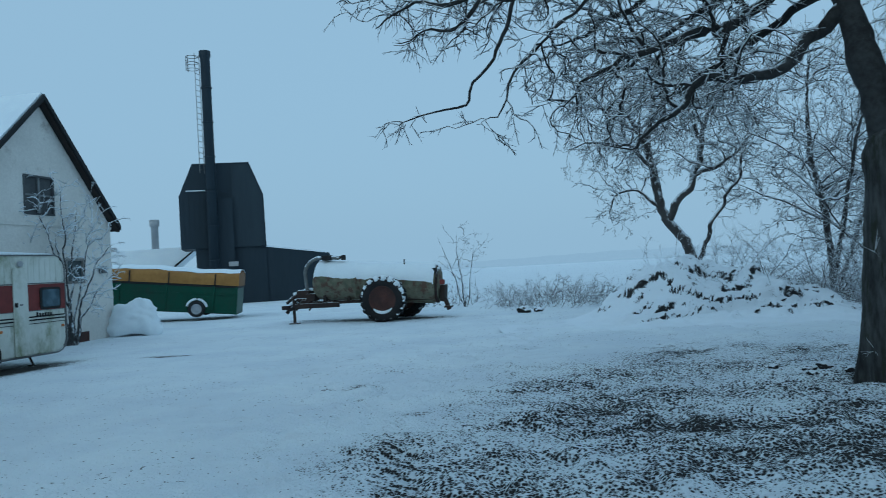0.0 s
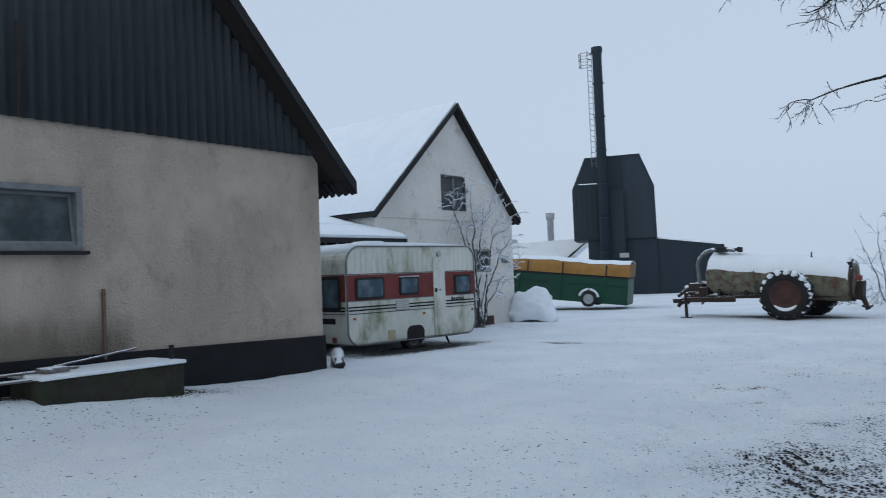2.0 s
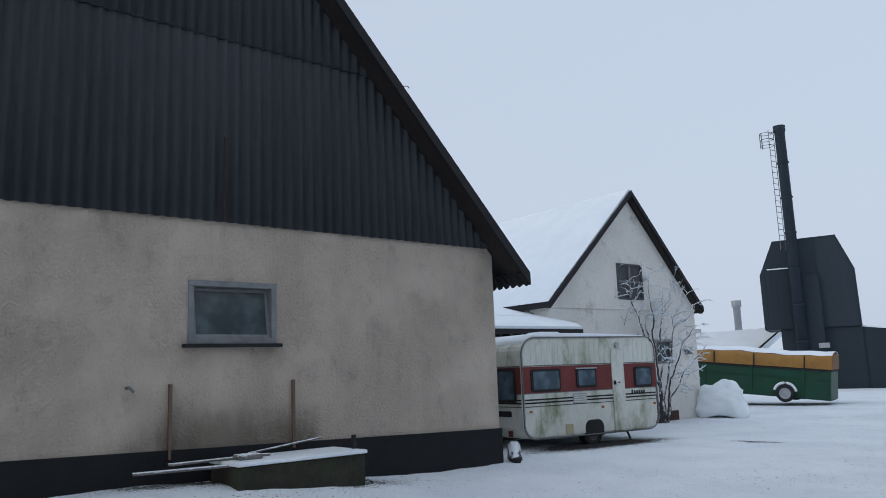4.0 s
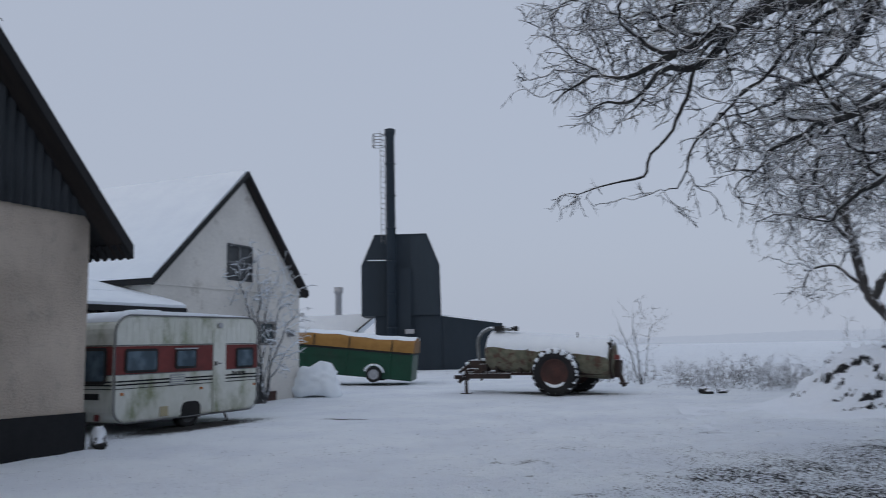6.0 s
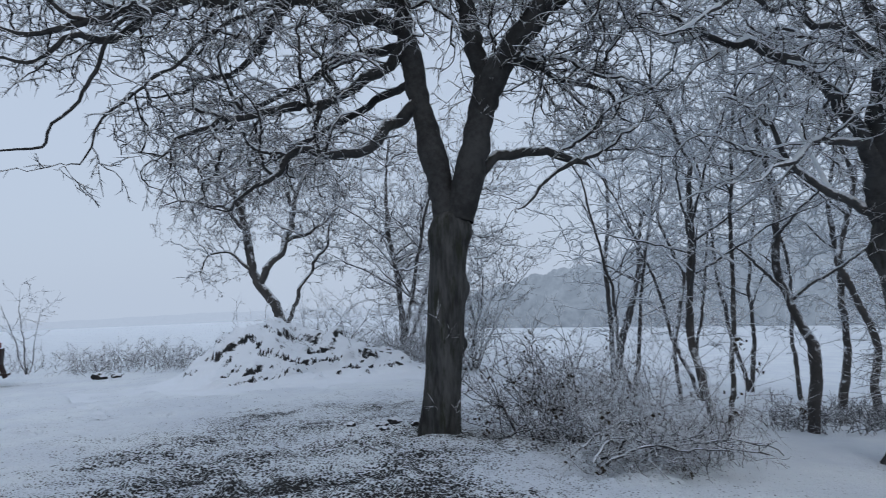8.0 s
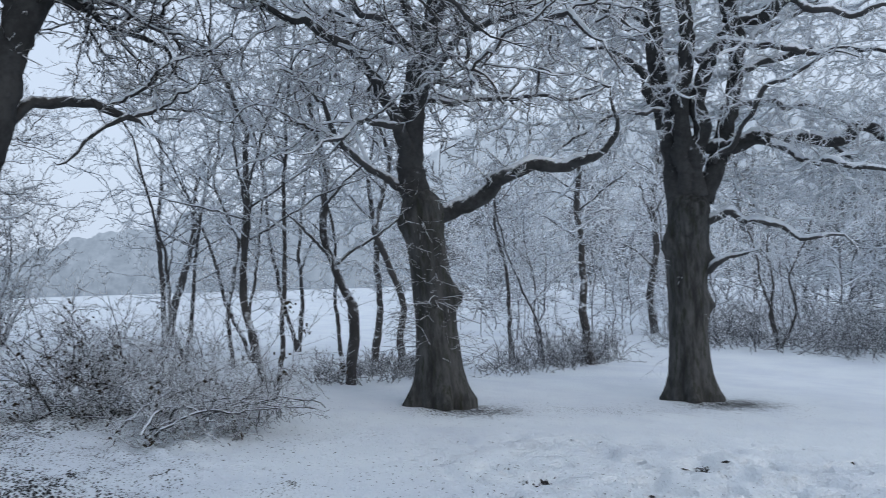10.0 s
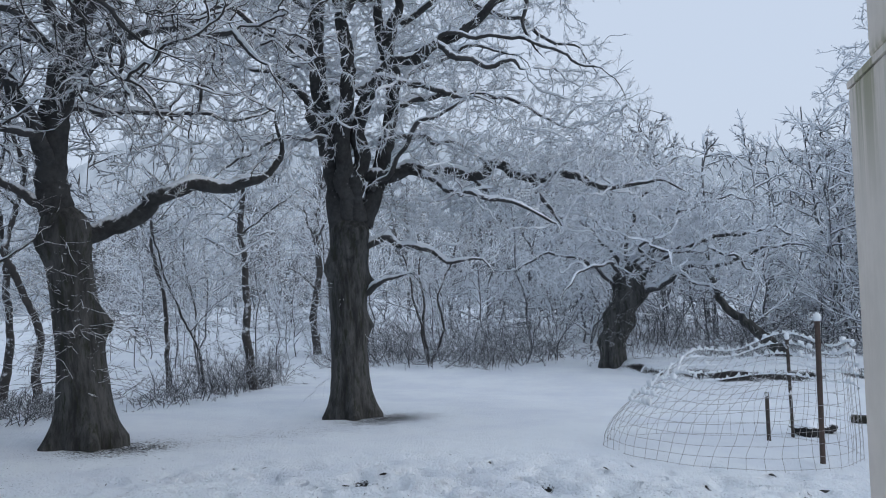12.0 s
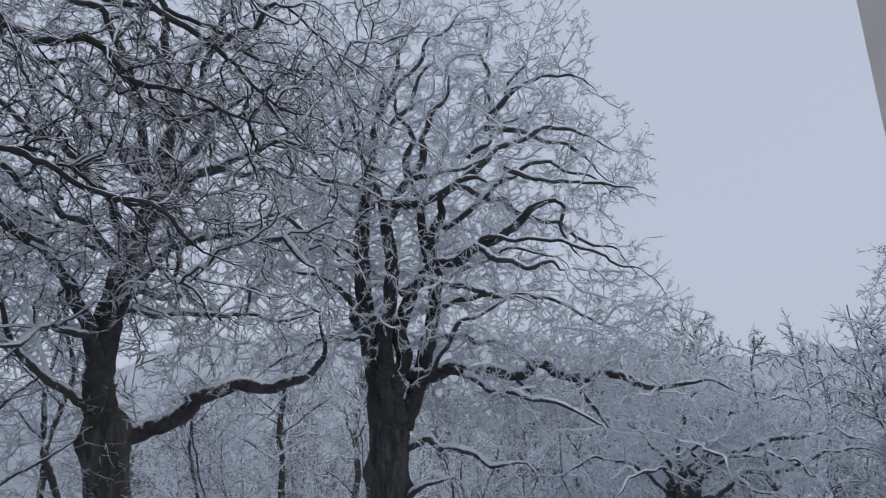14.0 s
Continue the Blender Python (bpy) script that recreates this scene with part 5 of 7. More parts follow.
    v = part("valve", box((-2.05, 0.15, 2.02), (-1.75, 0.45, 2.18), 0.03), M_BLACK, root, "dark valve block")
    part("lever", box((-1.8, 0.27, 2.05), (-1.3, 0.33, 2.13), 0.01), M_BLACK, v)
    part("lever_end", box((-1.42, 0.2, 2.0), (-1.3, 0.4, 2.16), 0.02), M_BLACK, v)
    part("gauge_post", cyl((0.6, 0.3, 1.95), (0.6, 0.3, 2.15), 0.02), M_BLACK, root)
    part("rear_flange", lathe([(1.66, 0.58), (1.72, 0.58)], 24, (0, 0.55, zc)), M_RUST, root, smooth=True)
    part("rear_gate", box((1.78, 0.25, 0.85), (1.95, 0.8, 1.4), 0.06), M_RUST, root, "rusty rear hatch")
    part("rear_lamp", box((1.82, -0.05, 1.4), (1.97, 0.1, 1.55), 0.02), M_CARRED, root)
    part("rear_bracket", box((1.55, 0.1, 1.72), (1.7, 0.2, 1.9), 0.02), M_BLACK, root)
    part("outlet_pipe", cyl((1.95, 0.3, 0.95), (2.1, 0.3, 0.6), 0.07), M_RUST, root)
    part("splash_plate", box((1.95, 0.2, 0.66), (2.15, 0.7, 0.72)), M_RUST, root)
    # the barrel sits low at the back
    sag = pose(-2.4, 0, zc) @ pose(0, 0, 0, 0, 4.5, 0) @ pose(2.4, 0, -zc)
    for ob in root.children:
        if ob.name.split(".")[0] in ("barrel", "snow_cap", "gauge_post", "rear_flange", "rear_gate", "rear_lamp", "rear_bracket", "outlet_pipe", "splash_plate"):
            ob.matrix_basis = sag


tanker()


def farm_trailer():
    root = thing("farm_trailer", (-8.5, 31.1, -0.1), -8.0, "dark green box trailer under a snowy ochre tarpaulin", "trailer", tip=(0, 6.0))
    L = 5.6
    part("side_board", box((-L, 0, 0.22), (0, 0.06, 1.3), 0.01), M_GREEN, root)
    part("side_board", box((-L, 1.94, 0.22), (0, 2.0, 1.3), 0.01), M_GREEN, root)
    part("end_board", box((-0.06, 0.062, 0.22), (0, 1.938, 1.3), 0.01), M_GREEN, root)
    part("end_board", box((-L, 0.062, 0.22), (-L + 0.06, 1.938, 1.3), 0.01), M_GREEN, root)
    part("floor_pan", box((-L, 0.062, 0.2), (0, 1.938, 0.26)), M_GREEN, root)
    part("top_rail", box((-L, -0.03, 1.26), (0.02, 2.03, 1.34), 0.01), M_BLACK, root)
    for x in (-0.05, -0.95, -2.8, -4.6):
        part("stake", box((x - 0.04, -0.04, 0.2), (x + 0.04, -0.001, 1.3)), M_GREEN, root)
    part("rub_rail", box((-L, -0.03, 0.95), (-0.1, -0.002, 0.99)), M_GREEN, root)
    n, k = 29, 9
    xs = np.linspace(-L - 0.02, 0.03, n)
    prof = [(-0.05, 1.35), (-0.05, 1.6), (-0.04, 1.78), (0.4, 1.9), (1.0, 1.95), (1.6, 1.9), (2.04, 1.78), (2.05, 1.6), (2.05, 1.35)]
    V = np.array([[(x, y - 0.05 * abs(math.sin(x * 2.1)) * (0 < q < 3), z + 0.03 * math.sin(x * 1.7 + 1) * (0 < q < 8)) for q, (y, z) in enumerate(prof)] for x in xs])
    i, j = np.meshgrid(np.arange(n - 1), np.arange(k - 1), indexing="ij")
    F = np.stack([i * k + j, (i + 1) * k + j, (i + 1) * k + j + 1, i * k + j + 1], -1).reshape(-1, 4)
    mesh_from("tarpaulin", V.reshape(-1, 3), F, M_TARP, root, "sagging ochre tarpaulin", False)
    part("tarpaulin_end", prism([(y, z) for y, z in prof], "x", 0.0, 0.03), surface("brown_tarpaulin", (0.2, 0.1, 0.03), (0.14, 0.075, 0.03), 0.7, 7, 1, 0.4), root)
    sx = xs[::2]
    sp = [(0.12, 1.825), (0.2, 1.87), (0.5, 1.94), (1.0, 1.99), (1.6, 1.95), (2.0, 1.82)]
    V = np.array([[(x, y, z + 0.03 * math.sin(x * 1.7 + 1) + 0.02 + 0.02 * math.sin(x * 5.3)) for y, z in sp] for x in sx])
    k = len(sp)
    i, j = np.meshgrid(np.arange(len(sx) - 1), np.arange(k - 1), indexing="ij")
    F = np.stack([i * k + j, (i + 1) * k + j, (i + 1) * k + j + 1, i * k + j + 1], -1).reshape(-1, 4)
    mesh_from("tarpaulin_snow", V.reshape(-1, 3), F, M_SNOW, root, "snow on the tarpaulin")
    for x in (-0.9, -2.7, -4.2):
        part("strap", box((x - 0.025, -0.11, 1.33), (x + 0.025, -0.1, 1.8)), M_BLACK, root)
    wheel(root, (-1.55, -0.12, 0.36), 0.33, 0.2, M_GREYPAINT, axis="y")
    h = Heap()
    a = np.radians(np.linspace(15, 165, 12))
    h.add(np.stack([-1.55 + 0.4 * np.cos(a), -0.13 + 0 * a, 0.36 + 0.4 * np.sin(a)], -1)[None], np.full((1, 12), 0.05), 8)
    h.mesh("mudguard", M_SNOW, root, "snow-capped mudguard")
    wheel(root, (-1.55, 2.12, 0.36), 0.36, 0.2, M_STEEL, axis="y")


farm_trailer()


# ---- small things by the barn ----
def well_box():
    root = thing("well_box", (-8.71, 11.32, 0), BARN, "low mossy concrete well box with snow on its lid", "well box")
    part("curb", box((0.1, -5.5, -0.2), (0.95, -3.57, 0.57), 0.03), M_CONCRETE, root)
    part("lid_snow", box((0.08, -5.52, 0.572), (0.98, -3.55, 0.625), 0.02), M_SNOW, root, "slab of snow on the lid", True)
    part("vent_pipe", cyl((0.7, -3.6, 0.6), (0.7, -3.6, 0.82), 0.035), M_BLACK, root)


well_box()


def loose(name, label, cat, bm, mat_, at, turn=0.0, smooth=False):
    ob = part(name, bm, mat_, None, "", smooth)
    ob.matrix_basis = pose(*at, 0, 0, -turn)
    return tagged(ob, label, cat)


V_, U_ = (math.cos(radians(BARN)), -math.sin(radians(BARN))), (math.sin(radians(BARN)), math.cos(radians(BARN)))


def by_barn(x, y, z=0.0):
    return (-8.71 + V_[0] * x + U_[0] * y, 11.32 + V_[1] * x + U_[1] * y, z)


loose("plank", "snow-covered plank lying by the well box", "plank", box((-0.07, -0.9, 0), (0.07, 0.9, 0.03), 0.008), M_SNOWYWOOD, by_barn(0.62, -5.75, 0.56), BARN + 10)
loose("plank", "second snowy plank on the well box", "plank", box((-0.05, -0.7, 0), (0.05, 0.7, 0.03), 0.008), M_SNOWYWOOD, by_barn(0.45, -5.5, 0.63), BARN - 3)
loose("pole", "thin pole with snow leaning on the well box", "pole", cyl((0, -0.65, 0.0), (0, 0.45, 0.13), 0.014), M_SNOWYWOOD, by_barn(0.35, -4.4, 0.67), FARM + 2)
loose("block", "snow-capped block on the well box", "block", box((-0.12, -0.16, 0), (0.12, 0.16, 0.07), 0.02), M_SNOWYWOOD, by_barn(0.6, -5.2, 0.626), FARM)
loose("plastic_sack", "dark plastic bundle with snow at the barn corner", "bundle", prism([(-0.2, 0), (0.2, 0), (0.1, 0.14), (-0.02, 0.4), (-0.1, 0.3)], "y", -0.1, 0.12, 0.04), surface("black_plastic_snowed", (0.02, 0.02, 0.022), (0.03, 0.03, 0.03), 0.4, 8, 2, 0.5, snow=(0.2, 0.5)), by_barn(0.02, 0.32), 40, True)


def lump(name, label, cat, at, size, seed, mat_, rough=0.2, div=4):
    bm = bmesh.new()
    bmesh.ops.create_icosphere(bm, subdivisions=div, radius=1.0)
    for v in bm.verts:
        k = 1 + rough * noise.noise(v.co * 1.3 + Vector((seed, 0, 0))) + rough * 0.4 * noise.noise(v.co * 3.7 + Vector((0, seed, 0)))
        v.co = Vector((v.co.x * size[0] * k, v.co.y * size[1] * k, max(v.co.z, -0.55) * size[2] * k))
    ob = part(name, bm, mat_, None, "", True)
    ob.matrix_basis = pose(*at)
    return tagged(ob, label, cat)


lump("snowed_boulder", "big white boulder-like bale wrapped in snow", "boulder", (-9.6, 23.7, 0.42), (0.82, 0.62, 0.66), 3, M_SNOW, rough=0.45)
for i, (x, y, s) in enumerate(((2.5, 24.7, 0.13), (2.95, 24.8, 0.09), (4.75, 10.2, 0.05), (5.0, 10.3, 0.06), (4.4, 10.5, 0.04), (5.15, 9.9, 0.05), (4.6, 9.8, 0.04))):
    lump("stone", "dark stone half covered by snow", "stone", (x, y, base_at(x, y) + s * 0.4), (s * 1.7, s * 1.2, s * 1.0), i, M_SOIL, rough=0.45, div=3)


def heap_of_soil():
    n = 190
    u, v = np.meshgrid(np.linspace(-1, 1, n), np.linspace(-1, 1, n), indexing="ij")
    x, y = 6.5 + 5.2 * u, 19.0 + 4.2 * v
    bump = lambda cx, cy, rx, ry, h: h * np.exp(-(((x - cx) / rx) ** 2 + ((y - cy) / ry) ** 2))
    z = bump(6.2, 19.6, 1.5, 1.3, 1.2) + bump(7.9, 19.0, 1.6, 1.3, 0.6) + bump(4.6, 19.9, 1.3, 1.0, 0.5) + bump(7.3, 17.2, 2.0, 1.3, 0.3) + bump(9.7, 18.9, 1.4, 1.4, 0.55) + bump(5.2, 18.5, 1.6, 1.2, 0.3)
    edge = np.clip(1.6 - 1.6 * np.maximum(np.abs(u), np.abs(v)), 0, 1)
    z = z * edge + (0.55 * fbm(x, y, 1.1, 4)) * np.clip(z * 1.4, 0, 1) * edge
    # broken into clods and little ledges with bare faces
    for step, size, part_ in ((0.4, 1.3, 0.75), (0.15, 0.6, 0.45)):
        q = z / step + 3.4 * fbm(x * 0.45, y, size, 4)
        f = q - np.floor(q)
        z = z + part_ * step * (np.clip((f - 0.62) / 0.3, 0, 1) ** 2 * 1.0 - f) * np.clip(z * 3, 0, 1) * edge
    z = z + 0.05 * fbm(x, y, 0.25, 2) * np.clip(z * 2, 0, 1) + land(x, y) - 0.04
    V = np.stack([x, y, z], -1).reshape(-1, 3)
    i, j = np.meshgrid(np.arange(n - 1), np.arange(n - 1), indexing="ij")
    F = np.stack([i * n + j, (i + 1) * n + j, (i + 1) * n + j + 1, i * n + j + 1], -1).reshape(-1, 4)
    ob = mesh_from("soil_mound", V, F, M_SOIL)
    tagged(ob, "mound of soil and rubbish under snow with dark gaps", "soil mound")
    return ob


heap_of_soil()


# ---- the large trees ----
build_tree((5.33, 9.48), 29.1, "large dark bare tree with forked trunk and snowy twigs",
    ([(-0.04, 0, 0.0), (0.09, 0, 1.18), (0.18, 0, 2.25), (0.24, 0, 3.1)], (0.25, 0.26)),
    [
        (0.2, 0.11, [(0.2, 0, 2.85), (0.05, 0.1, 3.86), (-0.15, 0.2, 4.72), (-0.28, 0.3, 5.61), (-0.41, 0.4, 6.53), (-0.6, 0.5, 8.0)], 0.5),
        (0.24, 0.13, [(0.34, 0, 2.9), (0.62, -0.12, 3.86), (0.76, -0.24, 4.53), (1.08, -0.36, 5.17), (1.6, -0.48, 5.77), (2.3, -0.6, 7.0)], 0.55),
        (0.16, 0.08, [(0.78, -0.2, 4.6), (0.61, 0.1, 5.87), (0.45, 0.2, 6.52), (0.3, 0.3, 8.2)], 0.5),
        (0.085, 0.05, [(0.6, -0.05, 3.45), (1.03, -0.12, 3.75), (1.6, -0.25, 3.88), (1.92, -0.38, 3.72), (2.26, -0.5, 3.51)], 0.5),
        (0.1, 0.02, [(-0.2, 0.1, 4.65), (-0.48, 0.1, 4.41), (-0.79, -0.12, 4.1), (-1.32, -0.34, 3.81), (-1.75, -0.56, 3.96), (-2.27, -0.78, 3.48), (-3.01, -1.0, 3.05)]),
        (0.1, 0.02, [(-0.3, 0.2, 5.6), (-0.53, 0.2, 5.19), (-1.41, -0.05, 4.7), (-2.35, -0.3, 4.56), (-3.13, -0.55, 4.15), (-3.9, -0.8, 3.8)]),
        (0.13, 0.02, [(-0.4, 0.3, 6.3), (-1.1, 0.2, 6.5), (-2.03, 0.0, 6.46), (-2.83, -0.3, 6.31), (-3.79, -0.6, 5.93), (-4.73, -0.9, 5.72), (-5.76, -1.2, 5.48), (-6.4, -1.4, 5.25)]),
        (0.12, 0.02, [(-0.35, 0.3, 5.85), (-1.54, 0.05, 6.15), (-2.26, -0.2, 6.1), (-3.31, -0.45, 6.05), (-4.1, -0.7, 5.63), (-5.07, -0.95, 5.31), (-6.1, -1.2, 4.9)]),
        (0.034, 0.009, [(-3.43, -0.5, 6.02), (-4.08, -0.77, 5.52), (-4.55, -0.93, 4.8), (-4.72, -1.0, 4.4), (-4.98, -1.1, 3.89), (-5.7, -1.27, 3.79), (-6.14, -1.43, 3.79), (-6.3, -1.6, 3.6)], 0.5),
        (0.036, 0.009, [(-1.97, -0.2, 6.1), (-3.1, -0.6, 5.46), (-3.98, -0.8, 4.58), (-4.51, -1.0, 3.92), (-4.71, -1.2, 3.49), (-4.49, -1.4, 3.27)], 0.5),
        (0.11, 0.02, [(-0.45, 0.3, 6.8), (-1.4, 0.3, 7.0), (-2.45, 0.3, 6.75), (-3.6, 0.4, 7.0), (-5.0, 0.5, 7.0), (-6.6, 0.7, 6.8)]),
        (0.08, 0.02, [(-0.3, 0.2, 5.6), (-1.2, 0.8, 5.5), (-2.2, 1.2, 5.3), (-3.2, 1.5, 4.8), (-4.2, 1.7, 4.5)]),
        (0.07, 0.02, [(-0.2, 0.2, 5.0), (-0.9, 0.9, 4.9), (-1.8, 1.2, 4.5), (-2.6, 1.3, 4.1), (-3.1, 1.4, 3.7)]),
        (0.09, 0.02, [(-0.5, 0.4, 7.2), (-1.8, 0.5, 7.9), (-3.4, 0.3, 7.9), (-5.0, -0.2, 7.5), (-6.4, -0.6, 7.1)]),
        (0.07, 0.02, [(-1.9, -0.2, 6.2), (-2.6, 0.3, 5.6), (-3.6, 0.6, 5.2), (-4.6, 0.7, 5.0)]),
        (0.09, 0.02, [(1.5, -0.4, 5.7), (2.4, -0.9, 6.1), (3.1, -1.3, 6.0), (3.9, -1.5, 5.5)], 0.8),
        (0.07, 0.02, [(1.1, -0.3, 5.2), (1.8, 0.5, 5.2), (2.6, 0.9, 4.9), (3.2, 1.1, 4.4)], 0.7),
        (0.035, 0.015, [(2.0, -0.42, 3.65), (1.7, -0.6, 3.5), (1.2, -0.8, 3.1), (1.0, -0.9, 2.8)]),
        # boughs that reach out over the lawn
        (0.07, 0.012, [(1.5, -0.45, 5.7), (2.2, -1.8, 5.5), (3.0, -3.1, 5.0), (3.6, -3.6, 4.85), (4.3, -3.8, 4.55), (5.0, -4.0, 4.45)], 1.2),
        (0.08, 0.012, [(1.9, -0.5, 6.4), (2.4, -1.8, 6.7), (3.1, -3.2, 6.45), (3.8, -3.8, 6.1), (4.8, -4.2, 5.75), (5.6, -4.4, 5.75), (6.3, -4.6, 5.5)], 1.2),
        (0.08, 0.012, [(2.3, -0.6, 7.0), (3.4, -2.2, 7.6), (4.6, -3.5, 7.2), (5.4, -4.0, 6.6), (6.2, -4.4, 6.0), (6.9, -4.6, 5.9)], 1.2),
        (0.07, 0.012, [(2.2, -0.6, 6.8), (3.6, -1.6, 7.9), (5.2, -3.0, 7.6), (6.6, -3.6, 7.2), (7.6, -4.0, 7.1)], 1.2),
        (0.04, 0.01, [(3.3, -3.4, 4.9), (4.0, -4.2, 4.5), (4.6, -4.6, 4.0), (5.2, -4.8, 3.7)], 1.2),
    ], 11, M_TWIGNEAR, 1.06, coat=M_COAT_LIGHT, caps=0.4, per_m=7.0, third=3.6, thick=1.08, ridge=1.2, droop=-0.14, length=(0.12, 0.42), meander=0.12, count=5900, grown=dict(bf=0.2, turn=0.95), lie=0.017, limb_mat=M_LIMBDARK,
    lumps=(((-4.4, -0.5, 6.2), (2.5, 1.6, 1.0)), ((-4.0, -0.4, 7.1), (3.0, 1.7, 1.0)), ((-2.4, -0.3, 5.2), (1.9, 1.6, 0.9)), ((-3.4, -0.4, 4.4), (1.0, 1.0, 0.7)), ((-2.0, -0.4, 4.0), (1.5, 1.4, 0.7)), ((-1.6, 0, 6.6), (1.8, 1.8, 1.4)), ((1.9, -0.4, 6.2), (2.0, 2.0, 1.8)), ((2.4, -0.4, 4.3), (1.1, 1.2, 0.7)),
           ((4.4, -3.6, 5.6), (1.8, 0.9, 1.0)), ((5.9, -4.2, 6.2), (1.5, 0.8, 0.9)), ((4.5, -3.9, 4.5), (1.1, 0.8, 0.6)), ((0.3, 0.2, 7.6), (2.2, 2.0, 1.8)), ((-5.3, -0.9, 5.1), (1.2, 0.7, 0.4)), ((-4.0, -0.8, 4.2), (0.7, 0.6, 0.45)), ((-3.0, -0.6, 3.5), (1.0, 0.8, 0.4)), ((-5.6, -1.3, 3.75), (0.9, 0.3, 0.25)), ((-4.5, -1.1, 3.5), (0.5, 0.35, 0.3))),
    burls=((1.3, 285, 0.05, 0.09), (1.95, 10, 0.07, 0.14), (1.15, 10, 0.06, 0.12), (2.75, 0, 0.07, 0.2), (2.7, 190, 0.05, 0.15)))

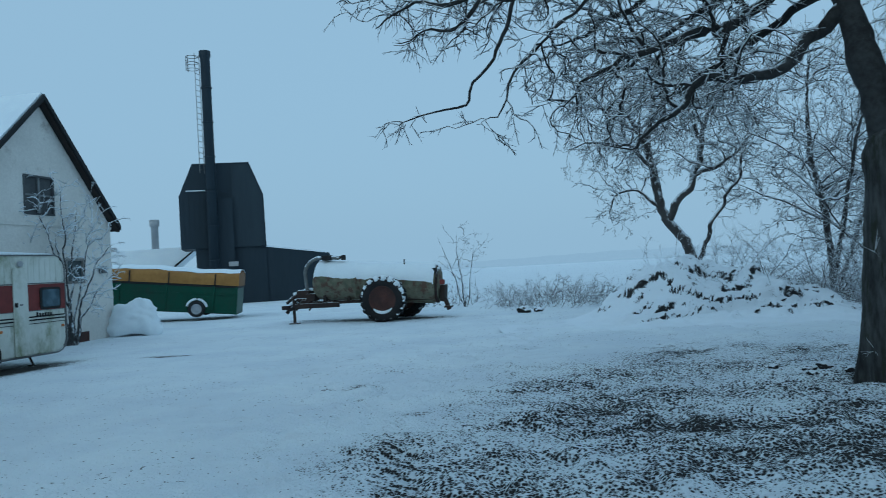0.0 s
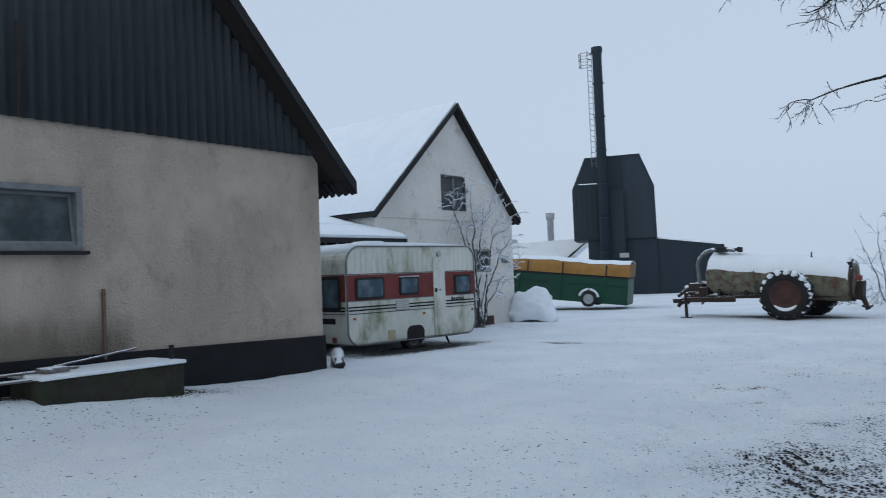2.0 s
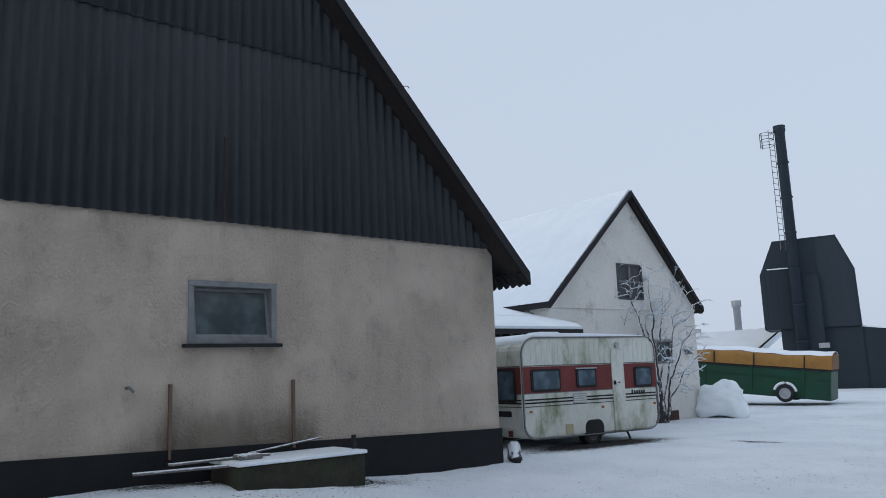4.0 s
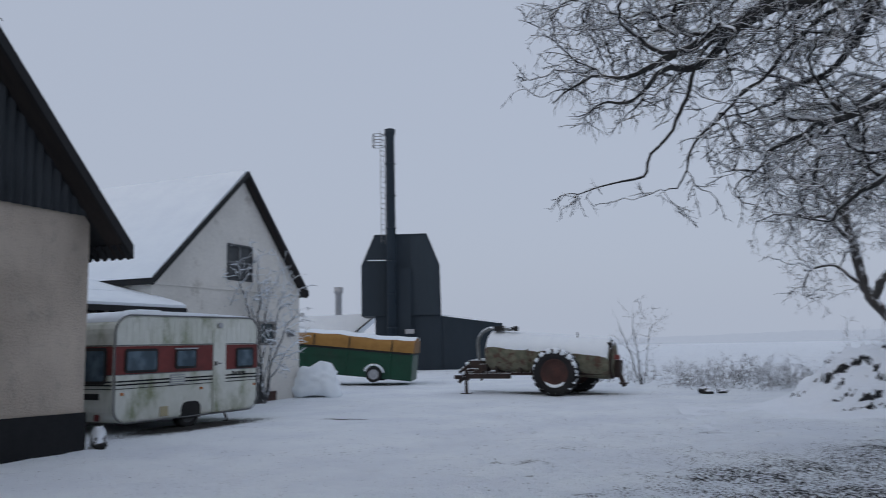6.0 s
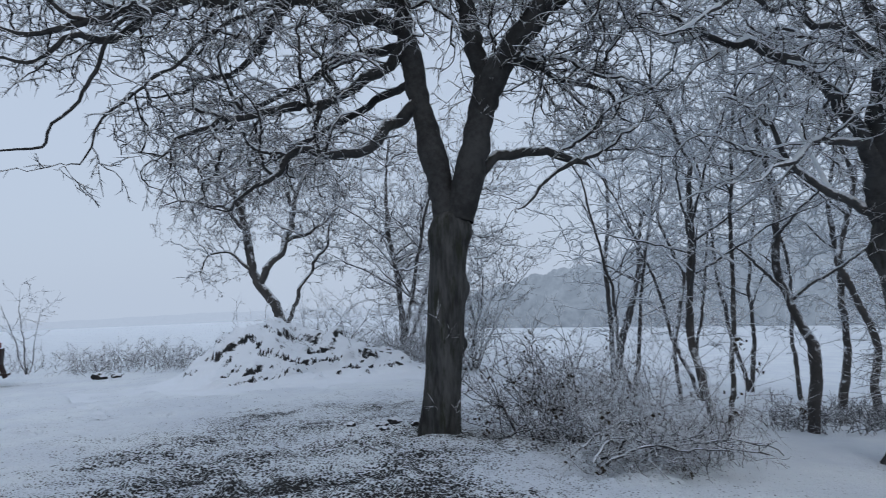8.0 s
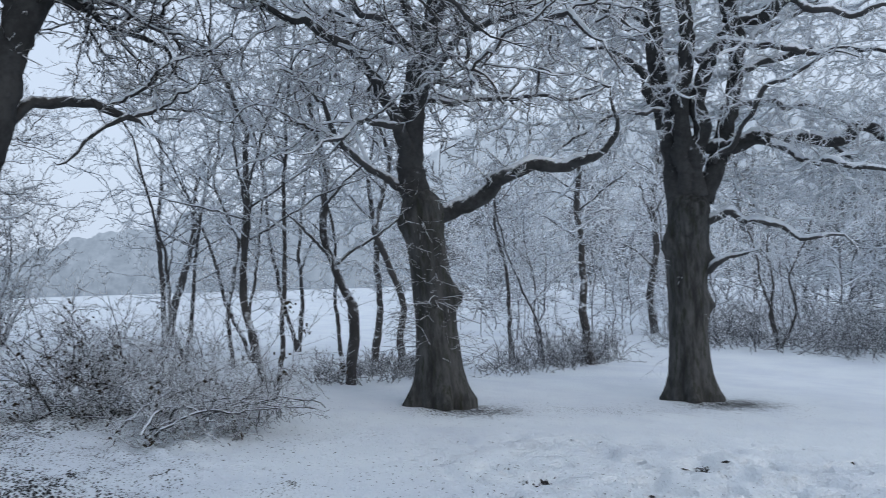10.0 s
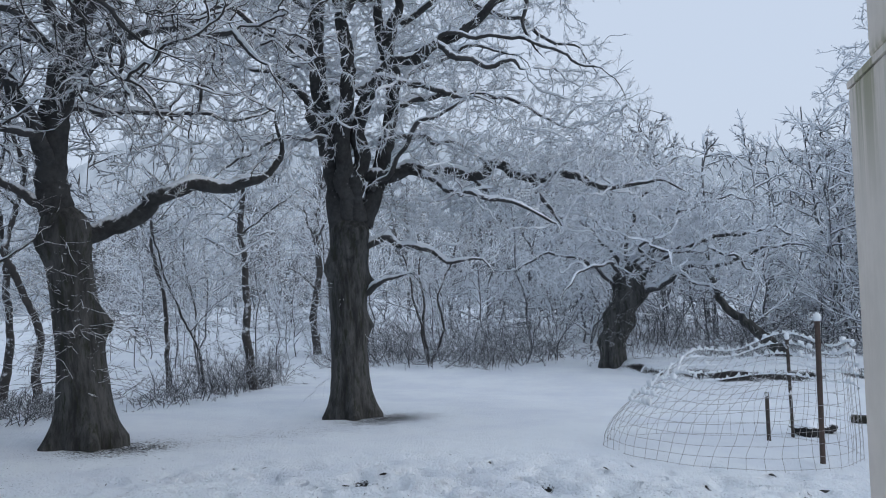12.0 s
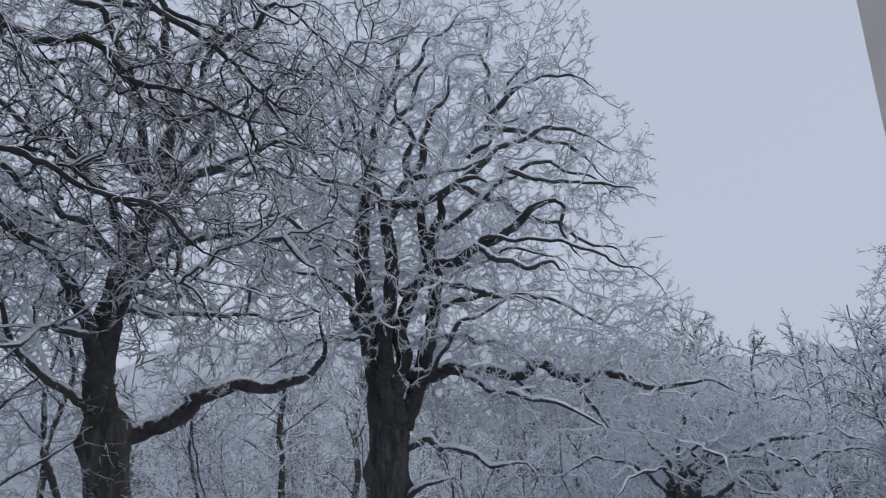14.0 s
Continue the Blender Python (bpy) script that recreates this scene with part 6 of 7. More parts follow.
build_tree((10.95, 5.98), 61.3, "old thick-trunked bare oak hung with snowy twigs",
    ([(0, 0, 0), (0.01, 0, 1.06), (-0.1, 0, 2.42), (-0.2, 0, 3.5)], (0.32, 0.29)),
    [
        (0.25, 0.1, [(-0.22, 0, 3.2), (-0.32, 0, 3.79), (-0.25, -0.1, 4.69), (-0.07, -0.15, 5.57), (0.18, -0.2, 6.17), (0.35, -0.25, 6.94), (0.57, -0.3, 8.6)]),
        (0.165, 0.045, [(-0.1, 0, 2.9), (0.69, -0.2, 3.31), (1.29, -0.4, 3.56), (1.85, -0.6, 3.63), (2.3, -0.8, 3.7), (2.6, -0.95, 3.86), (2.76, -1.05, 4.12), (2.74, -1.15, 4.4), (2.62, -1.2, 4.62)]),
        (0.08, 0.02, [(-0.35, 0, 3.4), (-0.88, -0.25, 3.72), (-1.28, -0.5, 4.03), (-1.49, -0.75, 4.66), (-1.59, -1.0, 5.4)]),
        (0.12, 0.03, [(-0.29, 0, 3.89), (-0.63, -0.5, 4.82), (-0.99, -1.0, 5.34), (-1.34, -1.5, 5.49), (-2.05, -2.0, 5.89), (-2.8, -2.5, 5.84)]),
        (0.08, 0.02, [(-0.13, -0.1, 5.34), (0.62, -0.75, 5.69), (1.45, -1.5, 5.79), (2.12, -2.25, 5.41), (2.51, -3.0, 4.66)]),
        (0.08, 0.02, [(0.1, -0.2, 6.0), (0.9, -0.9, 6.9), (1.9, -1.7, 7.2), (2.9, -2.4, 6.6)]),
        (0.08, 0.02, [(0.0, -0.2, 5.8), (-0.8, -1.2, 6.8), (-1.8, -2.2, 7.2), (-2.7, -3.0, 6.8)]),
        (0.06, 0.02, [(-0.2, -0.1, 5.0), (0.3, -1.2, 5.2), (0.5, -2.2, 4.9), (0.8, -3.0, 4.3)]),
        (0.07, 0.02, [(0.4, -0.2, 7.0), (1.4, -0.6, 8.3), (2.2, -1.2, 8.8), (3.2, -1.6, 8.6)]),
        (0.07, 0.02, [(0.3, -0.2, 6.8), (-0.9, -0.4, 8.0), (-1.9, -0.8, 8.8)]),
        (0.07, 0.02, [(-0.3, 0, 4.4), (-0.9, -0.9, 4.5), (-1.3, -1.6, 4.2), (-1.7, -2.2, 3.6)]),
        (0.07, 0.02, [(-0.2, 0, 5.2), (0.7, 0.8, 5.4), (1.5, 1.4, 5.2), (2.0, 1.8, 4.8)]),
        (0.08, 0.02, [(0.2, -0.2, 6.6), (0.0, -1.6, 7.6), (-0.4, -2.8, 8.0), (-1.0, -3.8, 7.9), (-1.4, -4.6, 7.4)]),
        (0.08, 0.02, [(0.3, -0.3, 7.2), (0.9, -1.8, 8.3), (1.5, -3.0, 8.6), (2.0, -4.0, 8.2)]),
        (0.07, 0.02, [(0.5, -0.3, 8.2), (0.2, -1.4, 9.4), (-0.2, -2.6, 9.9), (-0.8, -3.6, 9.8)]),
        (0.07, 0.02, [(-0.1, -0.2, 5.6), (-1.0, -1.6, 6.1), (-1.6, -2.8, 6.0), (-2.4, -3.6, 5.4)]),
        (0.07, 0.02, [(0.55, -0.3, 8.5), (1.2, -0.9, 10.0), (1.9, -1.3, 10.8)]),
        (0.07, 0.02, [(0.5, -0.3, 8.4), (-0.2, -0.4, 10.0), (-0.8, -0.6, 11.2)]),
        (0.07, 0.02, [(0.1, -0.2, 5.9), (1.2, 0.2, 6.3), (2.4, 0.3, 6.6), (3.4, 0.2, 6.1), (4.0, 0.1, 5.4)]),
        (0.07, 0.02, [(0.4, -0.2, 7.0), (1.6, 0.6, 7.6), (2.8, 0.9, 7.8), (3.9, 0.8, 7.4)]),
        (0.06, 0.02, [(-0.2, 0, 4.9), (0.6, 0.4, 5.0), (1.6, 0.5, 5.0), (2.6, 0.3, 4.9), (3.4, 0.2, 5.2)]),
        (0.06, 0.02, [(0.0, 0, 5.6), (-1.0, 0.8, 6.4), (-2.0, 1.2, 6.8), (-3.0, 1.4, 6.5)]),
        (0.06, 0.02, [(0.2, 0, 6.4), (0.3, 1.2, 7.4), (0.6, 2.2, 7.8), (1.2, 3.0, 7.4)]),
        (0.06, 0.02, [(0.5, -0.2, 8.0), (-1.0, 0.3, 9.0), (-2.4, 0.6, 9.4), (-3.4, 0.6, 9.0)]),
    ], 12, M_TWIG, 1.6, coat=M_COAT_MID, per_m=6.0, third=6.0, thick=1.05, ridge=1.5, droop=-0.04, trunk_shoots=38.0, meander=0.12, count=3500, grown=dict(bf=0.2, turn=0.6),
    lumps=(((0.2, -0.6, 8.2), (4.0, 4.0, 3.8)), ((0.3, -0.6, 5.6), (3.2, 3.0, 1.6)), ((-1.6, -0.8, 4.6), (1.5, 1.6, 1.2)), ((2.2, -0.9, 4.5), (1.1, 0.9, 0.7)), ((1.4, -0.45, 3.75), (1.3, 0.5, 0.45))),
    burls=((1.7, 10, 0.16, 0.2), (2.9, 200, 0.1, 0.22), (3.1, 330, 0.1, 0.25), (0.9, 250, 0.05, 0.2)))

build_tree((14.97, 2.78), 79.5, "tall old oak with many snow-lined crooked limbs",
    ([(0, 0, 0), (0.01, 0, 1.09), (0.03, 0, 2.18), (0.1, 0, 3.06), (0.1, 0, 3.95)], (0.29, 0.38)),
    [
        (0.24, 0.085, [(-0.03, 0, 3.6), (-0.12, 0.05, 4.7), (-0.28, 0.1, 5.63), (-0.38, 0.13, 6.7), (-0.4, 0.17, 7.6), (-0.22, 0.2, 8.78), (-0.17, 0.23, 9.66), (0.05, 0.27, 10.74), (0.19, 0.3, 11.4)]),
        (0.19, 0.06, [(0.12, -0.1, 3.7), (0.05, -0.25, 4.8), (0.06, -0.35, 5.66), (0.25, -0.4, 6.88), (0.11, -0.45, 7.81), (0.34, -0.5, 8.28), (0.61, -0.55, 8.67), (0.66, -0.6, 9.61), (0.39, -0.65, 10.04), (0.28, -0.7, 10.52)]),
        (0.2, 0.08, [(0.38, 0.05, 3.7), (0.75, 0.1, 4.7), (0.99, 0.1, 5.61), (1.14, 0.1, 6.69), (0.86, 0.1, 7.67), (0.87, 0.1, 8.17), (0.56, 0.1, 9.19)]),
        (0.18, 0.035, [(0.3, -0.15, 3.8), (0.33, -0.25, 4.8), (0.43, -0.3, 5.55), (0.78, -0.42, 6.68), (1.34, -0.54, 6.84), (1.87, -0.65, 7.17), (2.32, -0.77, 7.25), (2.85, -0.89, 7.5), (3.04, -1.01, 7.86), (3.37, -1.13, 8.0), (3.56, -1.25, 7.8), (3.47, -1.36, 7.31), (3.62, -1.48, 6.89), (3.93, -1.6, 6.56)]),
        (0.12, 0.05, [(0.26, -0.45, 8.14), (0.75, -0.56, 8.04), (1.14, -0.68, 8.31), (1.59, -0.79, 8.34), (2.11, -0.9, 8.36)]),
        (0.13, 0.06, [(0.95, -0.1, 6.96), (1.1, -0.17, 7.75), (1.32, -0.23, 8.31), (1.64, -0.3, 8.42)]),
        (0.075, 0.03, [(1.85, -0.85, 7.11), (2.35, -0.99, 6.84), (2.76, -1.12, 6.57), (3.27, -1.26, 6.65), (3.59, -1.4, 6.31)]),
        (0.1, 0.04, [(0.36, -0.4, 6.26), (0.73, -0.58, 6.48), (1.16, -0.76, 6.36), (1.66, -0.94, 6.13), (2.29, -1.12, 6.01), (2.85, -1.3, 6.04)]),
        (0.09, 0.03, [(1.7, -0.5, 8.62), (1.99, -0.7, 8.72), (2.64, -0.76, 9.34), (3.12, -0.82, 9.58), (3.76, -0.88, 9.78), (4.29, -0.94, 9.43), (4.82, -1.0, 9.08)]),
        (0.07, 0.03, [(0.72, -0.6, 8.62), (0.99, -0.73, 8.65), (1.52, -0.87, 8.85), (2.11, -1.0, 8.77)]),
        (0.07, 0.025, [(0.09, -0.5, 7.88), (-0.08, -0.65, 8.14), (-0.37, -0.8, 8.36), (-1.02, -0.95, 8.49), (-1.73, -1.1, 8.76)]),
        (0.09, 0.04, [(0.7, 0.0, 8.9), (1.0, -0.1, 9.6), (1.13, -0.2, 10.19), (1.33, -0.27, 10.52), (1.45, -0.33, 10.84), (1.62, -0.4, 11.26)]),
        (0.06, 0.025, [(2.5, -0.9, 8.72), (3.05, -0.9, 8.5), (3.41, -1.0, 8.23), (3.95, -1.1, 8.44), (4.62, -1.2, 8.25), (5.19, -1.3, 7.9)]),
        (0.15, 0.035, [(0.5, 0, 4.7), (1.56, -0.19, 4.73), (2.44, -0.38, 4.63), (2.98, -0.56, 4.81), (3.49, -0.75, 4.55), (4.11, -0.94, 4.49), (4.94, -1.12, 4.24), (5.56, -1.31, 4.37), (6.37, -1.5, 4.1)]),
        (0.06, 0.03, [(2.5, -0.4, 4.67), (2.64, -0.45, 4.31), (2.9, -0.5, 4.06)]),
        (0.06, 0.03, [(3.66, -0.8, 4.54), (3.74, -0.85, 4.05), (4.06, -0.9, 3.69), (4.32, -0.95, 3.38)]),
        (0.1, 0.025, [(0.29, 0, 3.28), (0.84, -0.24, 3.47), (1.47, -0.48, 3.21), (1.98, -0.72, 3.02), (2.37, -0.96, 2.95), (2.64, -1.2, 2.67)]),
        (0.08, 0.025, [(0.25, 0, 2.3), (0.8, -0.3, 2.62), (1.22, -0.6, 2.84)]),
        (0.12, 0.03, [(-0.09, 0, 5.19), (-0.59, -0.27, 6.16), (-1.2, -0.53, 6.55), (-1.79, -0.8, 6.6)]),
        (0.08, 0.02, [(1.3, 0, 7.7), (2.4, -0.3, 8.6), (3.4, -0.5, 9.0), (4.4, -0.6, 8.6), (5.0, -0.7, 8.0)]),
        (0.08, 0.02, [(0.9, 0, 6.0), (2.0, 0.3, 6.4), (3.2, 0.5, 6.4), (4.4, 0.4, 5.9), (5.2, 0.3, 5.4)]),
        (0.07, 0.02, [(-0.3, 0.4, 7.9), (-1.1, 0.5, 8.6), (-2.0, 0.4, 9.2)]),
        (0.07, 0.02, [(0.2, -0.2, 8.0), (-0.3, -0.9, 9.0), (-0.6, -1.4, 10.0)]),
        (0.07, 0.02, [(1.9, 0, 9.3), (2.9, 0.1, 10.3), (3.8, 0.2, 10.6)]),
        (0.07, 0.02, [(0.1, -0.3, 9.5), (0.9, -0.4, 10.9), (1.6, -0.5, 11.6)]),
        (0.06, 0.02, [(0.6, -0.1, 4.4), (1.5, -0.9, 5.6), (2.4, -1.4, 5.9), (3.1, -1.8, 5.6)]),
        (0.06, 0.02, [(0.2, 0, 6.4), (-0.8, 0.9, 7.2), (-1.6, 1.5, 7.6)]),
        (0.06, 0.02, [(1.2, 0, 7.0), (2.2, -0.9, 7.2), (3.4, -1.5, 7.0), (4.6, -1.8, 6.4), (5.3, -1.9, 5.8)]),
        (0.06, 0.02, [(0.1, -0.3, 10.2), (0.5, -0.4, 11.6), (0.6, -0.4, 12.6)]),
        (0.06, 0.02, [(2.4, 0, 10.2), (3.2, 0.1, 11.3), (3.6, 0.1, 11.9)]),
        (0.06, 0.02, [(-0.7, 0.6, 9.7), (-1.0, 0.6, 11.0), (-1.1, 0.5, 12.0)]),
        (0.07, 0.03, [(1.6, -0.2, 4.7), (2.2, -1.2, 4.2), (3.0, -2.0, 3.9), (3.8, -2.5, 3.3)]),
        (0.08, 0.02, [(2.3, 0, 10.0), (3.4, 0.3, 9.9), (4.4, 0.4, 9.6), (5.2, 0.4, 8.9)]),
        (0.08, 0.02, [(1.6, 0, 8.7), (2.8, 0.5, 8.4), (4.0, 0.7, 8.0), (5.2, 0.7, 7.2), (5.7, 0.7, 6.6)]),
        (0.07, 0.02, [(2.4, 0, 10.3), (3.3, -0.5, 10.9), (4.2, -0.7, 11.0), (4.8, -0.8, 10.5)]),
        (0.07, 0.02, [(1.0, 0, 6.4), (2.2, 0.9, 7.4), (3.4, 1.3, 7.6), (4.4, 1.4, 7.1)]),
        (0.07, 0.02, [(0.8, 0, 5.4), (1.8, 1.0, 5.6), (3.0, 1.5, 5.3), (4.2, 1.7, 4.6)]),
        (0.06, 0.02, [(0.1, -0.2, 8.9), (-0.9, 0.2, 9.8), (-1.8, 0.3, 10.2), (-2.6, 0.3, 9.8)]),
        (0.06, 0.02, [(-0.2, 0.3, 7.0), (-1.2, 0.3, 7.6), (-2.2, 0.2, 7.6), (-3.0, 0.1, 7.1)]),
        (0.06, 0.02, [(0.1, -0.3, 10.4), (1.2, -0.4, 12.0), (2.2, -0.5, 12.8)]),
        (0.06, 0.02, [(2.5, 0, 10.4), (2.4, 0.2, 11.8), (2.6, 0.3, 13.0)]),
        (0.06, 0.02, [(-0.1, 0, 5.4), (-1.0, -0.6, 5.4), (-1.8, -0.9, 5.0), (-2.4, -1.0, 4.4)]),
    ], 13, M_TWIGWHITE, 1.75, coat=M_COAT, per_m=6.5, third=8.5, thick=1.05, ridge=1.4, droop=-0.02, trunk_shoots=3.0, meander=0.12, count=6600, grown=dict(bf=0.25),
    lumps=(((1.4, 0.9, 9.5), (4.4, 3.2, 4.6)), ((-0.6, 0.7, 7.2), (2.8, 2.2, 2.2)), ((4.3, -0.8, 4.9), (2.2, 1.8, 1.3)), ((2.6, -0.6, 3.9), (2.0, 1.4, 0.8)), ((-1.4, -0.5, 5.0), (1.3, 1.2, 1.1)), ((1.6, -0.6, 5.6), (2.2, 2.0, 1.1)), ((1.8, -0.6, 2.95), (1.1, 0.6, 0.45)), ((3.9, -0.9, 3.9), (1.2, 0.8, 0.6)), ((3.6, -0.2, 4.3), (2.6, 1.6, 1.1)), ((4.6, -0.4, 5.6), (1.6, 1.4, 1.2)), ((2.0, 0.2, 4.2), (1.7, 1.4, 0.8)), ((4.2, -0.9, 4.7), (2.0, 0.9, 0.9)), ((4.0, -0.9, 4.3), (2.2, 0.9, 0.8)), ((2.2, -0.6, 3.3), (1.4, 0.7, 0.6)), ((5.2, -1.1, 4.3), (1.3, 0.8, 0.8))),
    burls=((1.75, 5, 0.12, 0.2), (2.6, 0, 0.1, 0.2), (3.3, 270, 0.09, 0.25), (2.9, 195, 0.12, 0.25), (3.6, 300, 0.1, 0.2)))

build_tree((27.47, -4.24), 98.8, "squat pollarded old tree with snow-white spreading crown",
    ([(0, 0, 0), (0.08, 0, 1.0), (0.42, 0, 1.9), (0.75, 0, 2.9), (0.95, 0, 3.6)], (0.37, 0.5)),
    [
        (0.16, 0.05, [(0.7, 0, 2.2), (1.6, -0.2, 2.7), (2.4, -0.3, 3.3), (3.4, -0.4, 3.5), (4.6, -0.5, 3.75), (5.6, -0.5, 4.0), (6.8, -0.5, 4.0)]),
        (0.15, 0.05, [(1.0, 0, 3.1), (1.7, -0.4, 4.0), (2.8, -0.7, 4.25), (3.8, -0.8, 4.5), (5.2, -0.9, 4.6), (6.4, -1.0, 4.3)]),
        (0.1, 0.03, [(0.9, 0, 3.2), (0.7, -0.3, 4.4), (1.0, -0.5, 5.4), (1.7, -0.6, 6.2), (2.5, -0.7, 6.5)]),
        (0.09, 0.03, [(0.7, 0, 3.0), (0.1, -0.3, 4.2), (-0.6, -0.5, 5.0), (-1.5, -0.6, 5.3), (-2.3, -0.7, 5.0)]),
        (0.09, 0.03, [(0.5, 0, 2.7), (-0.6, -0.5, 3.6), (-1.6, -0.9, 4.1), (-2.6, -1.0, 3.9), (-3.3, -1.1, 3.1)]),
        (0.09, 0.03, [(1.0, 0, 3.4), (2.0, 0.3, 4.9), (3.2, 0.4, 5.7), (4.4, 0.3, 5.9), (5.4, 0.2, 5.4)]),
        (0.08, 0.03, [(1.2, 0, 3.3), (2.2, -0.9, 4.0), (3.3, -1.6, 4.0), (4.4, -2.0, 3.4), (5.0, -2.2, 2.6)]),
        (0.07, 0.03, [(0.6, -0.2, 3.0), (0.2, -1.2, 3.7), (-0.4, -2.0, 3.7), (-1.2, -2.6, 3.1), (-1.7, -2.8, 2.3)]),
        (0.07, 0.03, [(0.9, -0.2, 3.4), (1.2, -1.5, 4.3), (1.6, -2.6, 4.2), (2.2, -3.3, 3.5)]),
        (0.06, 0.02, [(2.4, -0.3, 3.3), (2.9, -0.9, 2.9), (3.6, -1.4, 2.7), (4.2, -1.7, 2.2)]),
        (0.06, 0.02, [(0.2, -0.3, 4.4), (-0.6, 0.4, 5.6), (-1.0, 0.6, 6.4), (-0.6, 0.7, 7.1)]),
        (0.06, 0.02, [(1.7, -0.6, 6.1), (2.4, -0.3, 7.0), (3.3, -0.2, 7.3)]),
    ], 14, M_TWIGWHITE, 1.3, coat=M_COAT, limb_mat=M_LIMBSNOWY, per_m=6.0, third=9.0, thick=1.5, droop=-0.06, meander=0.15, trunk_shoots=60.0, growth=M_TWIGDARK, count=2800, grown=dict(bf=0.2),
    lumps=(((0.8, -0.3, 5.2), (3.2, 2.6, 2.2)), ((3.8, -0.6, 4.5), (2.6, 2.0, 1.2)), ((-1.6, -0.8, 3.5), (1.6, 1.6, 1.2)), ((3.6, -1.4, 3.2), (1.8, 1.2, 0.8))),
    burls=((0.9, 170, 0.14, 0.3), (1.5, 20, 0.2, 0.35), (1.9, 200, 0.2, 0.35), (2.3, 290, 0.2, 0.4), (2.6, 0, 0.22, 0.3), (1.3, 280, 0.14, 0.3), (3.1, 180, 0.2, 0.3)))


# ---- smaller trees and scrub ----
def sapling_limbs(rng, h, stems, lean, r, spread=0.35, side=5):
    """Upright crooked stems with side limbs, as (r0, r1, path)."""
    out = []
    for s in range(stems):
        a = rng.uniform(0, 2 * math.pi)
        k = spread * (0.3 + s / max(1, stems - 1)) if stems > 1 else 0.08
        dx, dy = k * math.cos(a) + lean, k * math.sin(a)
        hh = h * rng.uniform(0.8, 1.0)
        path = [(dx * hh * t**1.3 + 0.02 * hh * rng.normal() * (t > 0), dy * hh * t**1.3 + 0.02 * hh * rng.normal() * (t > 0), hh * t - 0.1) for t in (0, 0.2, 0.4, 0.6, 0.8, 1.0)]
        rr = r * (1 if stems == 1 else rng.uniform(0.6, 1.0))
        out.append((rr, rr * 0.25, path))
        for i in range(side):
            t = rng.uniform(0.3, 0.95)
            p = np.array([np.interp(t * 5, range(6), [q[c] for q in path]) for c in range(3)])
            b = rng.uniform(0, 2 * math.pi)
            d = np.array([math.cos(b), math.sin(b), rng.uniform(0.3, 1.1)])
            l = hh * rng.uniform(0.18, 0.36) * (1.25 - t * 0.6)
            out.append((rr * 0.4 * (1.2 - t), rr * 0.12, [tuple(p), tuple(p + d * l * 0.5 + rng.normal(size=3) * 0.04 * l), tuple(p + d * l * np.array([1, 1, 0.85]))]))
    return out


def small_tree(at, label, h, r, stems=1, lean=0.0, seed=1, twig=M_TWIG, name="small_tree", side=6, spread=0.35, **kw):
    rng = np.random.default_rng(seed)
    az = math.degrees(math.atan2(at[0], at[1]))
    wide = 0.2 * h + (0.5 * spread * h if stems > 1 else 0.0)
    k = dict(coat=M_COAT_MID if twig in (M_TWIGWHITE, M_TWIGPALE) else None, per_m=4.0, third=3.2, thick=0.95, limb_mat=M_LIMBTHIN, meander=0.03, count=int(42 * h), grown=dict(bf=0.3, turn=0.5, lo=0.14), droop=0.03, length=(0.12, 0.4), lie=0.02,
             lumps=(((lean * h * 0.7, 0, 0.72 * h), (wide, wide, 0.3 * h)), ((lean * h * 0.4, 0, 0.46 * h), (0.75 * wide, 0.75 * wide, 0.16 * h)), ((lean * h * 0.2, 0, 0.27 * h), (0.5 * wide, 0.5 * wide, 0.12 * h))))
    k.update(kw)
    return build_tree(at, az, label, None, sapling_limbs(rng, h, stems, lean, r, spread, side), seed + 100, twig, caps=9.0, name=name, **k)


# thin trees along the edge of the lawn
for i, (x, y, h, r, n, lean) in enumerate((
        (14.9, 16.5, 9.0, 0.11, 3, 0.0), (12.8, 13.6, 7.2, 0.07, 2, 0.03), (12.25, 11.6, 7.5, 0.05, 1, -0.04), (10.66, 9.34, 8.4, 0.08, 1, -0.03),
        (10.83, 9.2, 8.4, 0.05, 1, -0.01), (12.08, 8.5, 8.0, 0.11, 1, -0.06), (16.7, 11.0, 9.4, 0.1, 1, 0.01), (16.7, 10.2, 9.4, 0.1, 1, -0.01),
        (19.6, 8.4, 8.0, 0.07, 1, 0.04), (20.5, 7.8, 6.4, 0.045, 2, 0.0), (21.8, 6.8, 8.4, 0.14, 1, -0.01), (34.9, 7.9, 10.0, 0.2, 1, 0.0),
        (26.2, 5.0, 6.8, 0.06, 3, 0.0), (30.0, 2.4, 7.4, 0.08, 3, 0.0), (18.0, 14.5, 9.0, 0.08, 2, 0.0), (17.5, 12.6, 9.5, 0.06, 1, 0.02), (14.0, 12.6, 8.0, 0.06, 2, 0.0))):
    # Beyond 15 m the twig colour is paled for mist.
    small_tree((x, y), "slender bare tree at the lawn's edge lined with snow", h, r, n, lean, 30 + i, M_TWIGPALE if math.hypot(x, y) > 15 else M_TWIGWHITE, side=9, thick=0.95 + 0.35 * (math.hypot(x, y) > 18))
small_tree((24.2, -13.5), "tall frosted tree at the wood's edge behind the house", 11.8, 0.15, 3, 0.05, 49, M_TWIGWHITE, side=11, count=2300, third=9.0, thick=1.8, spread=0.16, limb_mat=M_TWIGWHITE, coat=M_COAT, grown=dict(bf=0.25, turn=0.4, lo=0.3))
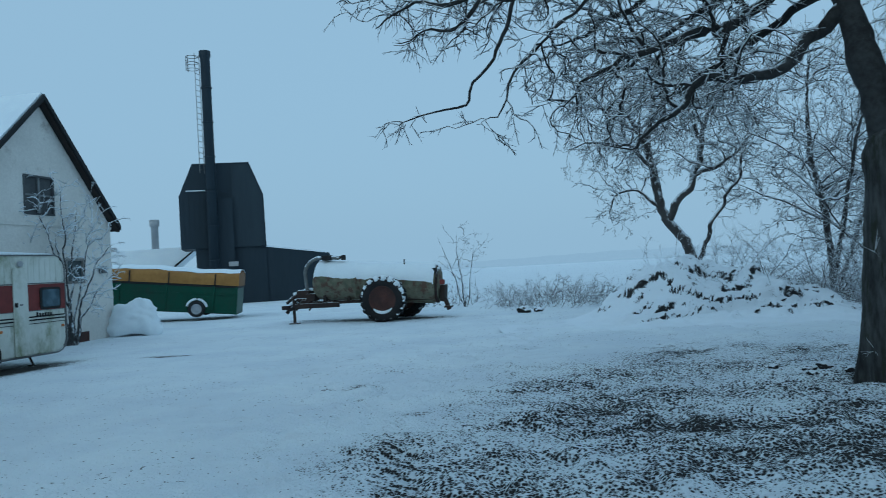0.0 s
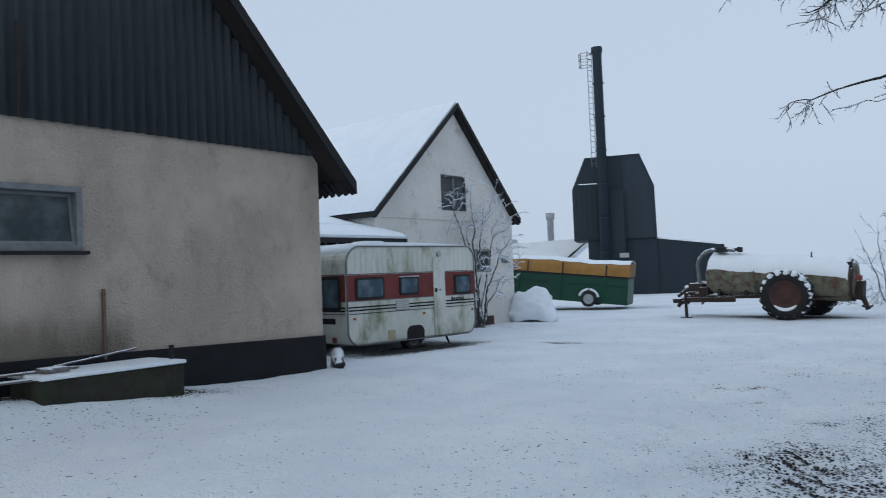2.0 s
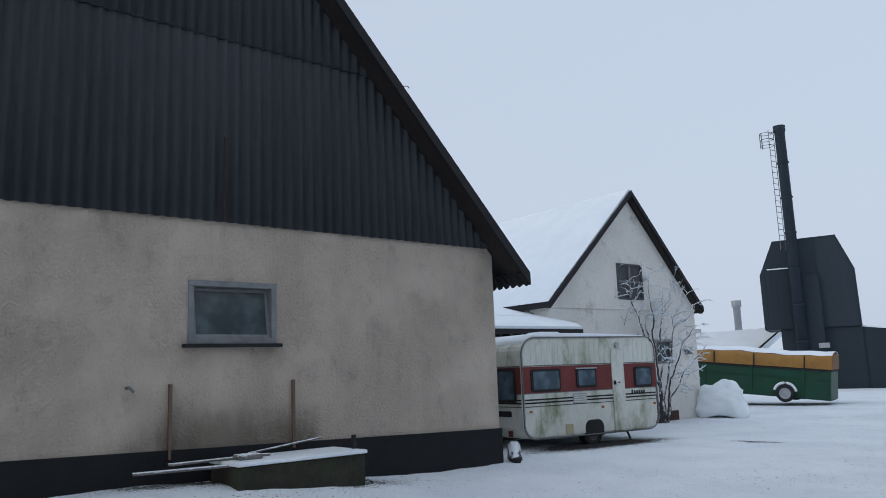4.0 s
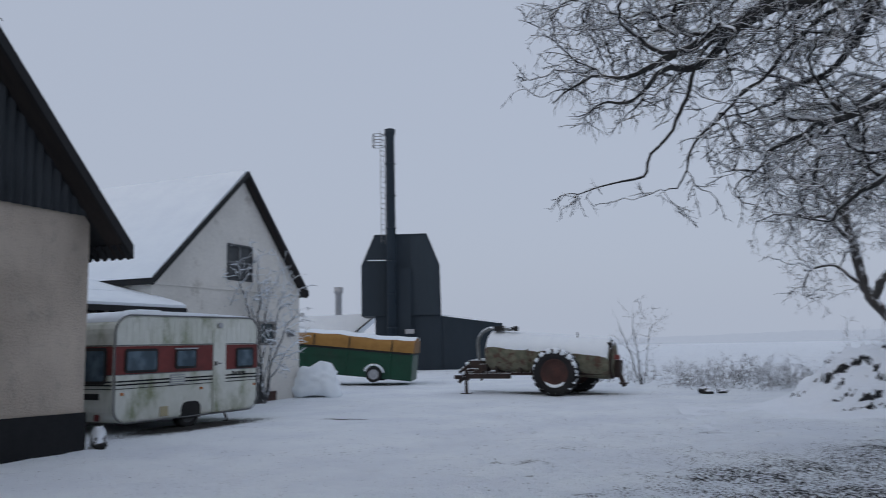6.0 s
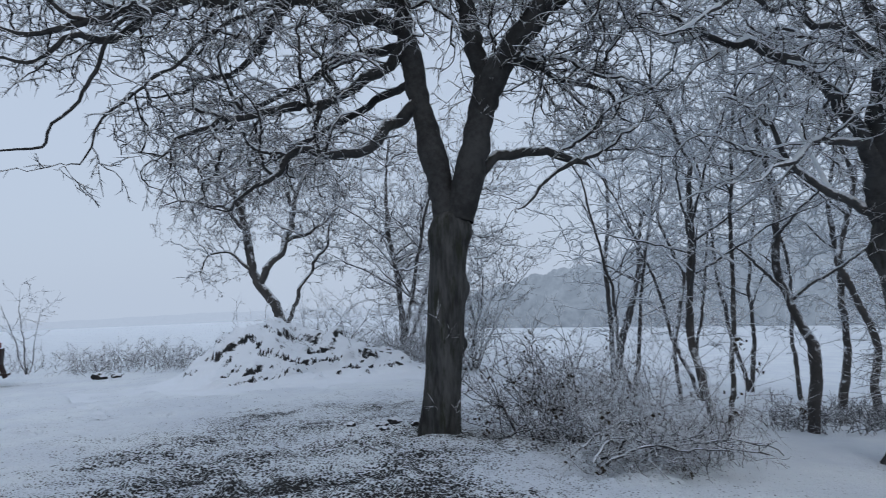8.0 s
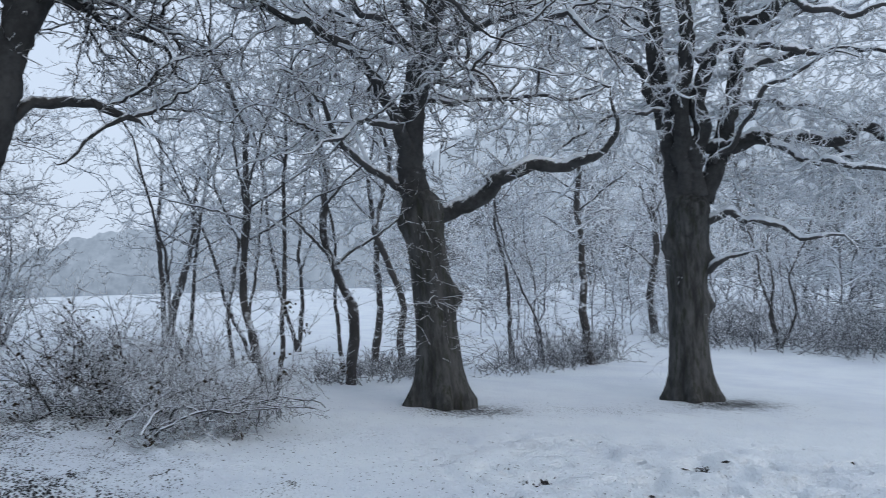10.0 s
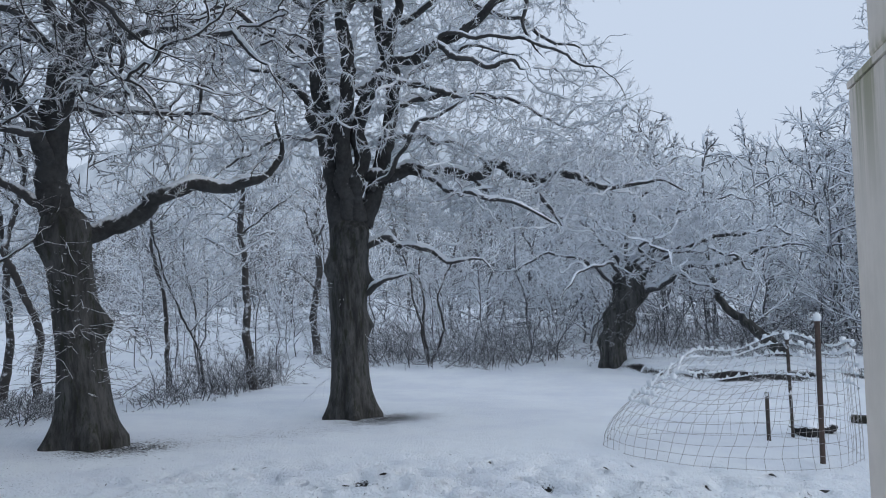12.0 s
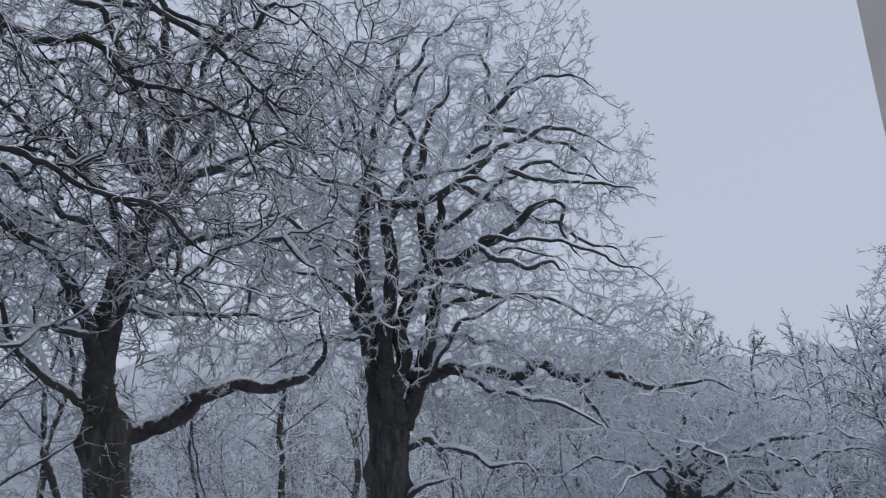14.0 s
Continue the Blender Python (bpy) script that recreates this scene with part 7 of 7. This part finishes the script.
# two many-stemmed trees behind the heap
build_tree((7.5, 22.9), 18.2, "crooked many-limbed tree leaning out behind the snowy heap", None, [
        (0.2, 0.04, [(0.1, 0, -0.1), (-0.2, 0, 1.9), (-0.75, 0, 2.6), (-0.9, 0, 2.95), (-1.1, 0.1, 4.3), (-1.3, 0.1, 5.2), (-2.0, 0.2, 6.4), (-2.6, 0.3, 7.6)]),
        (0.12, 0.03, [(-0.7, 0, 2.55), (-0.35, 0, 3.2), (0.1, 0.1, 3.9), (0.3, 0.2, 5.0), (0.9, 0.3, 6.4), (1.2, 0.3, 7.6)]),
        (0.07, 0.025, [(-1.1, 0, 4.3), (-1.8, -0.2, 4.9), (-2.6, -0.3, 5.2), (-3.6, -0.4, 5.0)]),
        (0.07, 0.025, [(-1.3, 0.1, 5.2), (-2.2, 0.3, 6.0), (-3.4, 0.4, 6.6), (-4.6, 0.5, 6.8)]),
        (0.08, 0.025, [(-1.2, 0.1, 4.8), (-1.0, 0.2, 6.0), (-0.8, 0.2, 7.2), (-0.9, 0.2, 8.2)]),
        (0.05, 0.02, [(-0.9, 0, 3.0), (-1.6, -0.2, 3.6), (-2.2, -0.3, 3.5), (-2.5, -0.3, 2.6)]),
        (0.07, 0.025, [(0.1, 0.1, 3.9), (1.2, -0.2, 4.4), (2.0, -0.3, 5.2)]),
        (0.06, 0.025, [(0.3, 0.2, 5.0), (-0.2, 0, 6.2), (-0.4, 0, 7.4)]),
        (0.07, 0.025, [(0.0, 0.0, 1.2), (0.6, -0.2, 2.6), (1.3, -0.3, 3.8), (1.7, -0.3, 5.2)]),
    ], 51, M_BRUSH, caps=9.0, per_m=6.0, third=4.0, droop=-0.04, meander=0.12, thick=1.0, limb_mat=M_LIMBTHIN, count=3100, grown=dict(bf=0.25),
    lumps=(((-1.4, 0, 6.4), (2.6, 2.0, 2.0)), ((-1.6, -0.2, 4.6), (1.8, 1.4, 1.0)), ((0.9, 0, 5.6), (1.6, 1.6, 1.9)), ((-2.1, -0.3, 3.2), (0.9, 0.8, 0.8)), ((1.2, -0.2, 3.6), (0.9, 0.8, 1.1))))
small_tree((10.9, 21.6), "upright bare tree behind the snowy heap", 7.8, 0.12, 3, 0.06, 52, M_BRUSH, side=14, count=2500, thick=1.1, spread=0.55, third=5.0)
small_tree((12.2, 19.6), "spreading bare shrub behind the snowy heap", 4.6, 0.06, 6, -0.1, 53, M_BRUSH, side=8, count=1300, thick=1.0, spread=0.7, third=4.0)
# the shrub before the farmhouse gable and the sapling behind the tanker
FAN = [(-2.9 + 4.4 * k / 11, 0.5 * math.sin(k * 2.4), 2.5 + 2.3 * math.sin(math.pi * (k + 2.6) / 13.2)) for k in range(12)]
build_tree((-10.25, 20.95), -25.4, "young fruit tree with snow on every branch", None,
    [(0.034, 0.012, [(0.02 * (k - 5), 0, -0.1), (x * 0.2, y * 0.3, z * 0.35), (x * 0.6, y * 0.7, z * 0.72), (x, y, z)]) for k, (x, y, z) in enumerate(FAN)],
    61, M_TWIGWHITE, caps=9.0, name="small_tree", per_m=3.2, third=2.0, thick=1.25, ridge=2.1, meander=0.06, limb_mat=M_LIMBSNOWY, count=640, grown=dict(bf=0.3, turn=1.0), length=(0.15, 0.4), coat=M_COAT_MID, lie=0.011,
    lumps=(((-0.9, 0, 3.6), (2.0, 0.9, 1.3)), ((0.6, 0, 2.1), (0.9, 0.6, 1.3))))
small_tree((0.75, 29.5), "bare sapling behind the tanker", 3.2, 0.03, 4, 0.0, 62, M_TWIG, side=3, count=60, third=1.0)


def scrub(name, label, area, count, h, seed, twig, thick=1.0, second=4, third=3, leaves=0, spread=0.5, wig=0.27):
    """Low tangled growth over an ellipse (x, y, rx, ry): one object."""
    rng = np.random.default_rng(seed)
    a, q = rng.uniform(0, 2 * math.pi, count), np.sqrt(rng.random(count))
    x, y = area[0] + area[2] * q * np.cos(a), area[1] + area[3] * q * np.sin(a)
    s = np.stack([x, y, land(x, y) - 0.03], -1)
    d = unit(np.stack([rng.normal(size=count) * spread, rng.normal(size=count) * spread, np.ones(count)], -1))
    n1 = rng.uniform(*h, count)
    heap = Heap()
    P1 = wander(rng, s, d, n1, 6, wig, -0.02)
    r1 = (0.006 + 0.005 * n1) * thick
    R1 = taper(r1, r1 * 0.4, 7)
    heap.add(P1, R1, 4)
    s, d, r, _ = shoots(rng, P1, R1, second, (25, 70), 0.25)
    n2 = np.repeat(n1, second) * rng.uniform(0.2, 0.5, len(s))
    P2 = wander(rng, s, d, n2, 3, 0.26, 0.02)
    R2 = taper(np.full(len(s), 0.006) * thick, np.full(len(s), 0.004) * thick, 4)
    heap.add(P2, R2, 3)
    root = tagged(heap.mesh(name, twig), label, "scrub", kind="stuff")
    s, d, r, _ = shoots(rng, P2, R2, third * 2, (25, 70), 0.15)
    n3 = np.repeat(n2, third * 2) * rng.uniform(0.2, 0.5, len(s))
    fine = Spikes()
    fine.add(s, s + d * n3[:, None], np.full(len(s), 0.006) * thick)
    tagged(fine.mesh("fine_growth", twig, root), kind="stuff")
    if leaves:
        tip = P1[rng.integers(0, count, leaves // 5), rng.integers(3, 7, leaves // 5)]
        mid = np.repeat(tip, 5, 0) + rng.normal(size=(len(tip) * 5, 3)) * 0.05
        u, v = unit(rng.normal(size=mid.shape)) * 0.035, unit(rng.normal(size=mid.shape)) * 0.024
        V = np.stack([mid - u, mid - v, mid + u, mid + v, mid - u * 0.3 + 0.012], 1).reshape(-1, 3)
        b = np.arange(len(mid))[:, None] * 5
        mesh_from("withered_leaves", V, np.concatenate([b + np.array([[0, 1, 4]]), b + np.array([[1, 2, 4]]), b + np.array([[2, 3, 4]]), b + np.array([[3, 0, 4]])]), M_DEADLEAF, root, smooth=False)
    return root


scrub("scrub", "tangled bare brush with snow beside the forked tree", (7.6, 8.3, 1.35, 1.4), 100, (0.6, 2.1), 71, M_BRUSH, 0.7, 7, 4, leaves=260, spread=0.7, wig=0.34)
scrub("scrub", "low snow-caught brambles in front of the brush", (6.7, 6.9, 0.95, 0.8), 150, (0.2, 0.8), 70, M_BRUSH, 0.65, 6, 4, leaves=200, spread=0.9, wig=0.36)
scrub("scrub", "bare thorny bush with a few withered leaves", (6.6, 9.05, 0.5, 0.5), 40, (0.7, 1.9), 72, M_TWIGDARK, 0.8, 6, 4, leaves=320, spread=0.6)
scrub("scrub", "snowy weeds at the yard's far edge", (4.2, 27.5, 2.8, 2.2), 170, (0.3, 1.1), 73, M_TWIG, 0.9, 5, 4, spread=0.7)
scrub("scrub", "low snowy weeds in front of the field", (2.0, 32.0, 4.5, 2.0), 120, (0.3, 1.1), 74, M_TWIG, 1.0)
scrub("scrub", "brambles over the soil heap's back", (9.3, 20.4, 3.2, 1.7), 240, (0.5, 2.4), 75, M_BRUSH, 0.9, 7, 4, spread=0.8, wig=0.36)
scrub("scrub", "low dark hedge scrub under the thin trees", (14.0, 8.8, 2.6, 0.9), 320, (0.2, 0.6), 76, M_BRUSHDARK, 1.0, 4, 2)
scrub("scrub", "thin weeds along the lower edge of the lawn", (21.0, 7.3, 5.5, 0.8), 260, (0.2, 1.5), 77, M_BRUSHDARK, 0.9, 5, 3, spread=0.6, wig=0.34)
scrub("scrub", "tangled dark thicket at the wood's edge", (31.5, 0.8, 3.6, 4.2), 300, (0.5, 2.8), 78, M_BRUSHDARK, 0.95, 7, 3, spread=0.75, wig=0.38)
scrub("scrub", "bushes behind the tall oak", (32.6, 5.4, 4.0, 2.0), 160, (0.3, 2.2), 79, M_BRUSHDARK, 0.95, 6, 3, spread=0.75, wig=0.38)
scrub("scrub", "dark undergrowth under the wood", (30.0, -9.0, 4.2, 5.5), 260, (0.3, 1.4), 69, M_BRUSHDARK, 1.0, 6, 3, spread=0.75, wig=0.38)
scrub("scrub", "dim tall thicket deep in the wood", (37.0, -12.0, 5.0, 7.0), 260, (0.8, 3.4), 68, M_BRUSHDARK, 1.2, 6, 3, spread=0.75, wig=0.38)


def brushwood():
    """Cut branches thrown down in front of the brush."""
    rng = np.random.default_rng(81)
    for x, y, az, l in ((6.75, 6.5, 132, 1.2), (6.5, 6.8, 112, 1.3), (7.0, 6.6, 150, 0.9), (6.2, 7.3, 75, 1.1), (6.85, 7.0, 170, 0.9), (6.1, 6.4, 122, 1.0), (5.9, 6.8, 60, 0.9), (6.3, 6.8, 200, 0.8)):
        root = thing("fallen_branch", (x, y, base_at(x, y) + 0.1), az, "cut bare branch lying in the snow", "branch", "cut branches")
        P, L = resample([(0, -l * 0.4, 0.0), (0.06, 0, 0.2), (0.0, l * 0.5, rng.uniform(0.1, 0.4)), (-0.1, l, 0.1)], 0.1, rng, 0.012, 0.035)
        R1 = np.linspace(0.019, 0.006, len(P))
        h = Heap()
        h.add(P[None], R1[None], 7)
        h.mesh("stem", M_LIMB, root)
        h = Heap()
        twigs(rng, h, [(P, R1, L, 1.0)], per_m=8, first=(0.25, 0.8), second=6, third=4, lift=0.0, thick=0.5)
        tagged(h.mesh("brush", M_TWIGDARK, root), kind="stuff")


brushwood()


def woodland(name, label, spots, seed, twig, thick, stem=M_LIMB):
    """Far bare trees, joined: spots of (x, y, height)."""
    rng = np.random.default_rng(seed)
    stems, heap, fine = Heap(), Heap(), Spikes()
    for x, y, h in spots:
        z = base_at(x, y)
        n = 12
        lean = rng.normal(size=2) * 0.05 * h
        u = np.linspace(0, 1, n)
        P = np.stack([x + lean[0] * u + 0.011 * h * np.cumsum(rng.normal(size=n)), y + lean[1] * u + 0.016 * h * np.cumsum(rng.normal(size=n)), z - 0.3 + h * u], -1)
        Rr = np.linspace(h * 0.0045, h * 0.002, n) * thick * rng.uniform(0.4, 1.4)
        stems.add(P[None], Rr[None], 6)
        s, d, r, at = shoots(rng, P[None], Rr[None], 17, (40, 85), 0.07)
        n1 = h * rng.uniform(0.16, 0.34, len(s)) * (1.3 - 0.7 * at)
        P1 = wander(rng, s, d, n1, 5, 0.26, 0.05)
        R1 = taper(np.full(len(s), h * 0.005), np.full(len(s), h * 0.002), 6) * thick
        heap.add(P1, R1, 3)
        s, d, r, at = shoots(rng, P1, R1, 6, (25, 60), 0.1)
        n2 = np.repeat(n1, 6) * rng.uniform(0.25, 0.55, len(s))
        P2 = wander(rng, s, d, n2, 2, 0.28, 0.0)
        R2 = taper(np.full(len(s), h * 0.0022), np.full(len(s), h * 0.0017), 3) * thick
        heap.add(P2, R2, 3)
        s, d, r, at = shoots(rng, P2, R2, 5, (25, 60), 0.1)
        n3 = np.repeat(n2, 5) * rng.uniform(0.3, 0.6, len(s))
        fine.add(s, s + d * n3[:, None], np.full(len(s), h * 0.0027) * thick)
    root = tagged(stems.mesh(name, stem), label, "woodland", kind="stuff")
    heap.mesh("crown", twig, root)
    tagged(fine.mesh("fine_growth", twig, root), kind="stuff")
    return root


def polar(a0, a1, r0, r1, n, seed, h):
    rng = np.random.default_rng(seed)
    out = []
    for _ in range(n):
        a, r = radians(rng.uniform(a0, a1)), rng.uniform(r0, r1)
        out.append((r * math.sin(a), r * math.cos(a), rng.uniform(*h)))
    return out


# Haze on the far wood is carried by its paler materials.
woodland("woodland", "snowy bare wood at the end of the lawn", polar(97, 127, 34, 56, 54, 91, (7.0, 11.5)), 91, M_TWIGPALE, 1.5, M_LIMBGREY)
woodland("woodland", "bare trees beyond the low field, paled for haze", polar(44, 103, 80, 125, 30, 92, (9, 14)), 92, M_HAZE, 1.2, M_HAZE)
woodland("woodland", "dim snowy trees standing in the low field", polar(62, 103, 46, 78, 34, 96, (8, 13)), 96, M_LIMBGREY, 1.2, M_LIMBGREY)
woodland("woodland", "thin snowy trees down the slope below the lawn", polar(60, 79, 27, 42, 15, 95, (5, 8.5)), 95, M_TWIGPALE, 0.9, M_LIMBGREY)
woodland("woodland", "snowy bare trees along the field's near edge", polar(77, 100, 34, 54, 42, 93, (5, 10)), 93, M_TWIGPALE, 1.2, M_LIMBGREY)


def mist_hill(name, label, r, a0, a1, heights, foot, low, high, rough):
    """A far wooded rise as a glowing strip with an uneven edge, its mist painted on and paler towards its top; heights
    are (degrees round, degrees above the eye).
    """
    m, nt, p = nodes_of(name)
    co = coords(nt)
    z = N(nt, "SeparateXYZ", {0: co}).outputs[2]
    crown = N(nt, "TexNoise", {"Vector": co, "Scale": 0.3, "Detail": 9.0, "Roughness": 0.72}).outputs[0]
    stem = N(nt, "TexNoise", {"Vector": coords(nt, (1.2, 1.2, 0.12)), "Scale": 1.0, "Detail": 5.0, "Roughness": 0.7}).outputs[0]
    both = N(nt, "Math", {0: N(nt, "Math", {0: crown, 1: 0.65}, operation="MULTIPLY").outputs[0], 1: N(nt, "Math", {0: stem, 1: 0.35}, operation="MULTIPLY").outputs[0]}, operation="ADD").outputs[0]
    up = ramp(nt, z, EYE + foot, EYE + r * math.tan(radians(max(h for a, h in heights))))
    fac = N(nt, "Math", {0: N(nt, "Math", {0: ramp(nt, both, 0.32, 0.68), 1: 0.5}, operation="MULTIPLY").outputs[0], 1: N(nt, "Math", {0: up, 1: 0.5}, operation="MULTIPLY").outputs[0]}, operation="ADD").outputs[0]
    # Emission fixes the strip's misty tone whatever the light.
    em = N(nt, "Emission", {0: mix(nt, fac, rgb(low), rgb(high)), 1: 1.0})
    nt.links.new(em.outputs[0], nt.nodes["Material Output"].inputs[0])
    a = np.radians(np.arange(a0, a1, 0.1))
    d = np.degrees(a)
    top = np.interp(d, [q[0] for q in heights], [q[1] for q in heights])
    hh = np.tan(np.radians(top)) * r + r * rough * (fbm(d * 1.0, 0 * d + r, 1.1, 5)) * np.clip(top * 2, 0.1, 1)
    rows = [np.stack([(r + q * 12) * np.sin(a), (r + q * 12) * np.cos(a), EYE + foot + (hh - foot) * q], -1) for q in (0, 0.5, 1.0)]
    k = len(a)
    V = np.concatenate(rows)
    i = np.arange(k - 1)
    F = np.concatenate([np.stack([q * k + i, q * k + i + 1, (q + 1) * k + i + 1, (q + 1) * k + i], 1) for q in (0, 1)])
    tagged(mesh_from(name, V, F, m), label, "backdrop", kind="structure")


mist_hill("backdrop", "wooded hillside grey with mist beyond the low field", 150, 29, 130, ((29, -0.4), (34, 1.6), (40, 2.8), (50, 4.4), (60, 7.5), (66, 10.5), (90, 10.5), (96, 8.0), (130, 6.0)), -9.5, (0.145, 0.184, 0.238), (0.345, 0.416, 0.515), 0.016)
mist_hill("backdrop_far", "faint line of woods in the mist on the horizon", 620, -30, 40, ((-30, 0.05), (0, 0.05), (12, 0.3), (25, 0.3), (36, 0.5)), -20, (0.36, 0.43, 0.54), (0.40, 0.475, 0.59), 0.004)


# ---- by the garden: netting, posts, the house corner beside the camera ----
def net_place(a, v):
    """A point on the netting: a turns round the ring, v climbs from the ground to the top, which has slumped aside."""
    w = v**2.0
    r = 1.68 + (1.22 - 1.68) * w + 0.05 * math.sin(3 * a) * (1 - w) + 0.02 * math.sin(11 * a)
    x, y = 10.95 + 0.8 * w + r * math.sin(a), -3.25 - 0.75 * w + r * math.cos(a)
    top = 1.25 + 0.3 * math.sin(a - 0.9)
    return (x, y, base_at(x, y) + 0.01 + top * v * (1 - 0.06 * math.sin(5 * a) * v))


def net_fence():
    at = np.array([11.0, -3.1, base_at(11.0, -3.1)])
    root = thing("garden_netting", tuple(at), 0, "slumped ring of wide-mesh wire netting, its top beaded with snow", "netting")
    rng = np.random.default_rng(5)
    turns = np.arange(54) * 2 * math.pi / 54
    for a in turns:
        h = Heap()
        h.add(np.array([net_place(a + 0.02 * math.sin(9 * v + a * 4), v) for v in np.linspace(0, 1, 7)])[None] - at, np.full((1, 7), 0.0029), 3)
        h.mesh("wire", M_WIRE, root)
    ring = np.linspace(0, 2 * math.pi, 109)
    for v in np.linspace(0.02, 1, 9):
        h = Heap()
        h.add(np.array([net_place(a, v) for a in ring])[None] - at, np.full((1, len(ring)), 0.0029), 3)
        h.mesh("wire", M_WIRE, root)
    # snow clinging along the upper wires, thickest at the knots
    fine = np.linspace(-0.5, 3.6, 240)
    for v in (0.62, 0.72, 0.81, 0.91, 1.0):
        knot = np.abs(np.sin(fine * 27)) < 0.3
        w = np.clip(0.009 + 0.018 * rng.random(240) + 0.04 * knot * rng.random(240) - 0.03 * (rng.random(240) > 0.75), 0.003, 1)
        P = np.array([net_place(a, v) for a in fine]) - at
        P[:, 2] += w * 0.8 + 0.02 * knot * rng.random(240)
        h = Heap()
        h.add(P[None], w[None], 5)
        h.mesh("clinging_snow", M_SNOW, root, "snow clinging to the wire")


net_fence()


def garden_post(at, h, r, label, mat_, lean=(0, 0), cap=False):
    root = thing("garden_post", (*at, base_at(*at) - 0.05), 0, label, "post")
    part("post", cyl((0, 0, -0.1), (lean[0], lean[1], h), r, n=10), mat_, root)
    if cap:
        part("snow_cap", lathe([(0, r * 1.1), (0.04, r * 1.5), (0.09, r * 1.1), (0.11, 0.005)], 10, (lean[0], lean[1], h), "z"), M_SNOW, root, smooth=True)


garden_post((9.99, -4.11), 1.84, 0.034, "rusty iron pole with a cap of snow", M_RUSTPOST, (0.02, -0.03), True)
garden_post((12.37, -4.66), 1.6, 0.026, "weathered thin stake among the netting", M_STAKE, (0, 0.02), True)
garden_post((11.89, -4.12), 0.8, 0.03, "short weathered stake with wire", M_STAKE)
loose("garden_beam", "dark timber edging beam half under snow", "beam", box((-0.85, -0.08, 0), (0.85, 0.08, 0.13), 0.02), M_CONCRETE, (14.2, -7.3, base_at(14.2, -7.3) + 0.02), 118)
for i, (x, y) in enumerate(((12.6, -5.0), (13.0, -5.35))):
    lump("stone", "dark stone half covered by snow", "stone", (x, y, base_at(x, y) + 0.08), (0.28, 0.22, 0.16), 20 + i, M_SOIL, rough=0.4, div=3)


def leaning_trunk():
    root = thing("leaning_trunk", (28.5, -10.8, base_at(28.5, -10.8)), 105, "dark leaning trunk at the wood's edge", "tree trunk")
    h = Heap()
    P, _ = resample([(0.1, 0, -0.2), (-0.5, 0, 0.45), (-1.4, 0, 1.3), (-2.2, 0.1, 2.0), (-2.6, 0.1, 2.9), (-2.7, 0.1, 4.0)], 0.2, np.random.default_rng(8), 0.03)
    h.add(P[None], np.linspace(0.24, 0.07, len(P))[None], 12)
    h.mesh("trunk", M_BARK, root)


leaning_trunk()


def cottage_corner():
    """The cream house wall close beside the camera, thicker below a sloping ledge."""
    root = thing("cottage", (3.624, -1.692, -0.5), -75.74, "cream rendered cottage corner with algae-stained sloping ledge", "house")
    # local y runs along the wall towards the camera's back, local x into the garden
    zl = 2.416 + 0.5
    part("lower_wall", box((-4.0, 0, 0), (0, 8.0, zl - 0.05), 0.02), M_PILLAR, root)
    part("ledge", prism([(0.004, zl - 0.05), (0.004, zl - 0.02), (-0.07, zl + 0.05), (-3.9, zl + 0.05), (-3.9, zl - 0.05)], "y", 0.0, 8.0), M_PILLAR, root, "sloping ledge green with algae")
    part("upper_wall", box((-3.95, 0.15, zl + 0.05), (-0.06, 8.0, zl + 4.5), 0.02), M_PILLAR, root)


cottage_corner()
